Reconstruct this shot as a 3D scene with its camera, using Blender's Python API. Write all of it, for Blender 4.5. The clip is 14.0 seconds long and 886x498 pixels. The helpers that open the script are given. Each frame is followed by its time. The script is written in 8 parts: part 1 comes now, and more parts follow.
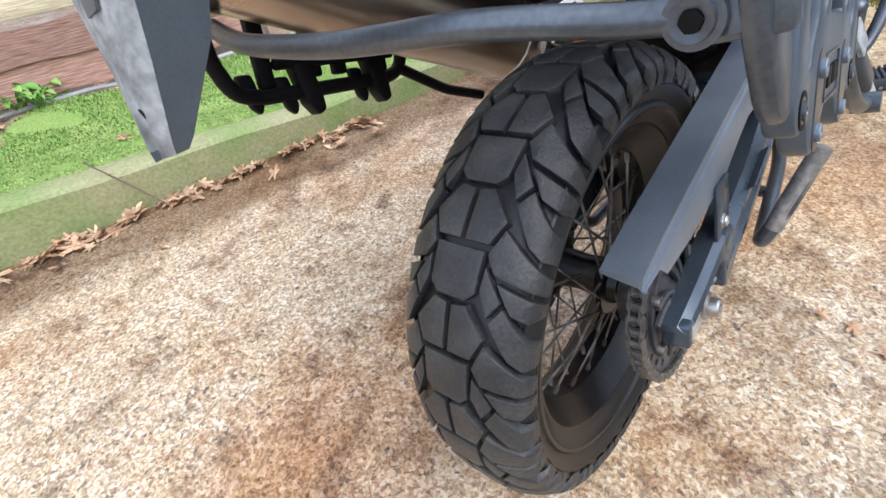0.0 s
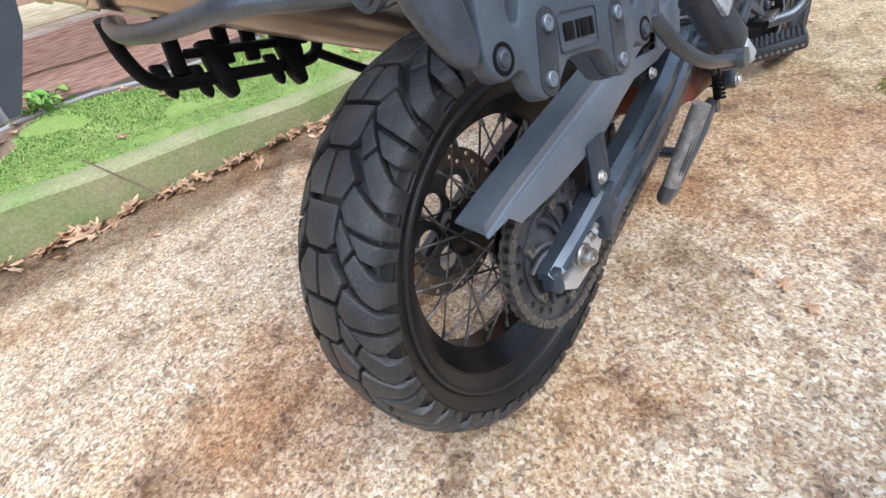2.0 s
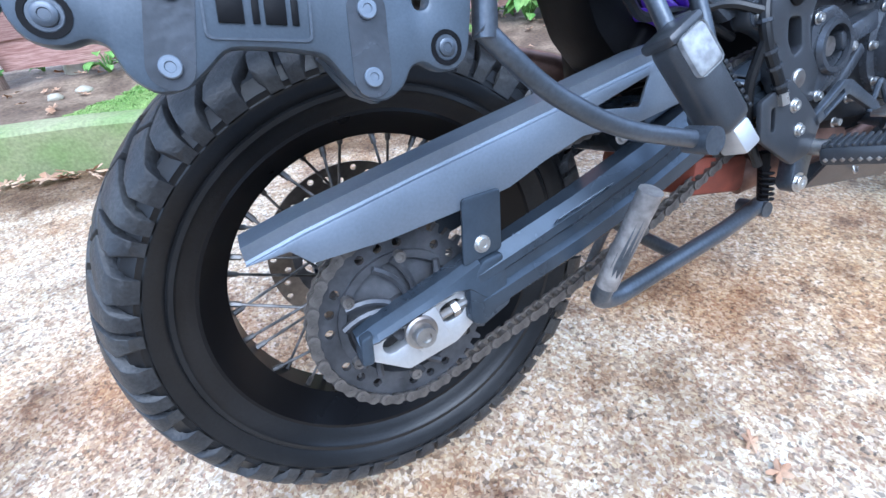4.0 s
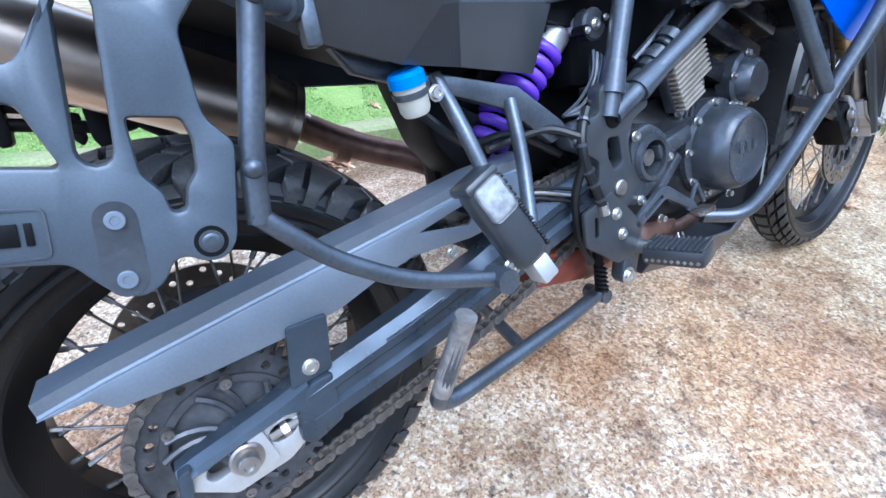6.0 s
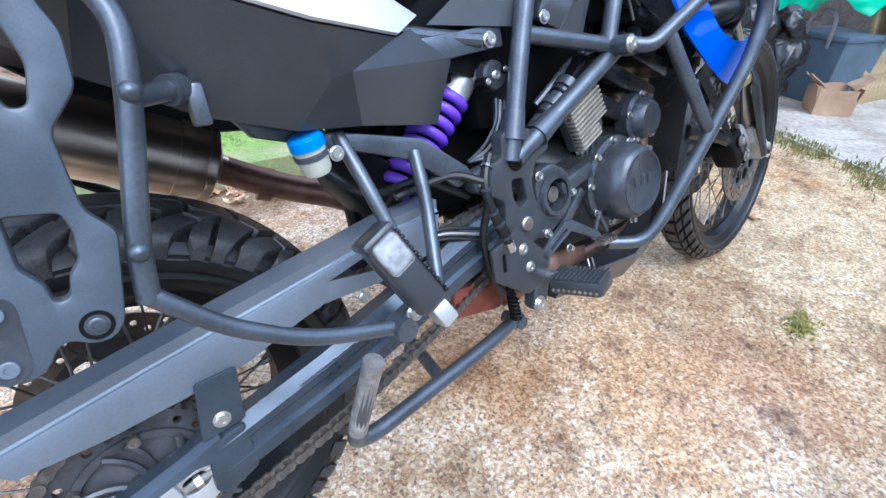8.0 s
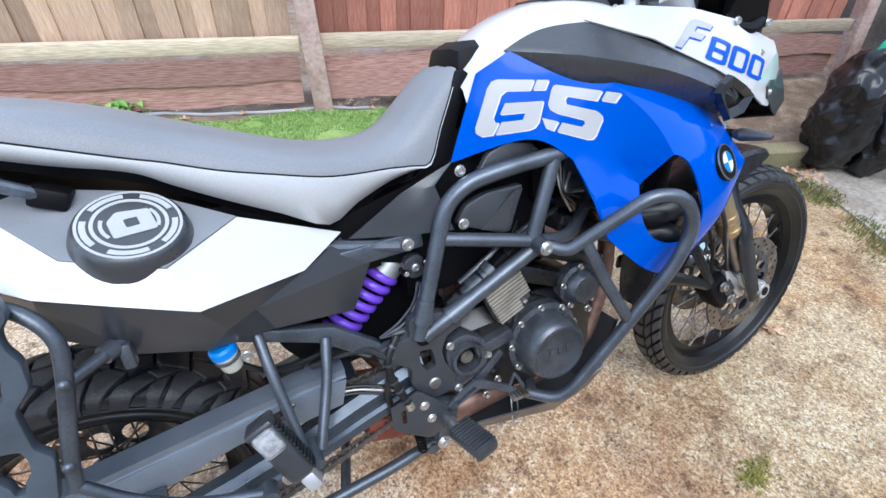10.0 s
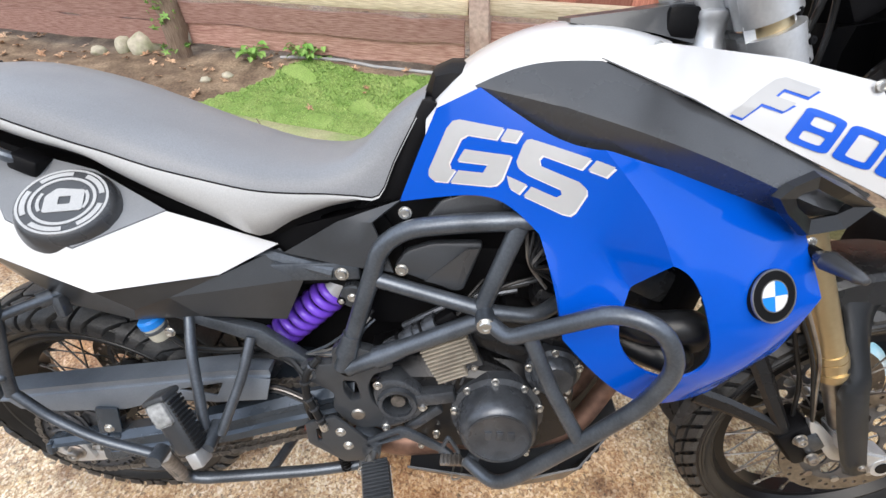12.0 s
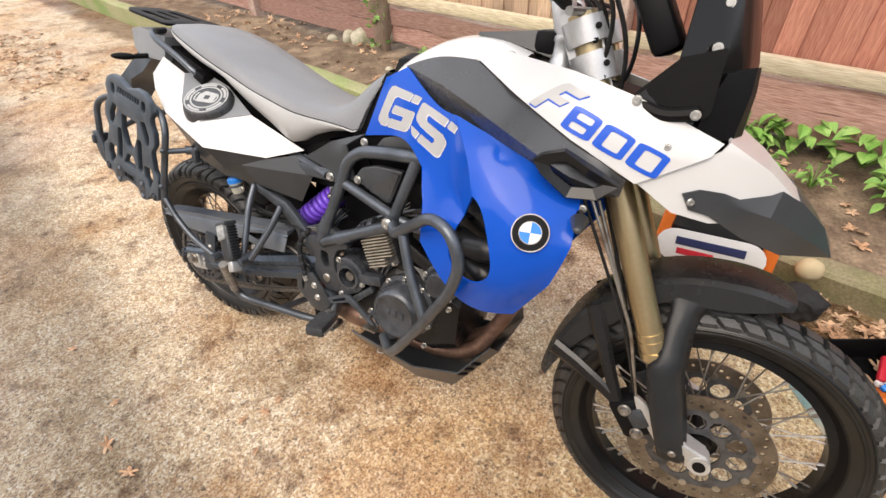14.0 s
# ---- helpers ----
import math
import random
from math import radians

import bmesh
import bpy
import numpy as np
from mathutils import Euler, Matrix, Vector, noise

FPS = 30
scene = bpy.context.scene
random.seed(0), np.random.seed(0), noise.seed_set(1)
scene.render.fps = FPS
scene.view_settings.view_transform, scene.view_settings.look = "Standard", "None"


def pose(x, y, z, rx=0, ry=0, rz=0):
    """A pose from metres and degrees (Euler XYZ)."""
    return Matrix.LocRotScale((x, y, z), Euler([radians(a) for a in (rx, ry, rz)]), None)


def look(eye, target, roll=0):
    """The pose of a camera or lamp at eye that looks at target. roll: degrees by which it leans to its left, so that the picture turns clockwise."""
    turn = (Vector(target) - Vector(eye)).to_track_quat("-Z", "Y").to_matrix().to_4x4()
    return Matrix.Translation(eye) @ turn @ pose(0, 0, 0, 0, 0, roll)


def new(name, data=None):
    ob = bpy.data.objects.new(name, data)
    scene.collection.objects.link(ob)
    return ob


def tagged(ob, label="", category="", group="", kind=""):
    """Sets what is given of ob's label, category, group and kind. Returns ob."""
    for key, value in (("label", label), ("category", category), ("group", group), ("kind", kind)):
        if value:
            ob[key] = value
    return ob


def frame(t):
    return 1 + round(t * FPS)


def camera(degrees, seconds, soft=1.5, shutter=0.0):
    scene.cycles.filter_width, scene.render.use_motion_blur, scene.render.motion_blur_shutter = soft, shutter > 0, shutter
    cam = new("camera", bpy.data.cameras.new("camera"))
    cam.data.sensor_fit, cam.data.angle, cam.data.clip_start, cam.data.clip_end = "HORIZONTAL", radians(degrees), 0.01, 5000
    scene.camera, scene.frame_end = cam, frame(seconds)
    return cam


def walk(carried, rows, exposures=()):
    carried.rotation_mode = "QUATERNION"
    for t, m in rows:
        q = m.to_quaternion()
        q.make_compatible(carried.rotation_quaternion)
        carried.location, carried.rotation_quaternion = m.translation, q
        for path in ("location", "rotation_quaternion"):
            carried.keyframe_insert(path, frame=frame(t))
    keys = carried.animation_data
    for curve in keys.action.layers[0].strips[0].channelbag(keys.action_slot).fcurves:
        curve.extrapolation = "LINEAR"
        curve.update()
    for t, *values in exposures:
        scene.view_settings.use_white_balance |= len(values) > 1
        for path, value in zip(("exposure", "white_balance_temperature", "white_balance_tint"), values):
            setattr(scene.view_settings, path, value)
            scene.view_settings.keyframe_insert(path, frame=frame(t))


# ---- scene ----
cam = camera(86.0, 14.0)
PATH = [
    (0, (-0.512, -0.173, 0.822), (0.596, 0.911, -0.441), -8.7),
    (0.5, (-0.527, -0.176, 0.844), (0.603, 0.917, -0.392), -9.5),
    (1, (-0.53, -0.207, 0.831), (0.609, 0.875, -0.407), -10.6),
    (1.5, (-0.526, -0.269, 0.824), (0.59, 0.825, -0.425), -12.2),
    (2, (-0.457, -0.361, 0.804), (0.558, 0.799, -0.47), -13.4),
    (2.2, (-0.376, -0.377, 0.779), (0.562, 0.864, -0.478), -13.9),
    (4.3, (-0.106, -0.491, 0.709), (0.547, 1.012, -0.438), -5.4),
    (4.5, (-0.089, -0.495, 0.712), (0.602, 0.996, -0.429), -4.9),
    (5, (-0.048, -0.504, 0.731), (0.731, 0.953, -0.396), -3.4),
    (5.5, (-0.009, -0.509, 0.777), (0.84, 0.92, -0.336), -2.1),
    (6, (0.013, -0.507, 0.816), (0.916, 0.897, -0.286), -1.0),
    (6.5, (0.015, -0.508, 0.835), (0.951, 0.882, -0.257), -0.6),
    (7, (0.016, -0.512, 0.84), (0.983, 0.86, -0.248), -0.3),
    (7.5, (0.039, -0.521, 0.851), (1.056, 0.821, -0.228), 0.1),
    (8, (0.062, -0.545, 0.879), (1.123, 0.759, -0.204), 0.6),
    (8.5, (0.142, -0.632, 1.049), (1.251, 0.633, -0.033), 0.9),
    (8.7, (0.169, -0.636, 1.1), (1.282, 0.626, 0.02), 1.1),
    (10.8, (0.53, -0.623, 1.309), (0.916, 0.855, 0.019), 1.2),
    (11, (0.58, -0.587, 1.317), (0.932, 0.892, 0.018), 1.1),
    (11.5, (0.668, -0.519, 1.333), (0.898, 0.96, 0.007), 1.4),
    (12, (0.803, -0.546, 1.331), (0.722, 0.928, -0.019), -0.8),
    (12.5, (1.009, -0.603, 1.343), (0.57, 0.792, -0.022), -3.5),
    (13, (1.121, -0.687, 1.36), (0.426, 0.641, 0.036), -4.3),
    (13.5, (1.274, -0.784, 1.399), (0.52, 0.548, 0.112), -2.6),
    (14, (1.422, -0.787, 1.406), (0.626, 0.534, 0.132), -2.5),
]
BALANCE = [(0, 0.60, 6000, 10), (2.2, 0.55, 5880, 10), (4.3, 0.92, 4820, 9), (7.5, 0.90, 5050, 9), (8.7, 0.74, 5330, 9), (10.8, 0.46, 5750, 9), (11.5, 0.46, 6050, 9), (12.5, 0.44, 6900, 12), (14, 0.44, 7300, 13)]
walk(cam, [(t, look(eye, target, roll)) for t, eye, target, roll in PATH], BALANCE)

# ---- light ----
world = bpy.data.worlds.new("overcast_sky")
scene.world = world
world.use_nodes = True
wn = world.node_tree
sky = wn.nodes.new("ShaderNodeTexSky")
sky.sky_type = "NISHITA"
sky.sun_disc = False
sky.sun_elevation, sky.sun_rotation = radians(48), radians(200)
sky.dust_density, sky.air_density, sky.ozone_density = 3.0, 1.0, 1.0
soft_sky = wn.nodes.new("ShaderNodeMix")
soft_sky.data_type = "RGBA"
soft_sky.inputs[0].default_value = 0.62
soft_sky.inputs[7].default_value = (6.4, 6.9, 7.6, 1)
wn.links.new(sky.outputs[0], soft_sky.inputs[6])
wn.links.new(soft_sky.outputs[2], wn.nodes["Background"].inputs[0])
wn.nodes["Background"].inputs[1].default_value = 0.19
sun = new("sun", bpy.data.lights.new("sun", "SUN"))
sun.data.energy, sun.data.angle, sun.data.color = 1.3, radians(40), (1.0, 0.95, 0.87)
sun.matrix_world = look((0.5, -2.2, 4.0), (0.6, 0.2, 0))


# ---- materials ----
def mat(name, colour, rough=0.5, metal=0.0, grain=0.0, scale=60.0, bump=0.0, stain=0.0, stain_scale=4.0, coat=0.0, second=None, spec=0.5):
    """A surface with fine grain and broad stains; second: the colour that the stains lead to."""
    m = bpy.data.materials.new(name)
    m.use_nodes = True
    nt = m.node_tree
    b = nt.nodes["Principled BSDF"]
    b.inputs["Roughness"].default_value, b.inputs["Metallic"].default_value = rough, metal
    b.inputs["Coat Weight"].default_value = coat
    b.inputs["Coat Roughness"].default_value = 0.03
    b.inputs["Specular IOR Level"].default_value = spec
    tc = nt.nodes.new("ShaderNodeTexCoord")
    n1, n2 = nt.nodes.new("ShaderNodeTexNoise"), nt.nodes.new("ShaderNodeTexNoise")
    n1.inputs["Scale"].default_value, n1.inputs["Detail"].default_value = scale, 5
    n2.inputs["Scale"].default_value, n2.inputs["Detail"].default_value = stain_scale, 6
    for n in (n1, n2):
        nt.links.new(tc.outputs["Object"], n.inputs["Vector"])
    broad = nt.nodes.new("ShaderNodeMix")
    broad.data_type = "RGBA"
    other = second or [c * (1 - stain) for c in colour]
    broad.inputs[6].default_value, broad.inputs[7].default_value = (*colour, 1), (*other, 1)
    ramp = nt.nodes.new("ShaderNodeValToRGB")
    ramp.color_ramp.elements[0].position, ramp.color_ramp.elements[1].position = 0.42, 0.68
    nt.links.new(n2.outputs[0], ramp.inputs[0])
    if stain > 0 or second:
        nt.links.new(ramp.outputs[0], broad.inputs[0])
    else:
        broad.inputs[0].default_value = 0
    fine = nt.nodes.new("ShaderNodeMix")
    fine.data_type, fine.blend_type = "RGBA", "OVERLAY"
    fine.inputs[0].default_value = grain
    nt.links.new(broad.outputs[2], fine.inputs[6])
    nt.links.new(n1.outputs[0], fine.inputs[7])
    nt.links.new(fine.outputs[2], b.inputs["Base Color"])
    if bump > 0:
        bp = nt.nodes.new("ShaderNodeBump")
        bp.inputs["Strength"].default_value, bp.inputs["Distance"].default_value = bump, 0.002
        nt.links.new(n1.outputs[0], bp.inputs["Height"])
        nt.links.new(bp.outputs[0], b.inputs["Normal"])
    rr = nt.nodes.new("ShaderNodeMapRange")
    rr.inputs[3].default_value, rr.inputs[4].default_value = max(0.03, rough - 0.1), min(1, rough + 0.1)
    nt.links.new(n2.outputs[0], rr.inputs[0])
    nt.links.new(rr.outputs[0], b.inputs["Roughness"])
    return m


def stone_ground():
    """Concrete with exposed aggregate: pebbles of several colours, damp and dirty patches."""
    m = bpy.data.materials.new("aggregate_concrete")
    m.use_nodes = True
    nt = m.node_tree
    N, Lk = nt.nodes.new, nt.links.new
    b = nt.nodes["Principled BSDF"]
    tc = N("ShaderNodeTexCoord")
    warp = N("ShaderNodeTexNoise")
    warp.inputs["Scale"].default_value = 60
    add = N("ShaderNodeVectorMath")
    add.operation = "MULTIPLY_ADD"
    add.inputs[1].default_value = (0.012, 0.012, 0)
    Lk(tc.outputs["Object"], warp.inputs["Vector"])
    Lk(warp.outputs["Color"], add.inputs[0])
    Lk(tc.outputs["Object"], add.inputs[2])
    vor, edge, small = N("ShaderNodeTexVoronoi"), N("ShaderNodeTexVoronoi"), N("ShaderNodeTexVoronoi")
    for v, s in ((vor, 135), (edge, 135), (small, 235)):
        v.inputs["Scale"].default_value = s
        Lk(add.outputs[0], v.inputs["Vector"])
    edge.feature = "DISTANCE_TO_EDGE"
    sep = N("ShaderNodeSeparateColor")
    Lk(vor.outputs["Color"], sep.inputs[0])
    stones = N("ShaderNodeValToRGB")
    cr = stones.color_ramp
    cr.interpolation = "CONSTANT"
    cols = [(0.0, (0.551, 0.432, 0.297)), (0.18, (0.641, 0.525, 0.373)), (0.36, (0.452, 0.324, 0.206)), (0.48, (0.716, 0.615, 0.475)), (0.60, (0.450, 0.352, 0.256)),
            (0.70, (0.587, 0.442, 0.282)), (0.87, (0.793, 0.709, 0.561)), (0.965, (0.281, 0.230, 0.173))]
    while len(cr.elements) < len(cols):
        cr.elements.new(0.5)
    for e, (p, c) in zip(cr.elements, cols):
        e.position, e.color = p, (*c, 1)
    Lk(sep.outputs[0], stones.inputs[0])
    sep2 = N("ShaderNodeSeparateColor")
    Lk(small.outputs["Color"], sep2.inputs[0])
    grit = N("ShaderNodeMix")
    grit.data_type, grit.blend_type = "RGBA", "OVERLAY"
    grit.inputs[0].default_value = 0.5
    Lk(stones.outputs[0], grit.inputs[6])
    Lk(sep2.outputs[1], grit.inputs[7])
    mortar = N("ShaderNodeMix")
    mortar.data_type = "RGBA"
    mortar.inputs[7].default_value = (0.44, 0.34, 0.22, 1)
    joint = N("ShaderNodeMapRange")
    joint.inputs[1].default_value, joint.inputs[2].default_value = 0.0, 0.0016
    joint.inputs[3].default_value, joint.inputs[4].default_value = 0.9, 0.0
    Lk(edge.outputs["Distance"], joint.inputs[0])
    Lk(joint.outputs[0], mortar.inputs[0])
    Lk(grit.outputs[2], mortar.inputs[6])

    def noise_mask(scale, low, high, detail=6, offset=0.0):
        n = N("ShaderNodeTexNoise")
        n.inputs["Scale"].default_value, n.inputs["Detail"].default_value, n.inputs["Roughness"].default_value = scale, detail, 0.62
        mv = N("ShaderNodeMapping")
        mv.inputs["Location"].default_value = (offset, offset * 0.7, 0)
        Lk(tc.outputs["Object"], mv.inputs["Vector"])
        Lk(mv.outputs[0], n.inputs["Vector"])
        r = N("ShaderNodeMapRange")
        r.inputs[1].default_value, r.inputs[2].default_value = low, high
        Lk(n.outputs[0], r.inputs[0])
        return r.outputs[0]

    col = mortar.outputs[2]
    for mask, colour, amount in ((noise_mask(2.2, 0.50, 0.70), (0.66, 0.53, 0.42), 0.9), (noise_mask(2.7, 0.53, 0.66, 8, 5.0), (0.45, 0.38, 0.31), 0.85),
                                 (noise_mask(9.0, 0.55, 0.69, 8, 9.0), (0.30, 0.22, 0.18), 0.9), (noise_mask(17.0, 0.50, 0.66, 6, 73.0), (0.66, 0.56, 0.47), 0.7), (noise_mask(0.9, 0.52, 0.62, 5, 33.0), (0.86, 0.76, 0.74), 0.8), (noise_mask(38.0, 0.64, 0.70, 4, 41.0), (0.20, 0.16, 0.13), 0.9), (noise_mask(85.0, 0.66, 0.71, 2, 17.0), (0.16, 0.12, 0.10), 0.9), (noise_mask(5.5, 0.58, 0.66, 9, 61.0), (0.66, 0.52, 0.40), 0.55), (noise_mask(1.3, 0.48, 0.64, 6, 21.0), (0.88, 0.71, 0.54), 0.9)):
        mx = N("ShaderNodeMix")
        mx.data_type, mx.blend_type = "RGBA", "MULTIPLY"
        amt = N("ShaderNodeMath")
        amt.operation = "MULTIPLY"
        amt.inputs[1].default_value = amount
        Lk(mask, amt.inputs[0])
        Lk(amt.outputs[0], mx.inputs[0])
        Lk(col, mx.inputs[6])
        mx.inputs[7].default_value = (*colour, 1)
        col = mx.outputs[2]
    # the older, greyer slab behind the machine and the darker line along the kerb
    sp = N("ShaderNodeSeparateXYZ")
    Lk(tc.outputs["Object"], sp.inputs[0])

    def strip(ax, ay, low, high, wobble):
        d = N("ShaderNodeVectorMath")
        d.operation = "DOT_PRODUCT"
        d.inputs[1].default_value = (ax, ay, 0)
        Lk(tc.outputs["Object"], d.inputs[0])
        nn = N("ShaderNodeTexNoise")
        nn.inputs["Scale"].default_value, nn.inputs["Detail"].default_value = 3.0, 8
        Lk(tc.outputs["Object"], nn.inputs["Vector"])
        s = N("ShaderNodeMath")
        s.operation = "MULTIPLY_ADD"
        s.inputs[1].default_value = wobble
        Lk(nn.outputs[0], s.inputs[0])
        Lk(d.outputs["Value"], s.inputs[2])
        r = N("ShaderNodeMapRange")
        r.interpolation_type = "SMOOTHSTEP"
        r.inputs[1].default_value, r.inputs[2].default_value = low, high
        Lk(s.outputs[0], r.inputs[0])
        return r.outputs[0]

    for mask, colour in ((strip(-0.285, -0.958, 0.42, 0.78, 0.42), (0.50, 0.505, 0.515)), (strip(0.215, 0.977, 1.265, 1.38, 0.2), (0.44, 0.38, 0.33)), (strip(1.0, -0.25, 1.10, 1.75, 0.5), (0.86, 0.83, 0.72))):
        mx = N("ShaderNodeMix")
        mx.data_type, mx.blend_type = "RGBA", "MULTIPLY"
        Lk(mask, mx.inputs[0])
        Lk(col, mx.inputs[6])
        mx.inputs[7].default_value = (*colour, 1)
        col = mx.outputs[2]
    Lk(col, b.inputs["Base Color"])
    rough = N("ShaderNodeMapRange")
    rough.inputs[3].default_value, rough.inputs[4].default_value = 0.42, 0.85
    Lk(noise_mask(2.6, 0.35, 0.6, 5, 3.0), rough.inputs[0])
    Lk(rough.outputs[0], b.inputs["Roughness"])
    bp = N("ShaderNodeBump")
    bp.inputs["Strength"].default_value, bp.inputs["Distance"].default_value = 1.0, 0.003
    hgt = N("ShaderNodeMapRange")
    hgt.inputs[1].default_value, hgt.inputs[2].default_value = 0.0, 0.004
    Lk(edge.outputs["Distance"], hgt.inputs[0])
    Lk(hgt.outputs[0], bp.inputs["Height"])
    Lk(bp.outputs[0], b.inputs["Normal"])
    return m


def wood(name, colour, second, per_object=True, grain_axis=0):
    """Weathered, stained timber with streaks along its length."""
    m = bpy.data.materials.new(name)
    m.use_nodes = True
    nt = m.node_tree
    N, Lk = nt.nodes.new, nt.links.new
    b = nt.nodes["Principled BSDF"]
    b.inputs["Roughness"].default_value = 0.85
    tc, mp, n = N("ShaderNodeTexCoord"), N("ShaderNodeMapping"), N("ShaderNodeTexNoise")
    mp.inputs["Scale"].default_value = [(3, 60, 60), (60, 3, 60), (60, 60, 3)][grain_axis]
    oi = N("ShaderNodeObjectInfo")
    Lk(tc.outputs["Object"], mp.inputs["Vector"])
    Lk(oi.outputs["Random"], mp.inputs["Location"])
    Lk(mp.outputs[0], n.inputs["Vector"])
    n.inputs["Detail"].default_value = 7
    r = N("ShaderNodeValToRGB")
    r.color_ramp.elements[0].position, r.color_ramp.elements[1].position = 0.33, 0.68
    r.color_ramp.elements[0].color, r.color_ramp.elements[1].color = (*colour, 1), (*second, 1)
    Lk(n.outputs[0], r.inputs[0])
    hsv = N("ShaderNodeHueSaturation")
    v = N("ShaderNodeMapRange")
    v.inputs[3].default_value, v.inputs[4].default_value = 0.65, 1.3
    Lk(oi.outputs["Random"], v.inputs[0])
    Lk(v.outputs[0], hsv.inputs["Value"])
    Lk(r.outputs[0], hsv.inputs["Color"])
    Lk(hsv.outputs[0], b.inputs["Base Color"])
    bp = N("ShaderNodeBump")
    bp.inputs["Strength"].default_value, bp.inputs["Distance"].default_value = 0.5, 0.003
    Lk(n.outputs[0], bp.inputs["Height"])
    Lk(bp.outputs[0], b.inputs["Normal"])
    return m


def leaves(name, colour, second):
    m = mat(name, colour, 0.6, grain=0.3, scale=120, stain=0.4, stain_scale=14, second=second)
    nt = m.node_tree
    geo = nt.nodes.new("ShaderNodeNewGeometry")
    hsv = nt.nodes.new("ShaderNodeHueSaturation")
    v = nt.nodes.new("ShaderNodeMapRange")
    v.inputs[3].default_value, v.inputs[4].default_value = 0.6, 1.35
    nt.links.new(geo.outputs["Random Per Island"], v.inputs[0])
    nt.links.new(v.outputs[0], hsv.inputs["Value"])
    link = nt.nodes["Principled BSDF"].inputs["Base Color"].links[0]
    nt.links.new(link.from_socket, hsv.inputs["Color"])
    nt.links.new(hsv.outputs[0], nt.nodes["Principled BSDF"].inputs["Base Color"])
    return m


M_GROUND = stone_ground()
M_KERB = mat("algae_concrete", (0.36, 0.36, 0.20), 0.85, grain=0.5, scale=90, bump=0.4, second=(0.23, 0.32, 0.11), stain_scale=3.5)
M_KERB_DULL = mat("muddy_concrete", (0.27, 0.23, 0.14), 0.85, grain=0.6, scale=90, bump=0.4, second=(0.19, 0.19, 0.09), stain_scale=5)
M_SOIL = mat("damp_soil", (0.14, 0.096, 0.064), 0.95, grain=0.8, scale=70, bump=1.0, second=(0.29, 0.215, 0.145), stain_scale=7)
M_MOSS = mat("turf_base", (0.21, 0.33, 0.08), 0.95, grain=0.7, scale=140, bump=1.0, second=(0.31, 0.41, 0.13), stain_scale=5)
M_GRASS = leaves("grass", (0.19, 0.33, 0.07), (0.34, 0.46, 0.14))
M_PLANT = leaves("plant_leaf", (0.13, 0.29, 0.05), (0.27, 0.42, 0.12))
M_DEAD = leaves("dead_leaf", (0.40, 0.23, 0.13), (0.68, 0.48, 0.32))
M_SLAB = mat("bare_concrete", (0.42, 0.385, 0.33), 0.8, grain=0.7, scale=45, bump=0.4, second=(0.29, 0.245, 0.195), stain_scale=3.2)
M_PALE = wood("fence_pale", (0.44, 0.30, 0.20), (0.66, 0.50, 0.37), grain_axis=2)
M_PALE_RED = wood("fence_pale_red", (0.38, 0.14, 0.10), (0.58, 0.28, 0.20), grain_axis=2)
M_BOARD = wood("fence_board", (0.27, 0.125, 0.10), (0.56, 0.36, 0.30))
M_RAIL = wood("fence_rail", (0.38, 0.31, 0.21), (0.66, 0.58, 0.44))
M_BARK = wood("bark", (0.17, 0.12, 0.09), (0.36, 0.27, 0.2), grain_axis=2)
M_POST = mat("pinkish_post", (0.50, 0.38, 0.33), 0.9, grain=0.5, scale=50, bump=0.3, second=(0.36, 0.22, 0.18), stain_scale=6)
M_WHITE = mat("white_paint", (0.65, 0.65, 0.65), 0.22, coat=0.5, grain=0.03, scale=20, stain=0.03)
M_BLUE = mat("blue_paint", (0.001, 0.082, 0.53), 0.10, coat=0.18, grain=0.03, scale=20, stain=0.05, spec=0.2)
M_BLUE_FLAT = mat("blue_print", (0.006, 0.095, 0.60), 0.35)
M_SILVER = mat("silver_print", (0.46, 0.46, 0.46), 0.42, metal=0.1, grain=0.05)
M_PLASTIC = mat("grained_black_plastic", (0.046, 0.050, 0.056), 0.34, grain=0.3, scale=700, bump=0.08, stain=0.3, stain_scale=9, coat=0.2)
M_DARK = mat("matt_black", (0.006, 0.006, 0.007), 0.5, grain=0.3, scale=200, bump=0.1, stain=0.3, stain_scale=12, spec=0.15)
M_GREY = mat("grey_plastic", (0.24, 0.25, 0.265), 0.45, grain=0.15, scale=500, bump=0.05, stain=0.15, stain_scale=8)
M_FRAME = mat("satin_black_steel", (0.122, 0.139, 0.163), 0.32, metal=0.6, grain=0.35, scale=240, bump=0.08, stain=0.35, stain_scale=16)
M_WING = mat("grained_grey_plastic", (0.048, 0.050, 0.054), 0.27, grain=0.3, scale=700, bump=0.10, stain=0.2, stain_scale=9, spec=0.85)
M_GLOSSBLACK = mat("smooth_black_plastic", (0.011, 0.011, 0.012), 0.28, grain=0.2, scale=300, bump=0.05, stain=0.2, stain_scale=9)
M_SCUFF = mat("scuffed_grey_plastic", (0.34, 0.35, 0.355), 0.55, grain=0.8, scale=130, bump=0.3, second=(0.19, 0.195, 0.195), stain_scale=45)
M_RACK = mat("rack_polymer", (0.100, 0.122, 0.150), 0.36, metal=0.3, grain=0.2, scale=600, bump=0.04, stain=0.3, stain_scale=12)
M_GUARD = mat("chain_guard_grey", (0.235, 0.272, 0.325), 0.42, metal=0.5, grain=0.15, scale=300, bump=0.05, stain=0.2, stain_scale=9)
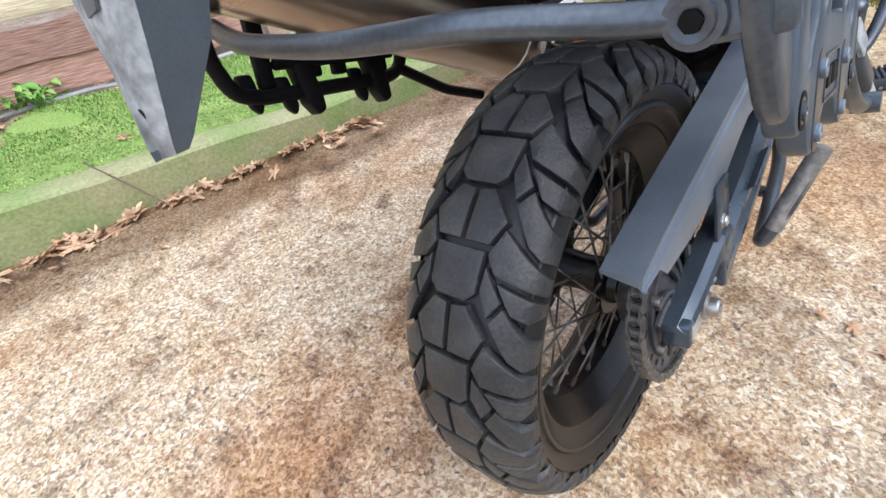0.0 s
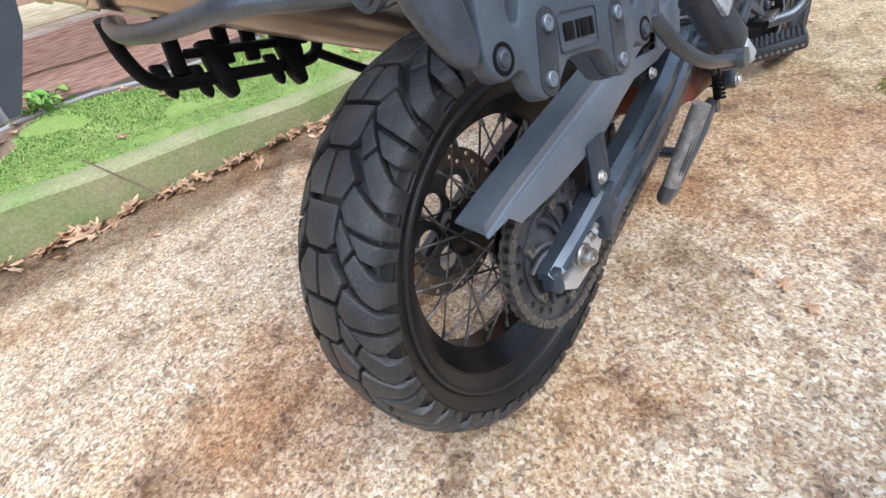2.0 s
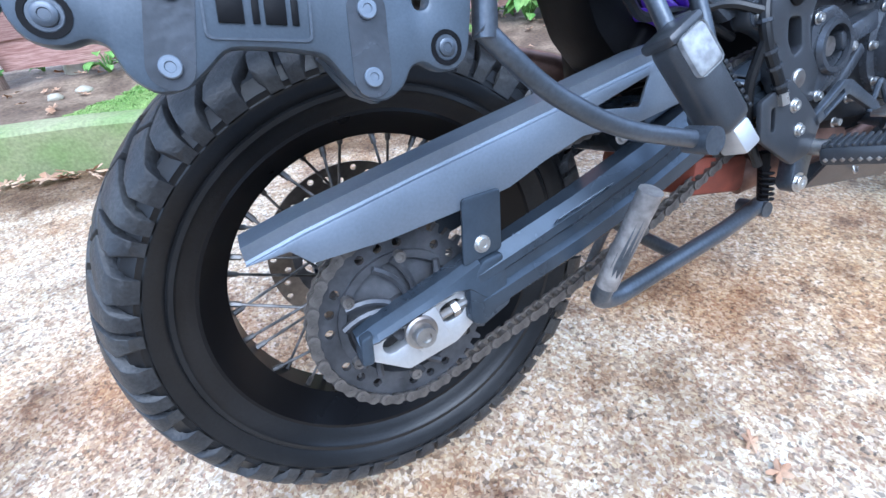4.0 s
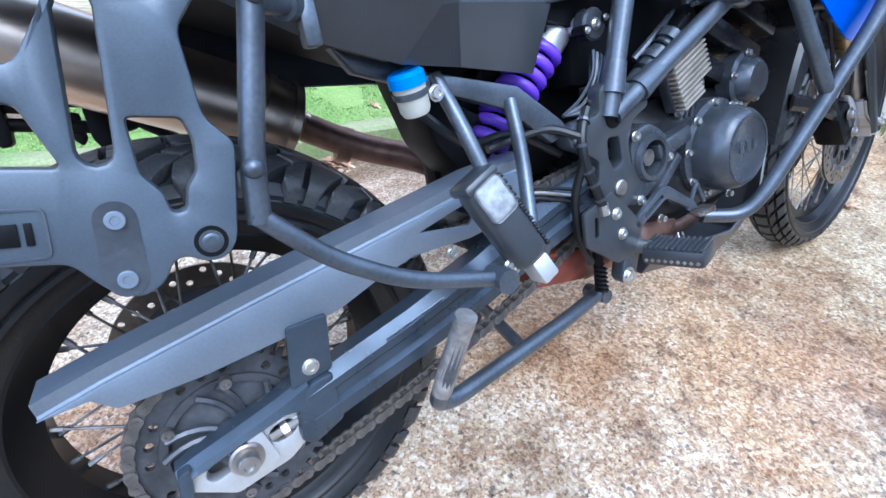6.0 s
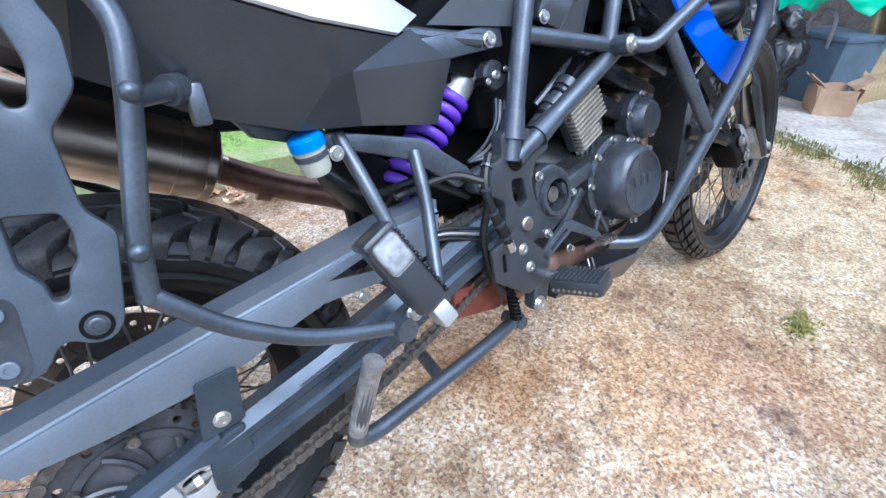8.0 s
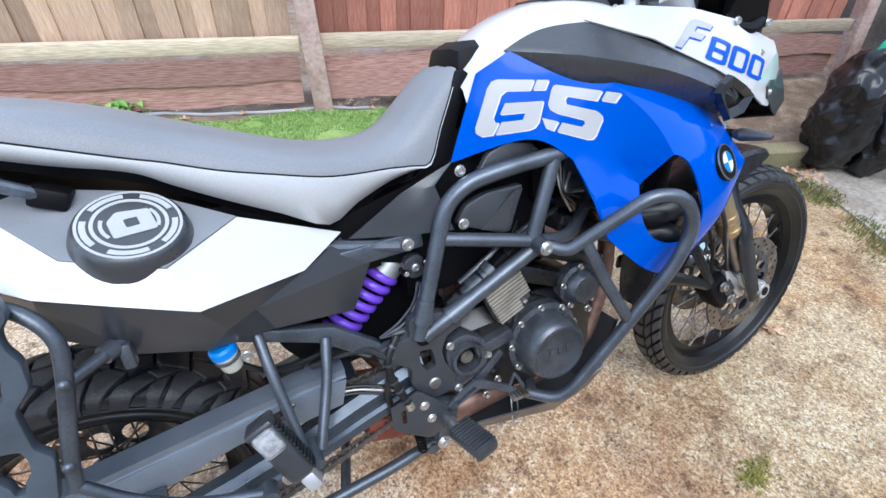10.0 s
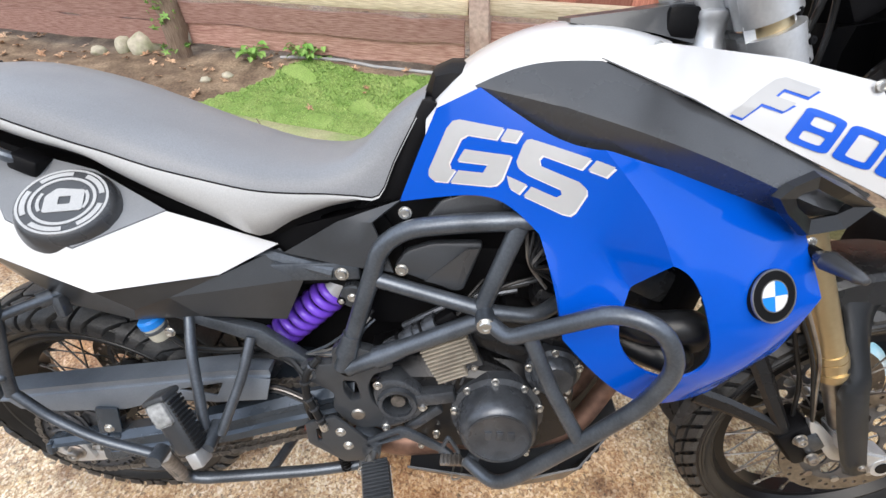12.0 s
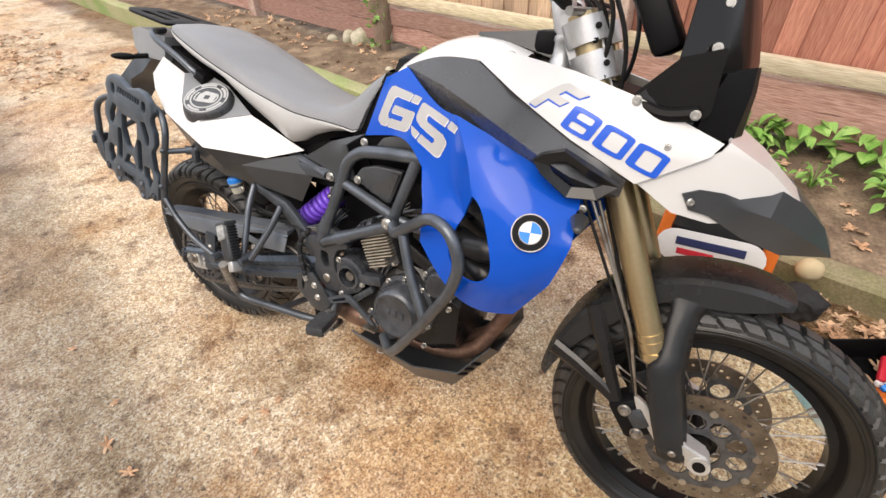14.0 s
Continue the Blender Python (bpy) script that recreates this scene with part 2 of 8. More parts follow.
M_SWING = mat("swingarm_paint", (0.075, 0.095, 0.122), 0.26, metal=0.5, grain=0.15, scale=300, stain=0.35, stain_scale=14)
M_RUBBER = mat("tyre_rubber", (0.009, 0.0095, 0.0105), 0.34, grain=0.4, scale=220, bump=0.12, second=(0.018, 0.0185, 0.0195), stain_scale=10, spec=0.42)
M_TREAD = mat("worn_tread", (0.025, 0.026, 0.028), 0.44, grain=0.8, scale=260, bump=0.4, second=(0.048, 0.048, 0.047), stain_scale=22)
M_RIM = mat("black_rim", (0.006, 0.006, 0.007), 0.30, grain=0.1, scale=200, stain=0.2, stain_scale=12, spec=0.3)
M_STEEL = mat("bare_steel", (0.46, 0.45, 0.43), 0.36, metal=0.9, grain=0.3, scale=200, second=(0.26, 0.22, 0.19), stain_scale=25)
M_SPOKE = mat("dark_spoke", (0.085, 0.083, 0.080), 0.4, metal=0.7, grain=0.4, scale=90, second=(0.30, 0.29, 0.28), stain_scale=30)
M_BOLT = mat("zinc_bolt", (0.75, 0.74, 0.71), 0.28, metal=0.9, grain=0.2, scale=300, stain=0.25, stain_scale=40)
M_DISC = mat("brake_disc", (0.24, 0.21, 0.18), 0.36, metal=0.85, grain=0.35, scale=150, second=(0.13, 0.11, 0.09), stain_scale=18)
M_CHAIN = mat("oily_chain", (0.27, 0.25, 0.23), 0.40, metal=0.75, grain=0.4, scale=200, stain=0.5, stain_scale=40)
M_SPROCKET = mat("oily_sprocket", (0.105, 0.107, 0.115), 0.45, metal=0.5, grain=0.3, scale=150, stain=0.5, stain_scale=30)
M_ENGINE = mat("engine_case", (0.100, 0.109, 0.124), 0.28, metal=0.5, grain=0.3, scale=200, bump=0.10, stain=0.45, stain_scale=18)
M_HEADER = mat("rusty_header", (0.30, 0.18, 0.135), 0.45, metal=0.65, grain=0.5, scale=60, bump=0.15, second=(0.17, 0.10, 0.075), stain_scale=12)
M_CAN = mat("brushed_stainless", (0.66, 0.58, 0.49), 0.30, metal=1.0, grain=0.12, scale=80, second=(0.50, 0.43, 0.36), stain_scale=5)
M_GOLD = mat("gold_fork", (0.60, 0.48, 0.29), 0.32, metal=0.85, grain=0.1, scale=100, stain=0.12, stain_scale=6)
M_ALU = mat("cast_aluminium", (0.68, 0.69, 0.70), 0.42, metal=0.7, grain=0.2, scale=200, bump=0.08, stain=0.15, stain_scale=12)
M_SEAT = mat("dark_seat_vinyl", (0.235, 0.243, 0.258), 0.45, grain=0.3, scale=500, bump=0.2, stain=0.1, stain_scale=6)
M_SEAT2 = mat("light_seat_vinyl", (0.48, 0.485, 0.485), 0.5, grain=0.2, scale=500, bump=0.2, stain=0.12, stain_scale=6)
M_PURPLE = mat("purple_spring", (0.20, 0.075, 0.72), 0.35, coat=0.3, grain=0.1, stain=0.15, stain_scale=20)
M_CYAN = mat("blue_cap_plastic", (0.01, 0.22, 0.72), 0.35)
M_MILKY = mat("milky_plastic", (0.58, 0.57, 0.48), 0.35, stain=0.15, stain_scale=30)
M_TAN = mat("cardboard", (0.45, 0.30, 0.19), 0.85, grain=0.3, scale=40, bump=0.15, stain=0.25, stain_scale=5)
M_GREEN = mat("green_tarp", (0.015, 0.48, 0.26), 0.38, grain=0.3, scale=20, stain=0.35, stain_scale=5)
M_BINBAG = mat("bin_bag_film", (0.012, 0.012, 0.014), 0.25, grain=0.2, scale=30, bump=0.6)
M_TUB = mat("blue_grey_tub", (0.10, 0.15, 0.20), 0.5, grain=0.2, scale=60, stain=0.2, stain_scale=7)
M_ORANGE = mat("orange_fabric", (0.75, 0.17, 0.02), 0.7, grain=0.3, scale=200, bump=0.2, stain=0.15, stain_scale=12)
M_BLACKCLOTH = mat("black_fabric", (0.016, 0.016, 0.018), 0.8, grain=0.4, scale=200, bump=0.3, stain=0.2, stain_scale=12)
M_PAPER = mat("white_print", (0.75, 0.75, 0.76), 0.5, grain=0.1, stain=0.06, stain_scale=12)
M_NAVY = mat("navy_print", (0.02, 0.03, 0.11), 0.5)
M_REDPRINT = mat("red_print", (0.55, 0.02, 0.04), 0.5)
M_SCREEN = mat("smoked_screen", (0.006, 0.0055, 0.0055), 0.12, grain=0.02, spec=0.35)
M_STRIP = mat("pale_timber_strip", (0.48, 0.36, 0.20), 0.7, grain=0.5, scale=50, stain=0.4, stain_scale=14)
M_DOOR = mat("grey_door_paint", (0.36, 0.39, 0.42), 0.55, grain=0.15, stain=0.2, stain_scale=3)
M_BRICK = mat("dim_garage_wall", (0.16, 0.13, 0.11), 0.9, grain=0.6, scale=40, bump=0.4, stain=0.4, stain_scale=3)
M_BOUNCE_WALL = mat("pale_bounce_wall", (0.66, 0.64, 0.60), 0.9, grain=0.4, scale=30, bump=0.4, stain=0.2, stain_scale=1.5)
M_ROCK = mat("pale_stone", (0.50, 0.46, 0.36), 0.85, grain=0.6, scale=30, bump=0.6, second=(0.28, 0.30, 0.18), stain_scale=9)


# ---- mesh helpers ----
def part(name, bm, material, parent=None, label="", sharp=0.6):
    """Links a bmesh as ONE mesh object under a thing or a part."""
    bmesh.ops.recalc_face_normals(bm, faces=bm.faces[:])
    for fc in bm.faces:
        fc.smooth = True
    for e in bm.edges:
        if len(e.link_faces) == 2 and e.calc_face_angle(0) > sharp:
            e.smooth = False
    me = bpy.data.meshes.new(name)
    bm.to_mesh(me)
    bm.free()
    for mm in material if isinstance(material, (list, tuple)) else (material,):
        me.materials.append(mm)
    ob = new(name, me)
    if parent:
        ob.parent = parent
    return tagged(ob, label) if label else ob


def again(ob, m, parent=None):
    """Another object on the same mesh."""
    o = new(ob.name.split(".")[0], ob.data)
    o.parent = parent or ob.parent
    o.matrix_local = m
    if "label" in ob:
        o["label"] = ob["label"]
    return o


def empty(name, m=None, parent=None, **tags):
    ob = new(name)
    ob.empty_display_size = 0.05
    if parent:
        ob.parent = parent
    if m is not None:
        ob.matrix_local = m
    return tagged(ob, **tags)


def box(size, at=(0, 0, 0), bevel=0.0, turn=None, bm=None, seg=2):
    own = bmesh.new()
    bmesh.ops.create_cube(own, size=1)
    bmesh.ops.scale(own, vec=size, verts=own.verts[:])
    if bevel:
        bmesh.ops.bevel(own, geom=own.edges[:], offset=bevel, segments=seg, affect="EDGES", profile=0.5)
    m = Matrix.Translation(at) @ (pose(0, 0, 0, *turn) if turn else Matrix())
    own.transform(m)
    return merge(bm, own)


def merge(bm, own):
    if bm is None:
        return own
    me = bpy.data.meshes.new("tmp")
    own.to_mesh(me)
    own.free()
    bm.from_mesh(me)
    bpy.data.meshes.remove(me)
    return bm


def fillet(points, r, n=5):
    """A polyline with its corners rounded to about radius r."""
    P = [Vector(p) for p in points]
    out = [P[0]]
    for a, b, c in zip(P, P[1:], P[2:]):
        u, v = (a - b), (c - b)
        d = min(r, u.length * 0.48, v.length * 0.48)
        p, q = b + u.normalized() * d, b + v.normalized() * d
        for k in range(n + 1):
            s = k / n
            out.append((1 - s) ** 2 * p + 2 * s * (1 - s) * b + s * s * q)
    return out + [P[-1]]


def tube(points, r, seg=12, round_at=0.03, bm=None, caps=True, radii=None):
    path = fillet(points, round_at) if round_at and len(points) > 2 else [Vector(p) for p in points]
    own = bmesh.new()
    up = Vector((0, 0, 1))
    t0 = (path[1] - path[0]).normalized()
    side = t0.cross(up)
    side = side.normalized() if side.length > 1e-3 else Vector((1, 0, 0))
    rings = []
    for i, p in enumerate(path):
        t = (path[min(i + 1, len(path) - 1)] - path[max(i - 1, 0)]).normalized()
        side = (side - t * side.dot(t)).normalized()
        nor = t.cross(side)
        rr = radii[i] if radii else r
        rings.append([own.verts.new(p + rr * (math.cos(2 * math.pi * k / seg) * side + math.sin(2 * math.pi * k / seg) * nor)) for k in range(seg)])
    for a, b in zip(rings, rings[1:]):
        for k in range(seg):
            own.faces.new((a[k], a[(k + 1) % seg], b[(k + 1) % seg], b[k]))
    if caps:
        own.faces.new(rings[0][::-1])
        own.faces.new(rings[-1])
    return merge(bm, own)


def rod(p, q, r, seg=12, r2=None, bm=None):
    return tube([p, q], r, seg, 0, bm, radii=[r, r if r2 is None else r2])


def revolve(profile, seg=64, start=0.0, end=360.0, bm=None, closed=False, at=(0, 0, 0)):
    """Turns (radius, y) points round the y axis."""
    own = bmesh.new()
    full = abs(end - start) >= 359.9
    steps = seg if full else seg + 1
    rings = []
    for k in range(steps):
        a = radians(start + (end - start) * k / seg)
        rings.append([own.verts.new((r * math.cos(a), y, r * math.sin(a))) for r, y in profile])
    n = len(profile)
    for k in range(seg):
        a, b = rings[k], rings[(k + 1) % steps]
        for i in range(n if closed else n - 1):
            own.faces.new((a[i], a[(i + 1) % n], b[(i + 1) % n], b[i]))
    bmesh.ops.remove_doubles(own, verts=own.verts[:], dist=1e-5)
    own.transform(Matrix.Translation(at))
    return merge(bm, own)


def plate(outline, y0, y1, holes=(), bevel=0.0, bm=None):
    """An (x, z) outline with holes, as a slab between two y."""
    own = bmesh.new()
    edges = []
    for loop in (outline, *holes):
        vs = [own.verts.new((x, y0, z)) for x, z in loop]
        edges += [own.edges.new((vs[i], vs[(i + 1) % len(vs)])) for i in range(len(vs))]
    bmesh.ops.triangle_fill(own, edges=edges, use_beauty=True, use_dissolve=False)
    bmesh.ops.recalc_face_normals(own, faces=own.faces[:])
    got = bmesh.ops.extrude_face_region(own, geom=own.faces[:])
    bmesh.ops.translate(own, vec=(0, y1 - y0, 0), verts=[v for v in got["geom"] if isinstance(v, bmesh.types.BMVert)])
    if bevel:
        bmesh.ops.recalc_face_normals(own, faces=own.faces[:])
        rim = [e for e in own.edges if len(e.link_faces) == 2 and e.calc_face_angle(0) > 1.2 and abs(e.verts[0].co.y - e.verts[1].co.y) < 1e-6]
        bmesh.ops.bevel(own, geom=rim, offset=bevel, segments=2, affect="EDGES", profile=0.5)
    return merge(bm, own)


def ring_pts(x, z, r, n=16):
    return [(x + r * math.cos(2 * math.pi * k / n), z + r * math.sin(2 * math.pi * k / n)) for k in range(n)]


def slot_pts(x0, z0, x1, z1, r, n=6):
    """A long round-ended slot from one end's centre to the other's."""
    a = math.atan2(z1 - z0, x1 - x0)
    out = [(x1 + r * math.cos(a - math.pi / 2 + math.pi * k / n), z1 + r * math.sin(a - math.pi / 2 + math.pi * k / n)) for k in range(n + 1)]
    return out + [(x0 + r * math.cos(a + math.pi / 2 + math.pi * k / n), z0 + r * math.sin(a + math.pi / 2 + math.pi * k / n)) for k in range(n + 1)]


def round_pts(pts, r, n=3):
    P = [Vector((x, 0, z)) for x, z in pts]
    out = []
    for i, b in enumerate(P):
        a, c = P[i - 1], P[(i + 1) % len(P)]
        u, v = a - b, c - b
        d = min(r, u.length * 0.45, v.length * 0.45)
        p, q = b + u.normalized() * d, b + v.normalized() * d
        for k in range(n + 1):
            s = k / n
            w = (1 - s) ** 2 * p + 2 * s * (1 - s) * b + s * s * q
            out.append((w.x, w.z))
    return out


def sheet(verts, faces, thick=0.003, smooth=2, crease=(), mirror=False, bm=None):
    """A moulded panel: a coarse cage, smoothed, with thickness. crease: pairs of vertices along a hard edge."""
    own = bmesh.new()
    vs = [own.verts.new(v) for v in verts]
    for fc in faces:
        own.faces.new([vs[i] for i in fc])
    bmesh.ops.recalc_face_normals(own, faces=own.faces[:])
    hard = {frozenset(c) for c in crease}
    for _ in range(smooth):
        own.verts.index_update()
        old = {v: v.co.copy() for v in own.verts}
        cut = bmesh.ops.subdivide_edges(own, edges=own.edges[:], cuts=1, use_grid_fill=True)
        move = {}
        for v in own.verts:
            rim = [e.other_vert(v).co for e in v.link_edges if e.is_boundary]
            if v.is_boundary:
                if len(rim) == 2 and v not in old:
                    continue
                if len(rim) == 2 and (rim[0] - v.co).normalized().dot((rim[1] - v.co).normalized()) < -0.5:
                    move[v] = v.co * 0.5 + (rim[0] + rim[1]) * 0.25
            else:
                ns = [e.other_vert(v).co for e in v.link_edges]
                move[v] = v.co * 0.55 + sum(ns, Vector()) / len(ns) * 0.45
        for v, c in move.items():
            v.co = c
    own.normal_update()
    if thick:
        bmesh.ops.solidify(own, geom=own.faces[:], thickness=thick)
    if mirror:
        own.transform(Matrix.Scale(-1, 4, (0, 1, 0)))
    return merge(bm, own)


def curved(verts, faces, thick, crease=(), corners=(), mirror=False, levels=3):
    """A moulded panel: a coarse cage turned into a smooth surface. crease: edges kept hard; corners: vertices kept sharp."""
    own = bmesh.new()
    hard = own.edges.layers.float.new("crease_edge")
    keep = own.verts.layers.float.new("crease_vert")
    vs = [own.verts.new(v) for v in verts]
    for fc in faces:
        own.faces.new([vs[i] for i in fc])
    bmesh.ops.recalc_face_normals(own, faces=own.faces[:])
    for (a, b), w in crease:
        e = own.edges.get((vs[a], vs[b]))
        if e:
            e[hard] = w
    for c in corners:
        vs[c][keep] = 1.0
    me = bpy.data.meshes.new("cage")
    own.to_mesh(me)
    own.free()
    tmp = bpy.data.objects.new("cage", me)
    scene.collection.objects.link(tmp)
    sub = tmp.modifiers.new("smooth", "SUBSURF")
    sub.levels = levels
    bpy.context.view_layer.update()
    done = bpy.data.meshes.new_from_object(tmp.evaluated_get(bpy.context.evaluated_depsgraph_get()))
    bpy.data.objects.remove(tmp)
    own = bmesh.new()
    own.from_mesh(done)
    bpy.data.meshes.remove(done)
    bpy.data.meshes.remove(me)
    for layer in (own.edges.layers.float.get("crease_edge"), ):
        if layer:
            own.edges.layers.float.remove(layer)
    if thick:
        bmesh.ops.solidify(own, geom=own.faces[:], thickness=thick)
    if mirror:
        own.transform(Matrix.Scale(-1, 4, (0, 1, 0)))
    return own


def loft(sections, bm=None, caps=True, closed=True):
    own = bmesh.new()
    rings = [[own.verts.new(p) for p in s] for s in sections]
    n = len(rings[0])
    for a, b in zip(rings, rings[1:]):
        for k in range(n if closed else n - 1):
            own.faces.new((a[k], a[(k + 1) % n], b[(k + 1) % n], b[k]))
    if caps and closed:
        own.faces.new(rings[0])
        own.faces.new(rings[-1])
    return merge(bm, own)


def hexbolt(r, h, bm=None, at=(0, 0, 0), washer=True):
    """A hexagon socket bolt whose head looks along -y."""
    own = revolve([(0.0, -h + 0.3 * h), (r * 0.45, -h + 0.3 * h), (r * 0.5, -h), (r * 0.9, -h), (r, -h * 0.8), (r, 0)], 18)
    if washer:
        own = revolve([(r, -h * 0.12), (r * 1.35, -h * 0.12), (r * 1.35, 0)], 18, bm=own)
    own.transform(Matrix.Translation(at))
    return merge(bm, own)


def bolt(parent, x, y, z, r=0.008, h=0.006, name="bolt", material=None, turn=(0, 0, 0)):
    ob = part(name, hexbolt(r, h), material or M_BOLT, parent)
    ob.matrix_local = pose(x, y, z, *turn)
    return ob


# ---- the yard ----
KERB_SLOPE = -0.22


def kerb_y(x):
    return 1.53 + KERB_SLOPE * x


def kerb_h(x):
    return 0.125 + 0.075 * max(0.0, min(1.0, (0.5 - x) / 1.3))


FENCE_SLOPE = -0.19


def fence_y(x):
    return 2.33 + FENCE_SLOPE * x


bm = bmesh.new()
xs = [-200, -60, -20, -8, -4, -2, 0, 2, 4, 8, 20, 60, 200]
grid = [[bm.verts.new((x, y, 0)) for y in xs] for x in xs]
for i in range(len(xs) - 1):
    for j in range(len(xs) - 1):
        bm.faces.new((grid[i][j], grid[i + 1][j], grid[i + 1][j + 1], grid[i][j + 1]))
ground = tagged(part("ground", bm, M_GROUND), "exposed aggregate concrete driveway with damp brown patches", "driveway", kind="structure")

# kerb: cast edging lengths, worn along the top
kerb = tagged(empty("kerb"), "algae stained concrete kerb along the driveway", "kerb", kind="structure")
x = -7.0
while x < 6.0:
    ln = 0.92
    sec = []
    for k in range(7):
        xx = x + ln * k / 6
        y0, h = kerb_y(xx), kerb_h(xx) + 0.004 * math.sin(9 * xx)
        sec.append([(xx, y0 + 0.012, -0.02), (xx, y0 + 0.004, h * 0.5), (xx, y0, h - 0.018), (xx, y0 + 0.012, h - 0.003), (xx, y0 + 0.03, h), (xx, y0 + 0.10, h + 0.003), (xx, y0 + 0.115, h - 0.006), (xx, y0 + 0.115, -0.02)])
    part("kerb_length", loft(sec), M_KERB if x < 1.0 else M_KERB_DULL, kerb)
    x += ln

# raised bed between kerb and fence
def turf_at(x, y):
    """Whether turf covers the bed here: a patch with a ragged edge."""
    rag = 0.10 * noise.noise((x * 3, y * 3, 8)) + 0.05 * noise.noise((x * 11, y * 11, 4))
    back = kerb_y(x) + 0.112 + 0.60 * (fence_y(x) + 0.24 - kerb_y(x))
    return -0.77 + max(0.0, y - 1.75) * 1.0 + rag < x < 1.22 + rag and y < back + rag * 0.6


bm = bmesh.new()
nx, ny = 390, 52
rows = []
for i in range(nx + 1):
    xx = -7 + 13 * i / nx
    row = []
    for j in range(ny + 1):
        s = j / ny
        yy = kerb_y(xx) + 0.112 + s * (fence_y(xx) + 0.35 - kerb_y(xx) - 0.112)
        lump = noise.noise((xx * 1.7, yy * 1.7, 3)) * 0.05 + noise.noise((xx * 6, yy * 6, 1)) * 0.015
        mound = 0.065 * math.exp(-((s - 0.55) / 0.2) ** 2) * (1 - 0.8 * min(1, max(0, (-0.15 - xx) / 0.5)) if xx < 1.25 else 0.25)
        zz = kerb_h(xx) - 0.012 + (0.215 - kerb_h(xx)) * s + lump * min(1, s * 5) * min(1, (1.15 - s) * 3) + mound
        row.append(bm.verts.new((xx, yy, zz)))
    rows.append(row)
for i in range(nx):
    for j in range(ny):
        fc = bm.faces.new((rows[i][j], rows[i + 1][j], rows[i + 1][j + 1], rows[i][j + 1]))
        mid = fc.calc_center_median()
        fc.material_index = 1 if turf_at(mid.x, mid.y) else 0
bed = tagged(part("flower_bed", bm, [M_SOIL, M_MOSS]), "raised bed of dark soil and mossy turf below the fence", "flower bed", kind="structure")
bed_rows = [[v.co.copy() for v in bed.data.vertices[i * (ny + 1):(i + 1) * (ny + 1)]] for i in range(nx + 1)]


def bed_point(xx, s):
    i = max(0, min(nx - 1, int((xx + 7) / 13 * nx)))
    j = max(0, min(ny - 1, int(s * ny)))
    u, w = (xx + 7) / 13 * nx - i, s * ny - j
    return (bed_rows[i][j] * (1 - w) + bed_rows[i][j + 1] * w) * (1 - u) + (bed_rows[i + 1][j] * (1 - w) + bed_rows[i + 1][j + 1] * w) * u


def blade(bm, p, lean, h, w):
    side = Vector((-lean.y, lean.x, 0)).normalized() * w
    a, b = bm.verts.new(p - side), bm.verts.new(p + side)
    c, d = bm.verts.new(p + lean * 0.4 + Vector((0, 0, h * 0.6)) + side * 0.7), bm.verts.new(p + lean * 0.4 + Vector((0, 0, h * 0.6)) - side * 0.7)
    e = bm.verts.new(p + lean + Vector((0, 0, h)))
    bm.faces.new((a, b, c, d))
    bm.faces.new((d, c, e))


rng = random.Random(4)
bm = bmesh.new()
for _ in range(52000):
    xx = rng.uniform(-1.0, 1.35)
    s = rng.random() ** 0.8 * 0.76
    p = bed_point(xx, s)
    if noise.noise((xx * 4, s * 5, 2)) < -0.34 or not turf_at(p.x, p.y):
        continue
    an = rng.uniform(0, 6.28)
    h = rng.uniform(0.004, 0.012) * (0.5 if s < 0.3 else 1)
    blade(bm, p, Vector((math.cos(an), math.sin(an), 0)) * rng.uniform(0.003, 0.014), h, rng.uniform(0.0012, 0.0028))
tagged(part("turf", bm, M_GRASS), "short bright green mossy turf on the bank", "turf", kind="stuff")


def leaf_shape(bm, m, size, lobes, rng, flat=0.25):
    """A dry lobed leaf: a stalk end, pointed uneven lobes, curled up along its midrib."""
    n = 26
    curl, twist = rng.uniform(0.2, 1.1) * flat, rng.uniform(-0.8, 0.8) * flat
    long = rng.uniform(1.0, 1.35)
    c = bm.verts.new(m @ Vector((0, 0, 0)))
    vs = []
    for k in range(n):
        a = 2 * math.pi * k / n
        lobe = abs(math.cos(a * lobes / 2)) ** 1.4
        r = size * (0.36 + 0.64 * lobe * rng.uniform(0.72, 1.12)) * (0.75 if abs(a - math.pi) < 0.3 else 1.0)
        x, y = r * math.cos(a) * long, r * 0.72 * math.sin(a)
        z = (curl * (y / size) ** 2 * 2.2 + twist * (x / size) * abs(x / size) + rng.uniform(-0.10, 0.10)) * size
        vs.append(bm.verts.new(m @ Vector((x, y, z))))
    for k in range(n):
        bm.faces.new((c, vs[k], vs[(k + 1) % n]))


bm = bmesh.new()
drifts = [(rng.uniform(-1.4, 0.75), rng.uniform(0.03, 0.09), rng.uniform(0.02, 0.07)) for _ in range(26)] + [(rng.uniform(1.75, 3.4), 0.10, 0.12) for _ in range(22)]
for cx, spread, out in drifts:
    for _ in range(rng.randint(2, 8)):
        xx = cx + rng.gauss(0, spread)
        yy = kerb_y(xx) - 0.016 - abs(rng.gauss(0, out))
        m = Matrix.Translation((xx, yy, rng.uniform(0.006, 0.028))) @ pose(0, 0, 0, rng.uniform(-24, 24), rng.uniform(-24, 24), rng.uniform(0, 360))
        leaf_shape(bm, m, rng.uniform(0.020, 0.050), rng.choice((5, 5, 7)), rng)
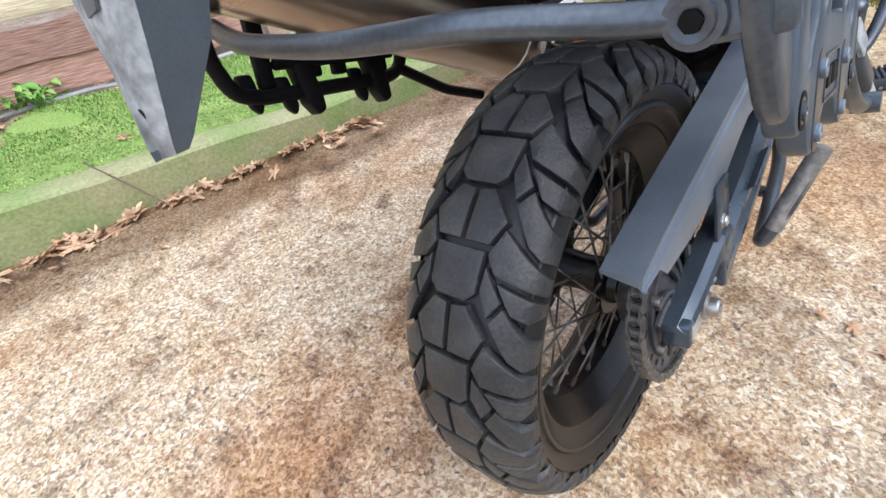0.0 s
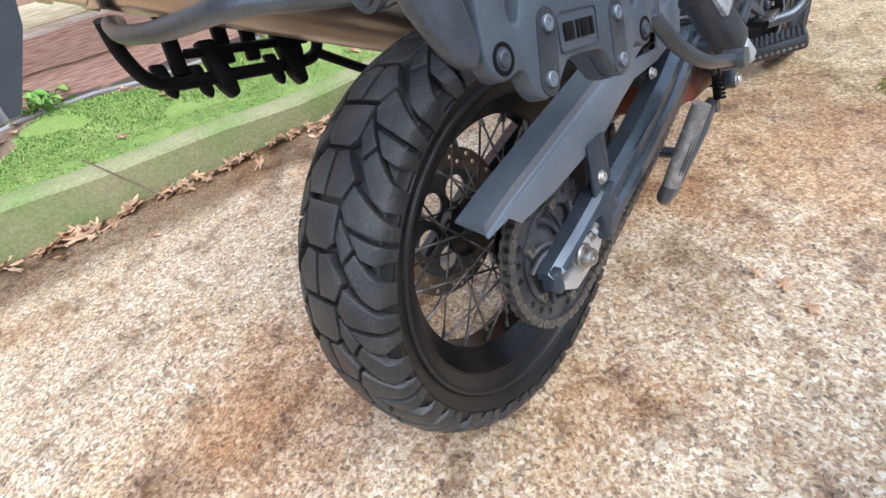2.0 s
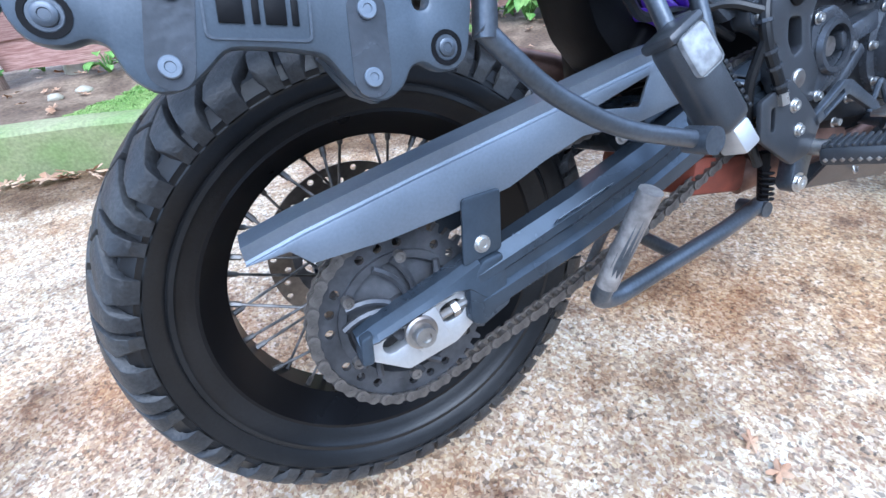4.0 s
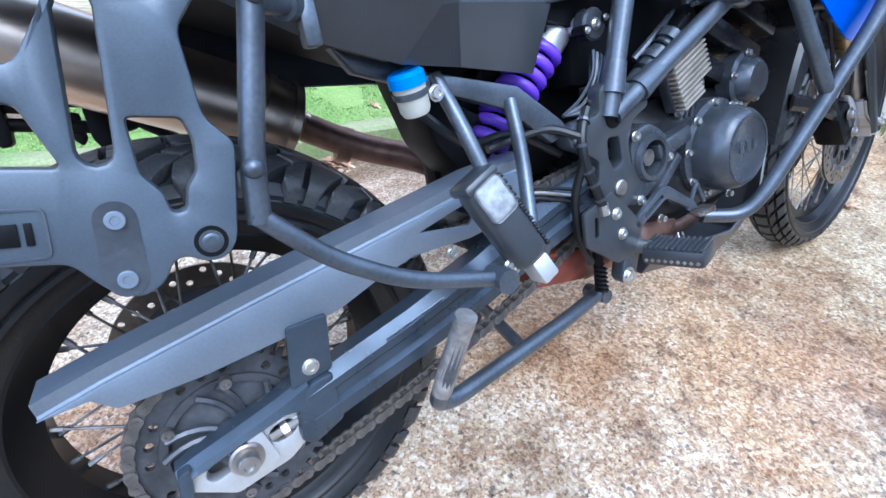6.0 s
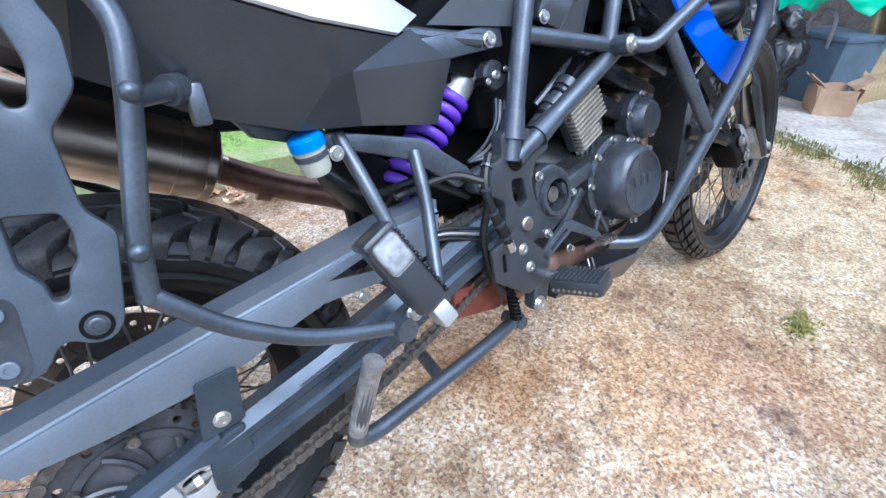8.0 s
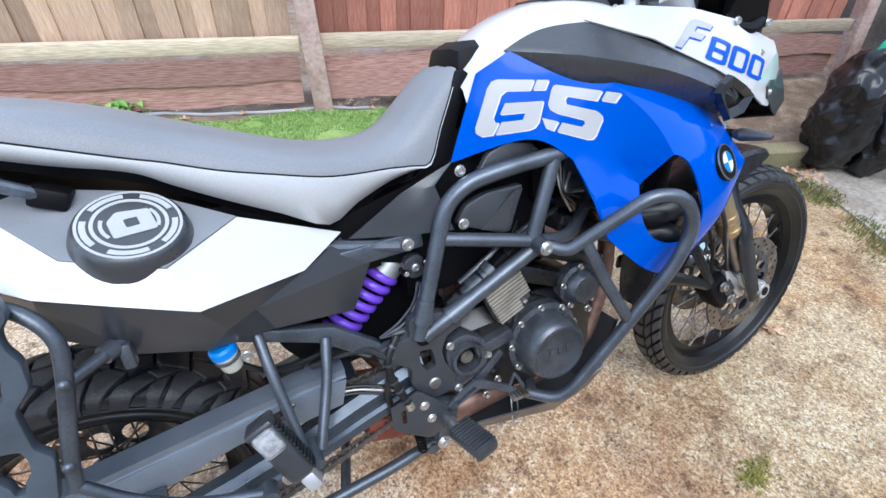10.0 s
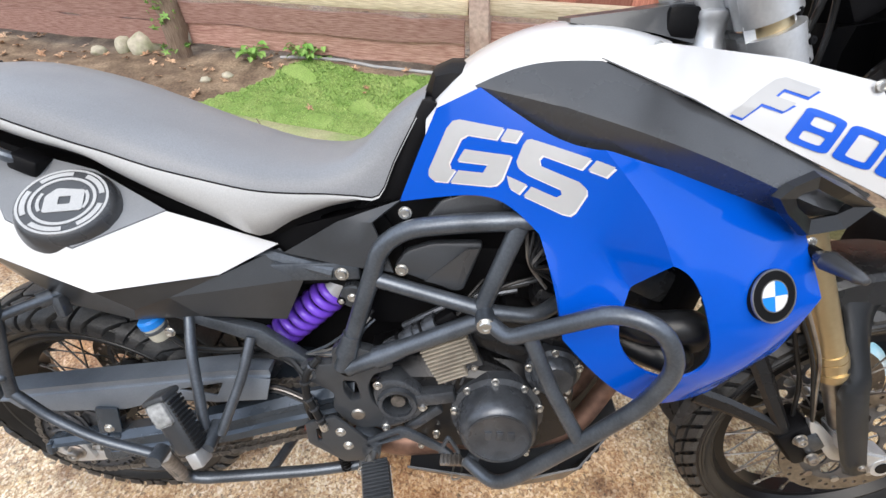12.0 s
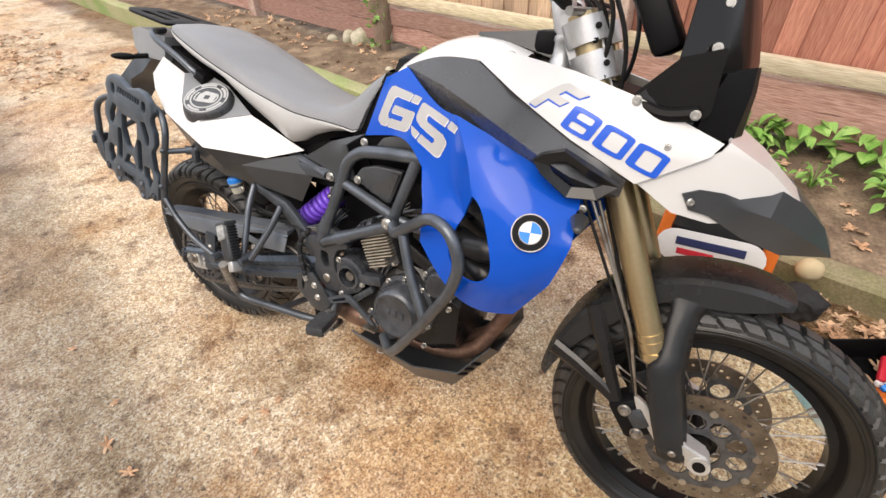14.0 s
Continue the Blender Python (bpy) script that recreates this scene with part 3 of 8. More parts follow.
for _ in range(160):
    xx = rng.uniform(-5.8, -3.4)
    m = Matrix.Translation((xx, rng.uniform(0.9, 1.5) + (xx + 4) * -0.3, 0.012)) @ pose(0, 0, 0, rng.uniform(-25, 25), rng.uniform(-25, 25), rng.uniform(0, 360))
    leaf_shape(bm, m, rng.uniform(0.02, 0.05), 5, rng)
for _ in range(420):
    xx, s = rng.uniform(-3.5, 3.2), rng.uniform(0.05, 0.95)
    here = bed_point(xx, s)
    if turf_at(here.x, here.y) and rng.random() < 0.93:
        continue
    m = Matrix.Translation(bed_point(xx, s) + Vector((0, 0, 0.012))) @ pose(0, 0, 0, rng.uniform(-25, 25), rng.uniform(-25, 25), rng.uniform(0, 360))
    leaf_shape(bm, m, rng.uniform(0.015, 0.04), 5, rng)
tagged(part("leaf_litter", bm, M_DEAD), "dry brown fallen leaves drifted against the kerb", "leaves", kind="stuff")

for i, (xx, yy, sz) in enumerate(((0.437, -0.343, 0.024), (0.445, -0.29, 0.018), (0.514, -0.457, 0.016), (0.081, -0.669, 0.030), (0.224, -0.689, 0.026), (0.394, -0.40, 0.022), (-0.234, 1.284, 0.022), (-0.498, 0.569, 0.016), (-0.416, -0.503, 0.02), (-0.045, -0.565, 0.018), (2.0, -0.05, 0.05))):
    bm = bmesh.new()
    leaf_shape(bm, pose(0, 0, 0.008, 6, -5, 50 * i), sz, 5, rng)
    ob = part("fallen_leaf", bm, M_DEAD)
    ob.matrix_world = pose(xx, yy, 0)
    tagged(ob, "curled brown leaf lying on the concrete", "leaf", group="fallen leaves on the driveway")

# small tuft of moss growing in the concrete
bm = bmesh.new()
for _ in range(420):
    a, r = rng.uniform(0, 6.28), rng.random() ** 0.8 * 0.060 * (0.7 + 0.5 * math.sin(3 * len(bm.verts)))
    an = rng.uniform(0, 6.28)
    blade(bm, Vector((r * math.cos(a) * 1.3, r * math.sin(a) * 0.7, 0)), Vector((math.cos(an), math.sin(an), 0)) * rng.uniform(0.004, 0.02), rng.uniform(0.003, 0.013), 0.0022)
tuft = part("moss_tuft", bm, leaves("moss_tuft_green", (0.22, 0.21, 0.04), (0.38, 0.33, 0.08)))
tuft.matrix_world = pose(1.45, -0.40, 0)
tagged(tuft, "small yellow-green moss tuft growing from the concrete", "moss", kind="stuff")


# ---- fence ----
FANG = math.degrees(math.atan(FENCE_SLOPE))
POSTS = (-6.55, -4.7, -2.85, -1.0, 0.85, 2.70, 4.55)


def fence_panel(x0, x1, red, rng):
    y0 = fence_y(x0)
    length = math.hypot(x1 - x0, fence_y(x1) - y0) - 0.12
    root = empty("garden_fence", pose(x0, y0, 0, 0, 0, FANG))
    tagged(root, "weathered timber fence panel with pale vertical boards and reddish bottom boards", "fence", group="fence panels")
    x = 0.06
    k = 0
    while x < length:
        w = rng.uniform(0.085, 0.115)
        bm = box((w, 0.014, 1.25), (0, 0, 0.625), 0.002)
        p = part("pale", bm, M_PALE_RED if red else M_PALE, root)
        p.matrix_local = pose(x + w / 2, 0.035 + 0.012 * (k % 2), 0.60 + rng.uniform(-0.006, 0.006), 0, rng.uniform(-0.5, 0.5), rng.uniform(-3, 3))
        x += w * 0.93
        k += 1
    for z, h, m, dy in ((0.585, 0.075, M_RAIL, -0.012), (1.55, 0.075, M_RAIL, -0.012)):
        p = part("rail", box((length + 0.04, 0.045, h), (0, 0, 0), 0.006), m, root)
        p.matrix_local = pose(0.06 + length / 2, dy, z, 3, 0.3, 0)
    for z, h in ((0.455, 0.125), (0.335, 0.14)):
        bm = box((length, 0.024, h), (0, 0, 0), 0)
        bmesh.ops.subdivide_edges(bm, edges=[e for e in bm.edges if abs(e.verts[0].co.x - e.verts[1].co.x) > 0.1], cuts=40)
        for v in bm.verts:
            v.co.z += noise.noise((v.co.x * 3 + x0, v.co.z * 4, z * 9)) * 0.020 + noise.noise((v.co.x * 14 + x0, v.co.z * 9, z * 5)) * 0.006
        p = part("gravel_board", bm, M_BOARD, root)
        p.matrix_local = pose(0.06 + length / 2, rng.uniform(-0.016, 0.006), z, rng.uniform(-6, 4), rng.uniform(-0.9, 0.9), 0)
    return root


rng = random.Random(9)
for a, b in zip(POSTS, POSTS[1:]):
    fence_panel(a, b, a > 0.5, rng)
for xp in POSTS:
    if abs(xp + 1.0) < 0.1:
        continue
    bm = box((0.105, 0.10, 2.1), (0, 0, 0), 0.008)
    p = part("fence_post", bm, M_POST)
    p.matrix_world = pose(xp, fence_y(xp) - 0.01, 0.95, -3, -3.5, FANG)
    tagged(p, "pinkish weathered square fence post", "fence post", group="fence posts")

# old leaning trunk with ivy, in place of one post
bm = tube([(0, 0, -0.1), (0.02, 0, 0.3), (-0.05, 0.01, 0.8), (-0.12, 0, 1.5), (-0.15, 0, 2.2)], 0.07, 14, 0.2, radii=None)
for v in bm.verts:
    v.co += Vector((noise.noise(v.co * 9), noise.noise(v.co * 9 + Vector((5, 5, 5))), 0)) * 0.03
trunk = tagged(empty("ivy_trunk", pose(-1.02, fence_y(-1.02) - 0.06, 0.2)), "gnarled old trunk with ivy standing against the fence", "trunk")
part("trunk", bm, M_BARK, trunk)
bm = bmesh.new()
rng = random.Random(12)
for _ in range(90):
    z = rng.uniform(0.0, 1.3)
    a = rng.uniform(3.3, 6.2)
    m = Matrix.Translation((0.085 * math.cos(a) - 0.06 * z, 0.085 * math.sin(a), z)) @ pose(0, 0, 0, rng.uniform(30, 100), rng.uniform(-30, 30), rng.uniform(0, 360))
    leaf_shape(bm, m, rng.uniform(0.015, 0.032), 5, rng)
part("ivy", bm, M_PLANT, trunk, "green ivy leaves")


def plant(xx, s, size, count, rng, label="leafy green weed growing in the bed"):
    root = empty("weed", Matrix.Translation(bed_point(xx, s)))
    tagged(root, label, "plant", group="weeds in the bed")
    stems = bmesh.new()
    for k in range(count * 2):
        a = 2.4 * k + rng.uniform(-0.4, 0.4)
        h, out = size * rng.uniform(0.25, 1.0), size * rng.uniform(0.25, 0.85)
        tip = Vector((math.cos(a) * out, math.sin(a) * out, h))
        tube([(0, 0, -0.01), tip * 0.5 + Vector((0, 0, 0.2 * size)), tip], 0.0025, 5, 0, stems)
        bm = bmesh.new()
        n = 9
        rot = Matrix.Translation(tip) @ pose(0, 0, 0, 0, rng.uniform(5, 40), math.degrees(a)) @ pose(0, 0, 0, rng.uniform(-25, 25))
        ln, wd = size * rng.uniform(0.36, 0.6), size * rng.uniform(0.12, 0.19)
        top = [(t / n * ln - 0.1 * ln, wd * math.sin(math.pi * (t / n) ** 0.8), 0.12 * ln * math.sin(3 * t / n)) for t in range(n + 1)]
        mid = [bm.verts.new(rot @ Vector((x, 0, z - 0.02 * ln))) for x, w, z in top]
        up = [bm.verts.new(rot @ Vector((x, w, z + w * 0.3))) for x, w, z in top]
        dn = [bm.verts.new(rot @ Vector((x, -w, z + w * 0.3))) for x, w, z in top]
        for t in range(n):
            bm.faces.new((mid[t], mid[t + 1], up[t + 1], up[t]))
            bm.faces.new((mid[t], dn[t], dn[t + 1], mid[t + 1]))
        part("leaf", bm, M_PLANT, root)
    part("stem", stems, M_PLANT, root)


rng = random.Random(21)
for xx, s, size, count in ((1.62, 0.62, 0.17, 22), (1.85, 0.75, 0.20, 26), (2.15, 0.7, 0.19, 26), (1.72, 0.40, 0.13, 16), (2.4, 0.6, 0.17, 22), (2.0, 0.86, 0.18, 22), (1.50, 0.80, 0.14, 16), (2.25, 0.45, 0.14, 16), (-0.20, 0.66, 0.11, 14), (-0.08, 0.72, 0.10, 12), (-0.52, 0.62, 0.12, 13), (-0.14, 0.60, 0.08, 9),
                           (-0.85, 0.9, 0.07, 6), (0.55, 0.93, 0.07, 7), (0.95, 0.9, 0.07, 6), (-1.8, 0.85, 0.09, 8), (1.95, 0.45, 0.09, 8), (-4.8, 0.5, 0.12, 9), (-5.2, 0.7, 0.14, 9)):
    plant(xx, s, size, count, rng)


def rock(x, y, z, size, seed):
    bm = bmesh.new()
    bmesh.ops.create_icosphere(bm, subdivisions=3, radius=1)
    for v in bm.verts:
        v.co *= 1 + 0.22 * noise.noise(v.co * 1.4 + Vector((seed, 0, 0))) + 0.05 * noise.noise(v.co * 5)
        v.co.x *= size[0]
        v.co.y *= size[1]
        v.co.z *= size[2]
    ob = part("stone", bm, M_ROCK, None, sharp=2)
    ob.matrix_world = pose(x, y, z, 0, 0, seed * 40)
    return tagged(ob, "rounded pale stone half sunk in the bed", "stone", group="stones in the bed")


for k, (xx, s, size) in enumerate(((-1.30, 0.62, (0.10, 0.07, 0.085)), (-1.44, 0.60, (0.06, 0.05, 0.075)), (-1.62, 0.55, (0.05, 0.05, 0.035)), (-0.62, 0.40, (0.035, 0.03, 0.02)), (-0.72, 0.30, (0.03, 0.025, 0.02)), (-0.66, 0.80, (0.10, 0.06, 0.075)), (-1.10, 0.84, (0.09, 0.06, 0.08)))):
    p = bed_point(xx, s)
    rock(p.x, p.y, p.z + size[2] * 0.3, size, k + 1)

# grey pipe lying along the foot of the fence
bm = tube([bed_point(x, 0.66 + 0.012 * math.sin(4 * x)) + Vector((0, 0, 0.008)) for x in [-0.35 + 0.1 * k for k in range(16)]], 0.010, 8, 0)
tagged(part("hose", bm, mat("pale_hose", (0.42, 0.42, 0.42), 0.6, stain=0.3)), "pale grey hose along the foot of the fence", "hose")
# dry twig against the kerb
bm = tube([(-0.10, 1.50, 0.0), (-0.16, 1.55, 0.10), (-0.24, 1.60, 0.22)], 0.003, 6, 0.02)
tagged(part("twig", bm, M_BARK), "thin dry twig leaning on the kerb", "twig")


# ---- garage end of the yard ----
SLAB = [(2.70, -3.5), (2.70, -0.6), (3.15, 0.40), (3.25, 0.75), (9, -0.4), (9, -3.5)]
bm = bmesh.new()
bot = [bm.verts.new((x, y, -0.05)) for x, y in SLAB]
top = [bm.verts.new((x, y, 0.012)) for x, y in SLAB]
bm.faces.new(top)
for k in range(len(SLAB)):
    bm.faces.new((bot[k], bot[(k + 1) % len(SLAB)], top[(k + 1) % len(SLAB)], top[k]))
slab = tagged(part("garage_floor", bm, M_SLAB), "bare stained concrete slab in front of the garage", "floor", kind="structure")
rngs = random.Random(31)
for pts in (((3.0, -1.6), (3.5, -0.9), (4.2, -0.55), (5.4, -0.5)), ((3.2, 0.1), (3.7, -0.35), (4.2, -0.55)), ((4.2, -0.55), (4.6, -1.6), (4.5, -3.0))):
    bm = bmesh.new()
    prev = None
    for (ax_, ay_), (bx_, by_) in zip(pts, pts[1:]):
        for k in range(13):
            q = k / 12
            px_, py_ = ax_ + (bx_ - ax_) * q + rngs.uniform(-0.018, 0.018), ay_ + (by_ - ay_) * q + rngs.uniform(-0.018, 0.018)
            wd = rngs.uniform(0.003, 0.011)
            cur = (bm.verts.new((px_ - wd, py_ + wd, 0.0128)), bm.verts.new((px_ + wd, py_ - wd, 0.0128)))
            if prev:
                bm.faces.new((prev[0], prev[1], cur[1], cur[0]))
            prev = cur
    part("crack", bm, M_SOIL, slab)
# mossy weeds in the joint between driveway and slab
bm = bmesh.new()
SEAM = ((2.70, -3.0), (2.70, -0.6), (3.15, 0.40), (3.25, 0.75))
for k in range(5200):
    i = rngs.choice((0, 1, 1, 1, 2, 2))
    q = rngs.random()
    px_ = SEAM[i][0] + (SEAM[i + 1][0] - SEAM[i][0]) * q
    py_ = SEAM[i][1] + (SEAM[i + 1][1] - SEAM[i][1]) * q
    lump = 0.5 + noise.noise((px_ * 5, py_ * 5, 2))
    if lump < 0.28:
        continue
    px_ += rngs.gauss(-0.03, 0.055) * lump * 1.6
    py_ += rngs.gauss(0, 0.03)
    a, hgt = rngs.uniform(0, 6.28), rngs.uniform(0.006, 0.024) * (0.6 + lump)
    dx, dy = 0.004 * math.cos(a), 0.004 * math.sin(a)
    base_z = 0.0 if px_ < SEAM[i][0] + (SEAM[i + 1][0] - SEAM[i][0]) * q else 0.011
    vs = [bm.verts.new(p) for p in ((px_ - dx, py_ - dy, base_z), (px_ + dx, py_ + dy, base_z), (px_ + rngs.uniform(-0.012, 0.012), py_ + rngs.uniform(-0.012, 0.012), base_z + hgt))]
    bm.faces.new(vs)
tagged(part("joint_weeds", bm, leaves("joint_moss", (0.20, 0.20, 0.06), (0.34, 0.31, 0.13))), "dull mossy weeds in the joint beside the slab", "weeds", kind="stuff")


def crumple(bm, amount, scale, seed):
    for v in bm.verts:
        n = v.co * scale + Vector((seed, seed * 2, 0))
        v.co += Vector((noise.noise(n), noise.noise(n + Vector((7, 1, 3))), noise.noise(n + Vector((2, 9, 4))))) * amount


def sack(name, at, size, material, label, category, seed, amount=0.05, scale=7):
    bm = bmesh.new()
    bmesh.ops.create_icosphere(bm, subdivisions=5, radius=0.5)
    for v in bm.verts:
        v.co.z = max(v.co.z, -0.42)
    bmesh.ops.scale(bm, vec=size, verts=bm.verts[:])
    crumple(bm, amount, scale, seed)
    crumple(bm, amount * 0.35, scale * 3, seed + 3)
    ob = part(name, bm, material, None, sharp=1.2)
    zmin = min(v.co.z for v in ob.data.vertices)
    ob.matrix_world = pose(at[0], at[1], at[2] - zmin)
    return tagged(ob, label, category)


sack("bin_bag", (3.48, 0.74, 0.0), (0.32, 0.34, 0.70), M_BINBAG, "tall crumpled shiny black bin bag full of rubbish", "bag", 3, 0.05, 8)
sack("bin_bag", (3.62, 0.58, 0.0), (0.22, 0.24, 0.60), M_BINBAG, "crumpled shiny black bin bag leaning on another", "bag", 5, 0.05, 8)


def tub(x, y, z, w, d, h, turn):
    root = empty("storage_tub", pose(x, y, z, 0, 0, turn))
    tagged(root, "blue-grey plastic storage tub with a lipped rim", "tub")
    bm = loft([[(-w * 0.42, -d * 0.42, 0), (w * 0.42, -d * 0.42, 0), (w * 0.42, d * 0.42, 0), (-w * 0.42, d * 0.42, 0)],
               [(-w * 0.5, -d * 0.5, h), (w * 0.5, -d * 0.5, h), (w * 0.5, d * 0.5, h), (-w * 0.5, d * 0.5, h)]])
    part("body", bm, M_TUB, root)
    part("rim", box((w * 1.06, d * 1.06, 0.035), (0, 0, h), 0.008), M_TUB, root)
    part("rib", box((w * 0.9, d * 0.95, 0.012), (0, 0, h * 0.7), 0.004), M_TUB, root)
    return root


bin_ = tub(4.10, 0.44, 0.012, 0.38, 0.40, 0.40, -20)
part("rope_handle", tube([(-0.2, -0.10, 0.34), (-0.24, -0.12, 0.52), (-0.23, -0.04, 0.56), (-0.24, 0.04, 0.50), (-0.2, 0.06, 0.34)], 0.012, 8, 0.06), M_GREY, bin_, "limp grey rope handle")
bm = bmesh.new()
bmesh.ops.create_grid(bm, x_segments=70, y_segments=60, size=0.5)
for v in bm.verts:
    u, w = v.co.x, v.co.y
    drop = max(0.0, u + 0.1)
    v.co = Vector((-0.30 * u - 0.12 * drop + 0.05 * math.sin(9 * w + 3 * u), 0.86 * w, 0.92 - 0.55 * drop * (1.15 + 0.7 * w) - 0.10 * abs(w) + 0.03 * math.sin(14 * w)))
crumple(bm, 0.07, 4, 2)
crumple(bm, 0.016, 12, 5)
crumple(bm, 0.004, 34, 9)
bmesh.ops.solidify(bm, geom=bm.faces[:], thickness=0.003)
tarp = part("tarpaulin", bm, M_GREEN, None, sharp=0.9)
tarp.matrix_world = pose(4.10, 0.56, 0.00, 0, 0, -22)
tagged(tarp, "crumpled bright green tarpaulin thrown over boxes", "tarpaulin")
for k in range(8):
    ob = part("stored_plank", box((0.40, 0.14, 0.19), (0, 0, 0.095), 0.008), M_BRICK)
    ob.matrix_world = pose(4.75, 0.98, 0.012 + 0.195 * (k // 2), 0, 0, -22 + (k % 3)) @ Matrix.Translation((0, -0.08 if k % 2 else 0.08, 0))
    tagged(ob, "dark length of stored timber under the tarpaulin", "timber", group="stored timber")

def carton(x, y, turn, w, d, h, seed):
    root = tagged(empty("cardboard_box", pose(x, y, 0.012, 0, 0, turn)), "torn open brown cardboard box on the slab", "box", group="cardboard boxes")
    for k, (px_, py_, sx, sy, lean) in enumerate(((0, -d / 2, w, 0.006, 6), (0, d / 2, w, 0.006, -6), (-w / 2, 0, 0.006, d, 0), (w / 2, 0, 0.006, d, 0))):
        bm = box((sx, sy, h), (0, 0, h / 2))
        bmesh.ops.subdivide_edges(bm, edges=bm.edges[:], cuts=4, use_grid_fill=True)
        crumple(bm, 0.018, 9, seed + k)
        part("carton_side", bm, M_TAN, root).matrix_local = pose(px_, py_, 0, lean, 0, 0)
    for s in (-1, 1):
        bm = box((w * 0.9, d * 0.55, 0.006))
        bmesh.ops.subdivide_edges(bm, edges=bm.edges[:], cuts=4, use_grid_fill=True)
        crumple(bm, 0.02, 9, seed + 7 + s)
        part("flap", bm, M_TAN, root).matrix_local = pose(0, s * d * 0.62, h + 0.03, s * 42, 0, 0)


carton(3.78, 0.26, 35, 0.16, 0.20, 0.16, 3)
for k in range(9):
    h = 0.74 + 0.05 * (k % 3)
    ob = part("timber_strip", box((0.05, 0.030, h), (0, 0, h / 2), 0.002), M_STRIP)
    ob.matrix_world = pose(4.17 + 0.050 * k, 0.195 - 0.011 * k, 0.010, -11, -3, -12)
    tagged(ob, "pale timber strip leaning upright", "timber", group="leaning timber strips")
bm = bmesh.new()
bmesh.ops.create_grid(bm, x_segments=24, y_segments=24, size=0.5)
for v in bm.verts:
    v.co = Vector((0.46 * v.co.x, 0.008 * math.sin(16 * v.co.x), 0.42 * v.co.y))
crumple(bm, 0.010, 7, 4)
bmesh.ops.solidify(bm, geom=bm.faces[:], thickness=0.002)
rag = part("dust_sheet", bm, M_PAPER)
rag.matrix_world = pose(4.36, 0.190, 0.60, -11, 0, -13)
tagged(rag, "white dust sheet draped over the timber strips", "cloth")
for x, y, w, h, m, nm, lab in ((4.72, 0.13, 0.035, 1.3, M_STRIP, "wooden_pole", "brown wooden pole leaning upright"), (4.95, 0.10, 0.30, 1.7, M_DOOR, "door_panel", "grey painted door panel leaning upright"), (5.16, 0.04, 0.06, 1.8, M_DARK, "dark_plank", "dark upright plank leaning on the wall"), (5.30, 0.0, 0.16, 1.8, M_DOOR, "door_panel", "grey painted board leaning upright"), (5.42, -0.06, 0.05, 1.8, M_DARK, "dark_plank", "dark upright plank leaning on the wall")):
    ob = part(nm, box((w, 0.03, h), (0, 0, h / 2), 0.004), m)
    ob.matrix_world = pose(x, y, 0.010, -11, 0, -12)
    tagged(ob, lab, nm.split("_")[0] if "door" in nm else "plank")
bm = box((0.05, 0.22, 0.05), (0, 0, 0.025), 0.01)
ob = part("broom_head", bm, M_GREEN)
ob.matrix_world = pose(4.42, -0.02, 0.012, 0, 0, 75) @ Matrix.Diagonal((1.2, 1.6, 1.2, 1))
tagged(ob, "green broom head lying on the slab", "broom")
for k in range(3):
    bm = box((0.22, 0.16, 0.03), (0, 0, 0.015), 0.004)
    crumple(bm, 0.02, 8, k + 20)
    ob = part("cardboard_piece", bm, M_TAN)
    ob.matrix_world = pose(3.9 + 0.15 * k, -0.45 - 0.2 * k, 0.012 + 0.002 * k, 0, 0, 35 * k)
    tagged(ob, "flat brown cardboard piece on the slab", "cardboard", group="cardboard on the slab")
tagged(part("garage_wall", box((0.2, 9, 2.6), (0, 0, 1.3), 0.01), M_BRICK), "dim rendered garage wall", "wall", kind="structure").matrix_world = pose(6.2, -1.0, 0, 0, 0, -12)

# unseen wall added across the yard, pale to reflect light onto the machine
tagged(part("unseen_bounce_wall", box((22, 0.22, 3.2), (0, 0, 1.6), 0.01), M_BOUNCE_WALL), "plain pale unseen wall added to bounce light onto the motorcycle", "wall", kind="structure").matrix_world = pose(-1, -5.2, 0)


# ---- things beside the front wheel ----
def shopping_bag(m):
    root = empty("shopping_bag", m)
    tagged(root, "large black and orange shopping bag with a white printed patch", "bag")
    bm = bmesh.new()
    bmesh.ops.create_cube(bm, size=1)
    bmesh.ops.subdivide_edges(bm, edges=bm.edges[:], cuts=9, use_grid_fill=True)
    for v in bm.verts:
        z = v.co.z + 0.5
        v.co.x *= 0.42 * (1 - 0.1 * z)
        v.co.y *= 0.16 * (1 - 0.45 * z)
    crumple(bm, 0.022, 9, 6)
    for v in bm.verts:
        v.co.z = (v.co.z + 0.5) * 0.36
    part("body", bm, M_BLACKCLOTH, root)
    for sx in (-1, 1):
        bm = box((0.05, 0.19, 0.35), (0, 0, 0.175), 0.015)
        crumple(bm, 0.012, 12, 8 + sx)
        part("side_gusset", bm, M_ORANGE, root, "bright orange side panel").matrix_local = pose(sx * 0.195, 0, 0, 0, -3 * sx, 0)
    bm = bmesh.new()
    pts = slot_pts(-0.12, 0.0, 0.12, 0.0, 0.07, 8)
    plate(pts, -0.004, 0, (), 0.001, bm)
    patch = part("printed_patch", bm, M_PAPER, root, "white patch with navy and red bars")
    patch.matrix_local = pose(-0.01, -0.104, 0.20, -8, -4, 0)
    for x, z, w, h, mm in ((0, 0.022, 0.24, 0.034, M_NAVY), (-0.045, -0.022, 0.13, 0.026, M_REDPRINT), (0.085, -0.03, 0.08, 0.018, M_NAVY)):
        part("print_bar", box((w, 0.002, h), (x, -0.0055, z), 0.0005), mm, patch)
    return root


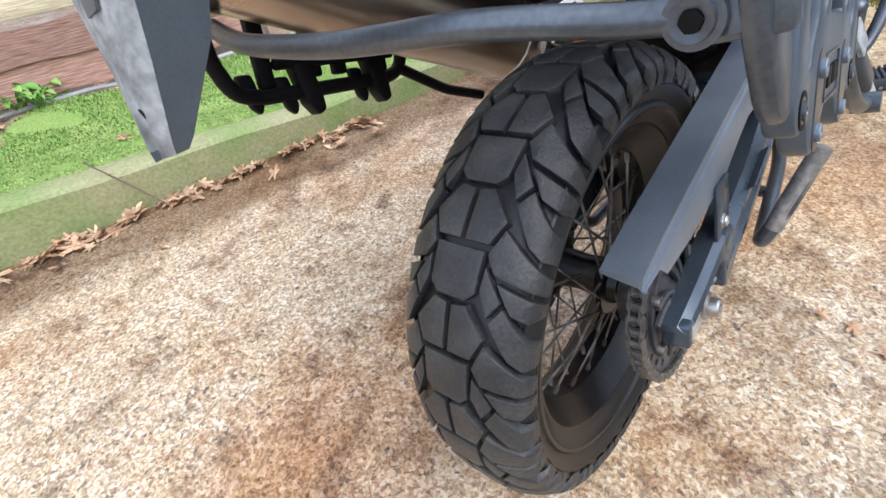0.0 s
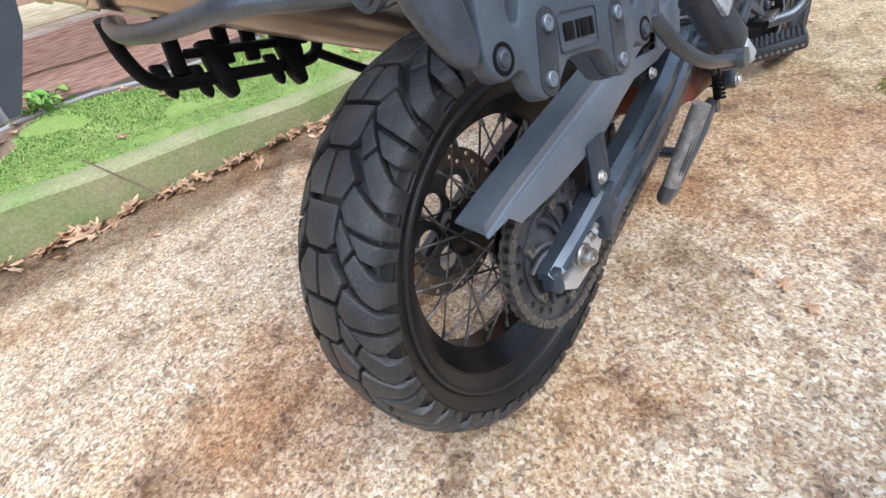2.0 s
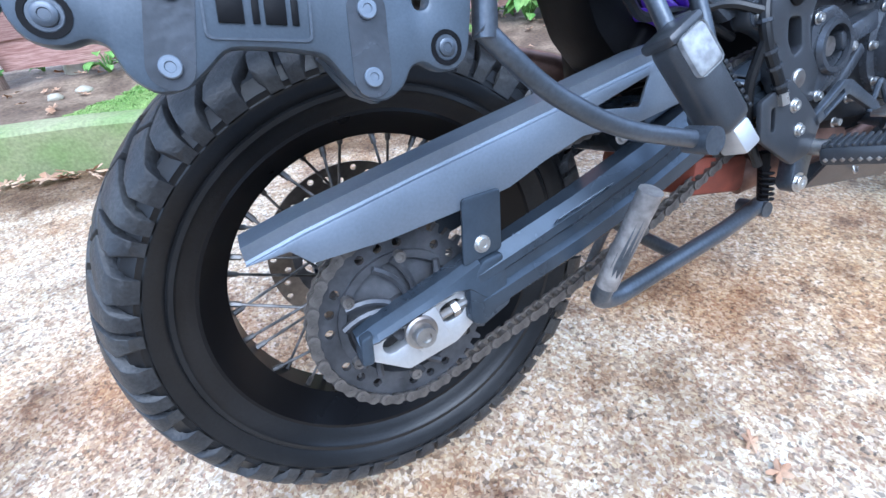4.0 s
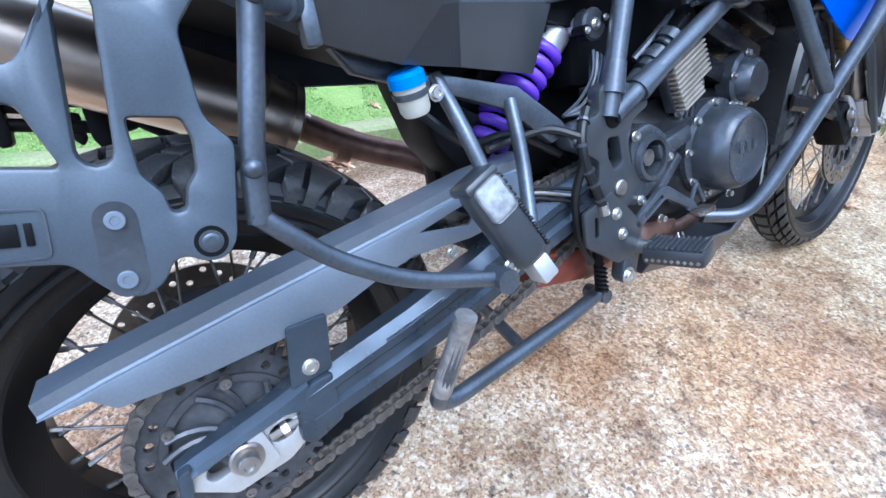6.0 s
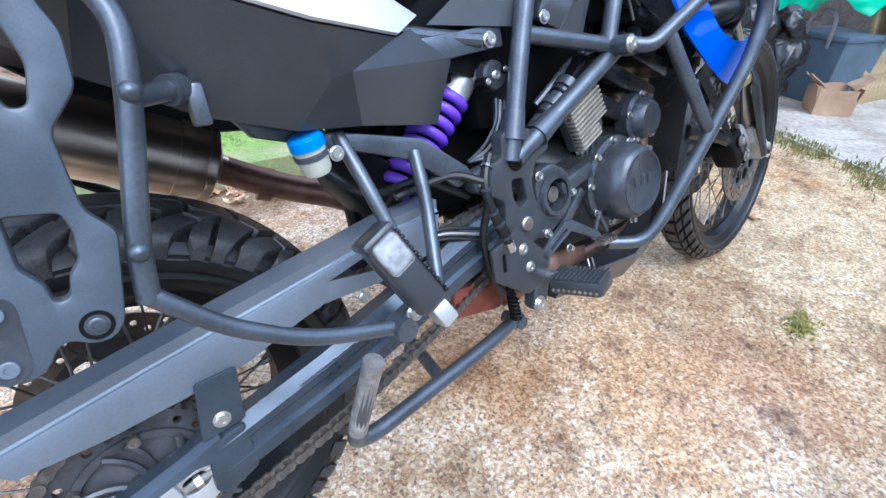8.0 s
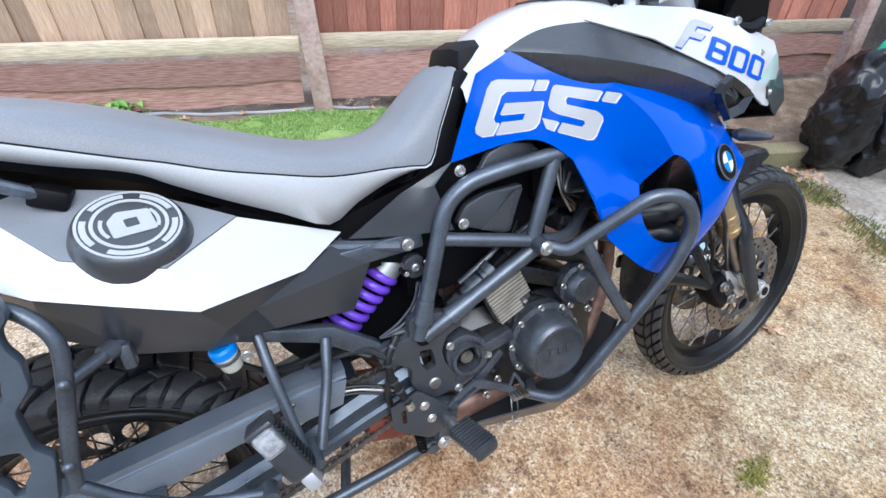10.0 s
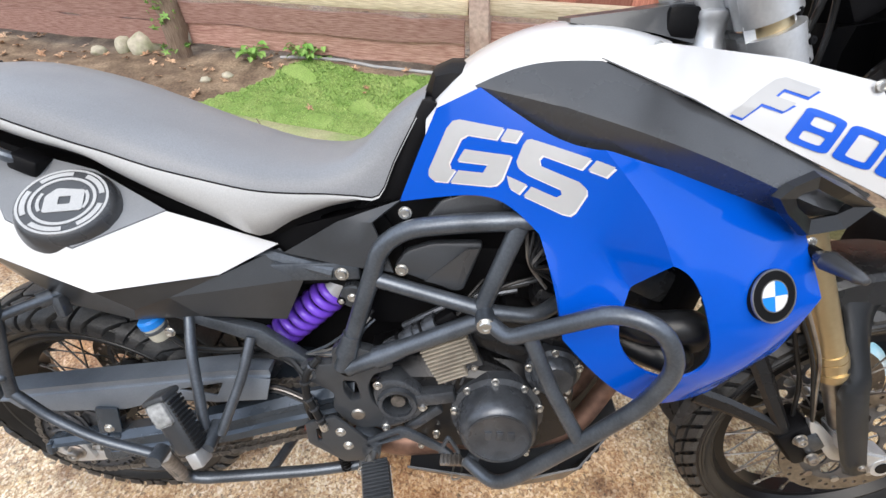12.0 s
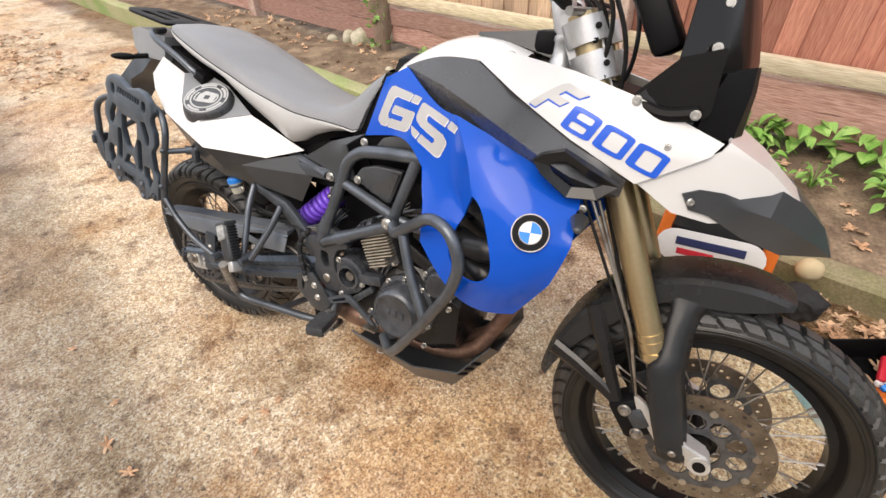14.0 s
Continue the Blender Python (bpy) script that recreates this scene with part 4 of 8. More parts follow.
shopping_bag(pose(1.60, 1.02, 0.0, 0, 0, -2))
sack("boot_bag", (1.93, 0.92, 0.0), (0.16, 0.13, 0.13), M_BLACKCLOTH, "small crumpled black fabric bag on the ground", "bag", 11, 0.03, 12)
sack("sanding_pad", (1.93, 1.02, 0.13), (0.09, 0.08, 0.09), mat("cream_foam", (0.55, 0.45, 0.28), 0.8, stain=0.2), "round cream foam pad resting on the kerb", "pad", 14, 0.004, 12)


def tool_tray(m):
    root = empty("tool_tray", m)
    tagged(root, "open black plastic tool tray full of oddments", "tool tray")
    w, d, h, t = 0.42, 0.24, 0.10, 0.008
    for x, y, sx, sy in ((0, -d / 2, w, t), (0, d / 2, w, t), (-w / 2, 0, t, d), (w / 2, 0, t, d)):
        part("tray_side", box((sx, sy, h), (x, y, h / 2), 0.002), M_DARK, root)
    part("tray_floor", box((w, d, t), (0, 0, t / 2), 0.002), M_DARK, root)
    lid = part("lid", box((w, 0.012, d), (0, d / 2 + 0.02, h + d / 2 - 0.02), 0.004, (12, 0, 0)), M_DARK, root)
    rng = random.Random(3)
    for k in range(16):
        mm = (M_ORANGE, M_PAPER, M_STEEL, M_REDPRINT, M_CYAN, M_TAN)[k % 6]
        bm = box((rng.uniform(0.05, 0.13), rng.uniform(0.015, 0.04), 0.018), (0, 0, 0), 0.004)
        part("oddment", bm, mm, root).matrix_local = pose(rng.uniform(-0.13, 0.13), rng.uniform(-0.07, 0.07), 0.03 + 0.004 * k, rng.uniform(-15, 15), rng.uniform(-15, 15), rng.uniform(0, 180))
    return root


tool_tray(pose(2.18, 0.60, 0, 0, 0, -62))
bm = plate(round_pts([(-0.16, 0), (0.16, 0), (0.10, 0.07), (-0.14, 0.075)], 0.02), -0.05, 0.05, (), 0.006)
ob = part("plastic_packet", bm, mat("pale_blue_packet", (0.30, 0.55, 0.66), 0.3, second=(0.75, 0.75, 0.72), stain_scale=9))
ob.matrix_world = pose(2.05, 0.47, 0, 0, 0, -58)
tagged(ob, "pale blue and white plastic packet on the ground", "packet")


# ---- the motorcycle ----
# Its own frame: x ahead from the rear axle, y to its left, z up from the ground; it leans to its left on the side stand.
BIKE = Matrix.Translation((0, -0.07, 0)) @ pose(0, 0, 0, -15.5, 0, 0)
bike = empty("motorcycle", BIKE)
tagged(bike, "blue and white adventure motorcycle leaning on its side stand", "motorcycle")


def crown(R, half, y, bow, power=2.2):
    if abs(y) > half:
        return R - bow - (abs(y) - half) * 4
    return R - bow * (abs(y) / half) ** power


def tyre_meshes(R, half, lip, lip_y, bow, rows, cols, depth, power):
    """The carcass and its raised tread blocks."""
    wall = R - bow - lip
    # bead, rim-protecting rib, flank with two raised rings, shoulder
    flank = [(-0.012, 0.0, lip_y - 0.004), (0.0, 0.0, lip_y + 0.006), (0.009, 0.0, lip_y + 0.010), (0.012, 0.0, lip_y + 0.0145), (0.017, 0.0, lip_y + 0.0150), (0.0195, 0.0, lip_y + 0.0120),
             (0.0, 0.42, half * 0.97), (0.0, 0.52, half * 1.005), (0.0015, 0.52, half * 1.005 + 0.0012), (0.0035, 0.52, half * 1.01 + 0.0012), (0.005, 0.52, half * 1.012), (0.0, 0.66, half * 1.025), (0.0015, 0.66, half * 1.025 + 0.0014), (0.0, 0.76, half * 1.0), (0.0, 0.88, half * 0.965), (-0.006, 1.0, half * 0.93)]
    prof = [(lip + d + share * wall, -y) for d, share, y in flank]
    n = 14
    prof += [(crown(R, half, half * (2 * k / n - 1), bow, power) - depth, half * (2 * k / n - 1) * 0.925) for k in range(n + 1)]
    prof += [(r, -y) for r, y in prof[:len(flank)][::-1]]
    body = revolve(prof, 112)
    blocks = bmesh.new()
    p = 2 * math.pi / rows
    for k in range(rows):
        for y0, y1, sk0, sk1, a0, a1, alt in cols:
            if alt is not None and k % 2 != alt:
                continue
            for side in (-1, 1):
                if y0 < 0 < y1 and side == 1:
                    continue
                off = p * (k + (0.5 if side == 1 else 0))
                top, low = [], []
                m = 3
                for j in range(m + 1):
                    y = y0 + (y1 - y0) * j / m
                    s = sk0 + (sk1 - sk0) * j / m
                    yy = min(y, half * 1.035) * side if not (y0 < 0 < y1) else y
                    r = crown(R, half, y, bow, power)
                    for a in (a0, a1):
                        ang = off + p * (a + s)
                        mid = p * ((a0 + a1) / 2 + s) + off
                        for lst, rr, pull in ((top, r, 0.0), (low, r - depth - 0.002, 0.05)):
                            aa = ang + (ang - mid) * pull
                            lst.append(blocks.verts.new((rr * math.cos(aa), yy, rr * math.sin(aa))))
                for j in range(m):
                    blocks.faces.new((top[2 * j], top[2 * j + 1], top[2 * j + 3], top[2 * j + 2]))
                    for e in (0, 1):
                        blocks.faces.new((top[2 * j + e], top[2 * j + 2 + e], low[2 * j + 2 + e], low[2 * j + e]))
                for j in (0, m):
                    blocks.faces.new((top[2 * j], top[2 * j + 1], low[2 * j + 1], low[2 * j]))
    return body, blocks


def tread_blocks(R, half, bow, depth, periods, start, shapes, power):
    """Raised tread blocks: outlines in (distance from the centre line, share of two pitches) wrapped round the crown, both sides alike."""
    arc = 2 * math.pi * R / periods / 2
    out = bmesh.new()
    one = bmesh.new()
    for pts in shapes:
        for side in ((1, -1) if all(v > 0 for v, _ in pts) else (1,)):
            own = plate([(u * arc, side * v) for v, u in pts], -depth - 0.004, 0.0, (), 0.0011)
            for cut in (-0.079, -0.075, -0.07, -0.06, -0.045, -0.03, -0.015, 0.0, 0.015, 0.03, 0.045, 0.06, 0.07, 0.075, 0.079):
                bmesh.ops.bisect_plane(own, geom=own.verts[:] + own.edges[:] + own.faces[:], plane_co=(0, 0, cut), plane_no=(0, 0, 1))
            for cut in (-0.02, 0.0, 0.02, 0.04, 0.06, 0.08, 0.1):
                bmesh.ops.bisect_plane(own, geom=own.verts[:] + own.edges[:] + own.faces[:], plane_co=(cut, 0, 0), plane_no=(1, 0, 0))
            merge(one, own)
    one.verts.index_update()
    one.verts.ensure_lookup_table()
    flat = [(v.co.x, v.co.y, v.co.z) for v in one.verts]
    me = bpy.data.meshes.new("tread")
    verts, faces = [], []
    tris = [[v.index for v in f.verts] for f in one.faces]
    for k in range(periods):
        a0 = radians(start) + 2 * math.pi * k / periods
        base = len(verts)
        for x, h, y in flat:
            r = crown(R, half, y, bow, power) + h
            a = a0 + x / R
            # the shoulder blocks stand proud to the side as well
            proud = min(1.0, max(0.0, (abs(y) - 0.068) / 0.012)) * (h + depth) * 0.3
            verts.append((r * math.cos(a), -y - math.copysign(proud, y), r * math.sin(a)))
        faces += [[base + i for i in f] for f in tris]
    one.free()
    me.from_pydata(verts, [], faces)
    out.from_mesh(me)
    bpy.data.meshes.remove(me)
    return out


def wheel(name, m, R, half, lip, lip_y, bow, rows, cols, depth, hub, spokes, label, blocks=None, power=2.2):
    rim_prof = [(lip, -lip_y), (lip + 0.002, -lip_y + 0.005), (lip - 0.014, -lip_y + 0.008), (lip - 0.02, -lip_y + 0.022), (lip - 0.034, -0.018), (lip - 0.034, 0.018),
                (lip - 0.02, lip_y - 0.022), (lip - 0.014, lip_y - 0.008), (lip + 0.002, lip_y - 0.005), (lip, lip_y), (lip - 0.012, lip_y - 0.001), (lip - 0.024, lip_y - 0.018), (lip - 0.042, 0.02), (lip - 0.042, -0.02), (lip - 0.024, -lip_y + 0.018), (lip - 0.012, -lip_y + 0.001)]
    w = part(name, revolve(rim_prof, 96, closed=True), M_RIM, bike, label)
    w.matrix_local = m
    body, plain = tyre_meshes(R, half, lip, lip_y, bow, rows, cols, depth, power)
    if blocks is None:
        blocks = plain
    part("tyre", body, M_RUBBER, w, "black dual-purpose rubber tyre")
    part("tread", blocks, M_TREAD, w, "chunky worn tread blocks")
    hr, hw = hub
    part("hub", revolve([(0.012, -hw - 0.012), (hr * 0.62, -hw - 0.012), (hr * 0.7, -hw), (hr, -hw), (hr, -hw + 0.008), (hr * 0.62, -hw + 0.02), (hr * 0.55, 0), (hr * 0.62, hw - 0.02), (hr, hw - 0.008), (hr, hw), (hr * 0.7, hw), (0.012, hw + 0.012)], 40), M_RIM, w, "black cast wheel hub")
    r1 = lip - 0.036
    proto = None
    for k in range(spokes):
        a = 2 * math.pi * k / spokes
        side = -1 if k % 2 else 1
        lead = (1 if (k // 2) % 2 else -1) * 0.78
        p0 = Vector((hr * 0.92 * math.cos(a + lead), side * hw * 0.96, hr * 0.92 * math.sin(a + lead)))
        p1 = Vector((r1 * math.cos(a), side * 0.010, r1 * math.sin(a)))
        bm = rod(p0, p1, 0.0019, 6)
        d = (p1 - p0).normalized()
        rod(p1 - d * 0.020, p1 + d * 0.004, 0.0036, 6, 0.0042, bm)
        # the rear spokes get a darker metal than the front ones
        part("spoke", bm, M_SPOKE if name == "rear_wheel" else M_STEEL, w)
    return w


def disc_mesh(r, inner, holes, y, t=0.0045):
    hole = []
    for k in range(holes):
        a = 2 * math.pi * k / holes
        rr = inner + (r - inner) * (0.28, 0.52, 0.76)[k % 3]
        hole.append(ring_pts(rr * math.cos(a), rr * math.sin(a), 0.0048, 7))
    return plate(ring_pts(0, 0, r, 72), y - t / 2, y + t / 2, [ring_pts(0, 0, inner, 48)] + hole)


AXIS = Matrix.Translation((-0.005, 0, 0.318))
# the wheel stands more upright than the swingarm side of the machine
RW = BIKE.inverted() @ pose(0.002, 0.0417, 0.3155, -7.5, 0, 0)
DRIVE = RW.inverted() @ AXIS
mm = 0.001
REAR_TREAD = [[(-29, 0.06), (29, 0.06), (28, 0.78), (18, 0.94), (-18, 0.94), (-28, 0.78)], [(3.0, 1.07), (20, 1.02), (43, 1.52), (31, 1.94), (3.0, 1.94)], [(33, 0.10), (44, -0.36), (66, -0.02), (77, 0.16), (81.5, 0.28), (81.5, 0.58), (43, 0.39)], [(47.5, 0.52), (81.5, 0.72), (81.5, 1.00), (77, 1.10), (64, 1.0)],
              [(34, 0.30), (54, 0.83), (43, 1.13), (32, 0.70)], [(57, 0.91), (64, 1.10), (77, 1.42), (81.5, 1.49), (81.5, 1.99), (77, 2.0), (66, 1.82), (46, 1.20)]]
REAR_TREAD = [[(v * mm, u) for v, u in pts] for pts in REAR_TREAD]
rear_wheel = wheel("rear_wheel", RW, 0.322, 0.078, 0.231, 0.056, 0.024, 4, [], 0.010, (0.05, 0.05), 40, "black wire-spoked rear wheel", tread_blocks(0.322, 0.078, 0.024, 0.010, 17, 116.7, REAR_TREAD, 3.2), 3.2)
part("brake_disc", disc_mesh(0.132, 0.098, 36, 0.085), M_DISC, rear_wheel, "drilled rear brake disc")
bm = plate(ring_pts(0, 0, 0.098, 40), 0.083, 0.087, [ring_pts(0.062 * math.cos(radians(60 * k)), 0.062 * math.sin(radians(60 * k)), 0.024, 12) for k in range(6)] + [ring_pts(0, 0, 0.03, 20)])
part("disc_carrier", bm, M_SPROCKET, rear_wheel)
teeth = []
for k in range(42):
    for f, r in ((0.0, 0.101), (0.22, 0.101), (0.38, 0.111), (0.62, 0.111), (0.78, 0.101)):
        a = 2 * math.pi * (k + f) / 42
        teeth.append((r * math.cos(a), r * math.sin(a)))
holes = [ring_pts(0.088 * math.cos(radians(15 * k + 8)), 0.088 * math.sin(radians(15 * k + 8)), 0.0055, 9) for k in range(24) if k % 4]
part("sprocket", plate(teeth, -0.105, -0.0975, [ring_pts(0, 0, 0.068, 36)] + holes), M_SPROCKET, rear_wheel, "oily black rear sprocket").matrix_local = DRIVE
bm = revolve([(0.012, -0.124), (0.026, -0.124), (0.030, -0.108), (0.066, -0.100), (0.070, -0.110), (0.079, -0.110), (0.079, -0.095), (0.05, -0.085), (0.045, -0.05)], 48)
carrier_hub = part("sprocket_carrier", bm, M_SPROCKET, rear_wheel, "ribbed cush drive carrier")
carrier_hub.matrix_local = DRIVE
for k in range(6):
    a = radians(60 * k + 12)
    for d in (-0.16, 0.16):
        pts = [((0.030 + 0.044 * j / 5) * math.cos(a + d + 0.5 * j / 5), -0.114, (0.030 + 0.044 * j / 5) * math.sin(a + d + 0.5 * j / 5)) for j in range(6)]
        part("carrier_rib", tube(pts, 0.0042, 6, 0), M_SPROCKET, carrier_hub)
for k in range(6):
    a = radians(60 * k + 84)
    part("sprocket_nut", hexbolt(0.0070, 0.010, None, (0.074 * math.cos(a), -0.108, 0.074 * math.sin(a)), False), M_CHAIN, rear_wheel).matrix_local = DRIVE

# chain
C1, C2, RA, RB = (-0.005, 0.318), (0.66, 0.465), 0.1065, 0.042
chain = part("chain", rod((0.645, -0.10, 0.465), (0.645, -0.101, 0.465), 0.002), M_CHAIN, bike, "oily drive chain")
base = math.atan2(C2[1] - C1[1], C2[0] - C1[0])
dist = math.hypot(C2[0] - C1[0], C2[1] - C1[1])
off = math.acos((RA - RB) / dist)
t1, t2 = base + off, base - off
line = []
for k in range(61):
    a = t1 + (2 * math.pi - 2 * off) * k / 60
    line.append(Vector((C1[0] + RA * math.cos(a), 0, C1[1] + RA * math.sin(a))))
sag = []
q0, q1 = line[-1], Vector((C2[0] + RB * math.cos(t2), 0, C2[1] + RB * math.sin(t2)))
for k in range(1, 40):
    s = k / 40
    sag.append(q0.lerp(q1, s) + Vector((0, 0, -0.022 * math.sin(math.pi * s))))
line += sag
for k in range(25):
    a = t2 + 2 * off * k / 24
    line.append(Vector((C2[0] + RB * math.cos(a), 0, C2[1] + RB * math.sin(a))))
line.append(line[0].copy())
pitch, spots, run = 0.01588, [], 0.0
for a, b in zip(line, line[1:]):
    seg = (b - a).length
    while run <= seg:
        spots.append(a.lerp(b, run / seg) if seg else a)
        run += pitch
    run -= seg
links = []
for wide in (0, 1):
    y = 0.0085 if wide else 0.0062
    bm = bmesh.new()
    for sgn in (-1, 1):
        out = [(-0.0079 + 0.0068 * math.cos(radians(90 + 22.5 * k)), 0.0068 * math.sin(radians(90 + 22.5 * k))) for k in range(9)] + [(0, -0.005)] + [(0.0079 + 0.0068 * math.cos(radians(-90 + 22.5 * k)), 0.0068 * math.sin(radians(-90 + 22.5 * k))) for k in range(9)] + [(0, 0.005)]
        plate(out, sgn * y - 0.001, sgn * y + 0.001, (), 0, bm)
    for sx in (-1, 1):
        rod((sx * 0.0079, -0.0105 if wide else -0.005, 0), (sx * 0.0079, 0.0105 if wide else 0.005, 0), 0.0027 if wide else 0.005, 8, None, bm)
    links.append(part("chain_link", bm, M_CHAIN, chain))
for k in range(len(spots) - 1):
    a, b = spots[k], spots[k + 1]
    m = Matrix.Translation(((a.x + b.x) / 2, -0.1012, (a.z + b.z) / 2)) @ pose(0, 0, 0, 0, -math.degrees(math.atan2(b.z - a.z, b.x - a.x)), 0)
    if k < 2:
        links[k % 2].matrix_local = m
    else:
        again(links[k % 2], m, chain)

# swingarm
def arm(sgn):
    S = []
    for x, zl, zh, yo, yi in ((0.075, 0.298, 0.366, 0.152, 0.116), (0.10, 0.303, 0.372, 0.153, 0.115), (0.22, 0.328, 0.400, 0.153, 0.112), (0.34, 0.356, 0.432, 0.149, 0.108), (0.46, 0.388, 0.470, 0.140, 0.10), (0.60, 0.420, 0.505, 0.130, 0.09)):
        h = zh - zl
        S.append([(x, sgn * -y, zl + h * k) for y, k in ((yi, 0.0), (yo - 0.010, 0.0), (yo - 0.002, 0.10), (yo, 0.34), (yo - 0.007, 0.41), (yo - 0.007, 0.58), (yo - 0.001, 0.66), (yo - 0.001, 0.80), (yo - 0.014, 1.0), (yi, 1.0))])
    return loft(S)


swing = part("swingarm", arm(1), M_SWING, bike, "dark painted aluminium swingarm", sharp=0.3)
part("swingarm_left", arm(-1), M_SWING, swing)
part("swingarm_bridge", box((0.10, 0.2, 0.07), (0.43, 0, 0.435), 0.015), M_SWING, swing)
endp = round_pts([(-0.064, 0.297), (-0.056, 0.326), (0.0, 0.340), (0.066, 0.346), (0.066, 0.292), (0.04, 0.276), (-0.023, 0.267)], 0.005)
for sgn in (-1, 1):
    part("axle_plate", plate(endp, sgn * 0.118, sgn * 0.136, [slot_pts(-0.036, 0.305, -0.022, 0.309, 0.010), slot_pts(0.036, 0.316, 0.046, 0.318, 0.011)], 0.002), M_ALU, swing, "bare cast aluminium axle plate")
    finger = []
    for x, zl, zh, yo in ((-0.070, 0.318, 0.329, 0.146), (-0.050, 0.318, 0.337, 0.148), (0.0, 0.331, 0.350, 0.150), (0.045, 0.341, 0.362, 0.151), (0.062, 0.338, 0.368, 0.152), (0.080, 0.320, 0.374, 0.152)):
        finger.append([(x, sgn * 0.116, zl), (x, sgn * (yo - 0.004), zl), (x, sgn * yo, zl + 0.004), (x, sgn * (yo - 0.003), zh - 0.008), (x, sgn * (yo - 0.012), zh), (x, sgn * 0.116, zh)])
    part("arm_finger", loft(finger), M_SWING, swing, sharp=0.35)
    part("arm_end", plate(round_pts([(0.056, 0.300), (0.062, 0.345), (0.084, 0.368), (0.11, 0.37), (0.11, 0.305), (0.070, 0.290)], 0.006), sgn * 0.114, sgn * 0.151, (), 0.004), M_SWING, swing)
part("finger_tail", plate(round_pts([(-0.074, 0.300), (-0.068, 0.330), (-0.054, 0.334), (-0.060, 0.298)], 0.004), -0.148, -0.120, (), 0.003), M_SWING, swing)
part("adjuster_block", plate(round_pts([(-0.020, 0.312), (-0.014, 0.337), (0.020, 0.336), (0.030, 0.292), (0.016, 0.284), (-0.008, 0.287)], 0.004), -0.146, -0.136, (), 0.002), M_ALU, swing, "bright aluminium chain adjuster block")
part("axle_washer", revolve([(0.0, -0.151), (0.0165, -0.151), (0.019, -0.149), (0.019, -0.145)], 28, at=(-0.003, 0, 0.313)), M_STEEL, swing)
part("adjuster_screw", rod((0.026, -0.136, 0.316), (0.062, -0.136, 0.322), 0.0055, 10), M_STEEL, swing)
part("adjuster_lock_nut", rod((0.040, -0.136, 0.3183), (0.048, -0.136, 0.3197), 0.0095, 6), M_STEEL, swing)
part("axle_nut", hexbolt(0.0125, 0.013, None, (-0.003, -0.150, 0.313), False), M_STEEL, swing)
part("axle", rod((-0.004, -0.16, 0.316), (-0.004, 0.15, 0.316), 0.0095, 16), M_STEEL, swing)
lab = part("warning_label", box((0.108, 0.0008, 0.022), (0, 0, 0), 0), M_SWING, swing, "small printed sticker outlined in pale grey")
lab.matrix_local = pose(0.225, -0.1525, 0.3925, 52, -13.5, 0) @ Matrix.Scale(0.82, 4)
for sx in (-0.052, 0.052):
    part("print_bar", box((0.0007, 0.0004, 0.021), (sx, -0.0006, 0)), M_GUARD, lab)
for sz in (-0.0105, 0.0105):
    part("print_bar", box((0.104, 0.0004, 0.0007), (0, -0.0006, sz)), M_GUARD, lab)
for k in range(3):
    part("print_bar", box((0.05, 0.0004, 0.0013), (0.015, -0.0006, 0.005 - 0.005 * k)), M_GUARD, lab)
part("print_ring", plate(ring_pts(-0.034, 0, 0.008, 20), -0.0008, -0.0004, [ring_pts(-0.034, 0, 0.0065, 20)]), M_GUARD, lab)

# chain guard
low = [(-0.146, 0.441), (-0.105, 0.442), (-0.088, 0.424), (-0.012, 0.422), (0.079, 0.428), (0.138, 0.435), (0.189, 0.452), (0.245, 0.466), (0.33, 0.462), (0.43, 0.474), (0.445, 0.525), (0.400, 0.530), (0.356, 0.524), (0.199, 0.499), (0.037, 0.474), (-0.09, 0.453), (-0.14, 0.443)]
guard = part("chain_guard", plate(low, -0.1465, -0.1425, [round_pts([(0.257, 0.492), (0.351, 0.514), (0.333, 0.480)], 0.004)], 0.0008), M_GUARD, bike, "long grey aluminium chain guard")
top = [(-0.145, 0.441), (-0.09, 0.453), (0.037, 0.474), (0.199, 0.499), (0.356, 0.524), (0.445, 0.53)]
sec = []
for x, z in top:
    ins = 0.064
    sec.append([(x, -0.1465, z), (x, -0.1435, z + 0.001), (x, -0.1425, z + 0.004), (x, -0.1455, z + 0.018), (x, -0.138 + ins * 0.6, z + 0.020), (x, -0.138 + ins * 0.6, z + 0.017), (x, -0.1395, z + 0.004), (x, -0.1425, z - 0.001)])
part("guard_flange", loft(sec), M_GUARD, guard, sharp=0.3)
part("guard_bracket", plate(round_pts([(0.075, 0.440), (0.122, 0.440), (0.112, 0.372), (0.062, 0.366)], 0.005), -0.152, -0.147, (), 0.001), M_SWING, guard)
bolt(guard, 0.089, -0.152, 0.385, 0.0075, 0.005, "bracket_bolt")
bolt(guard, 0.30, -0.147, 0.452, 0.007, 0.006, "bracket_bolt")
guard.matrix_local = Matrix.Translation((0, 0.007, 0))

# under-seat bodywork
bm = loft([[(-0.16, s * 0.06, 0.95) for s in (-1, 1)] + [(-0.16, s * 0.06, 1.02) for s in (1, -1)], [(0.0, s * 0.10, 0.82) for s in (-1, 1)] + [(0.0, s * 0.09, 0.985) for s in (1, -1)],
           [(0.30, s * 0.095, 0.70) for s in (-1, 1)] + [(0.30, s * 0.105, 0.88) for s in (1, -1)], [(0.56, s * 0.07, 0.70) for s in (-1, 1)] + [(0.56, s * 0.08, 0.86) for s in (1, -1)]])
part("tail_core", bm, M_DARK, bike)

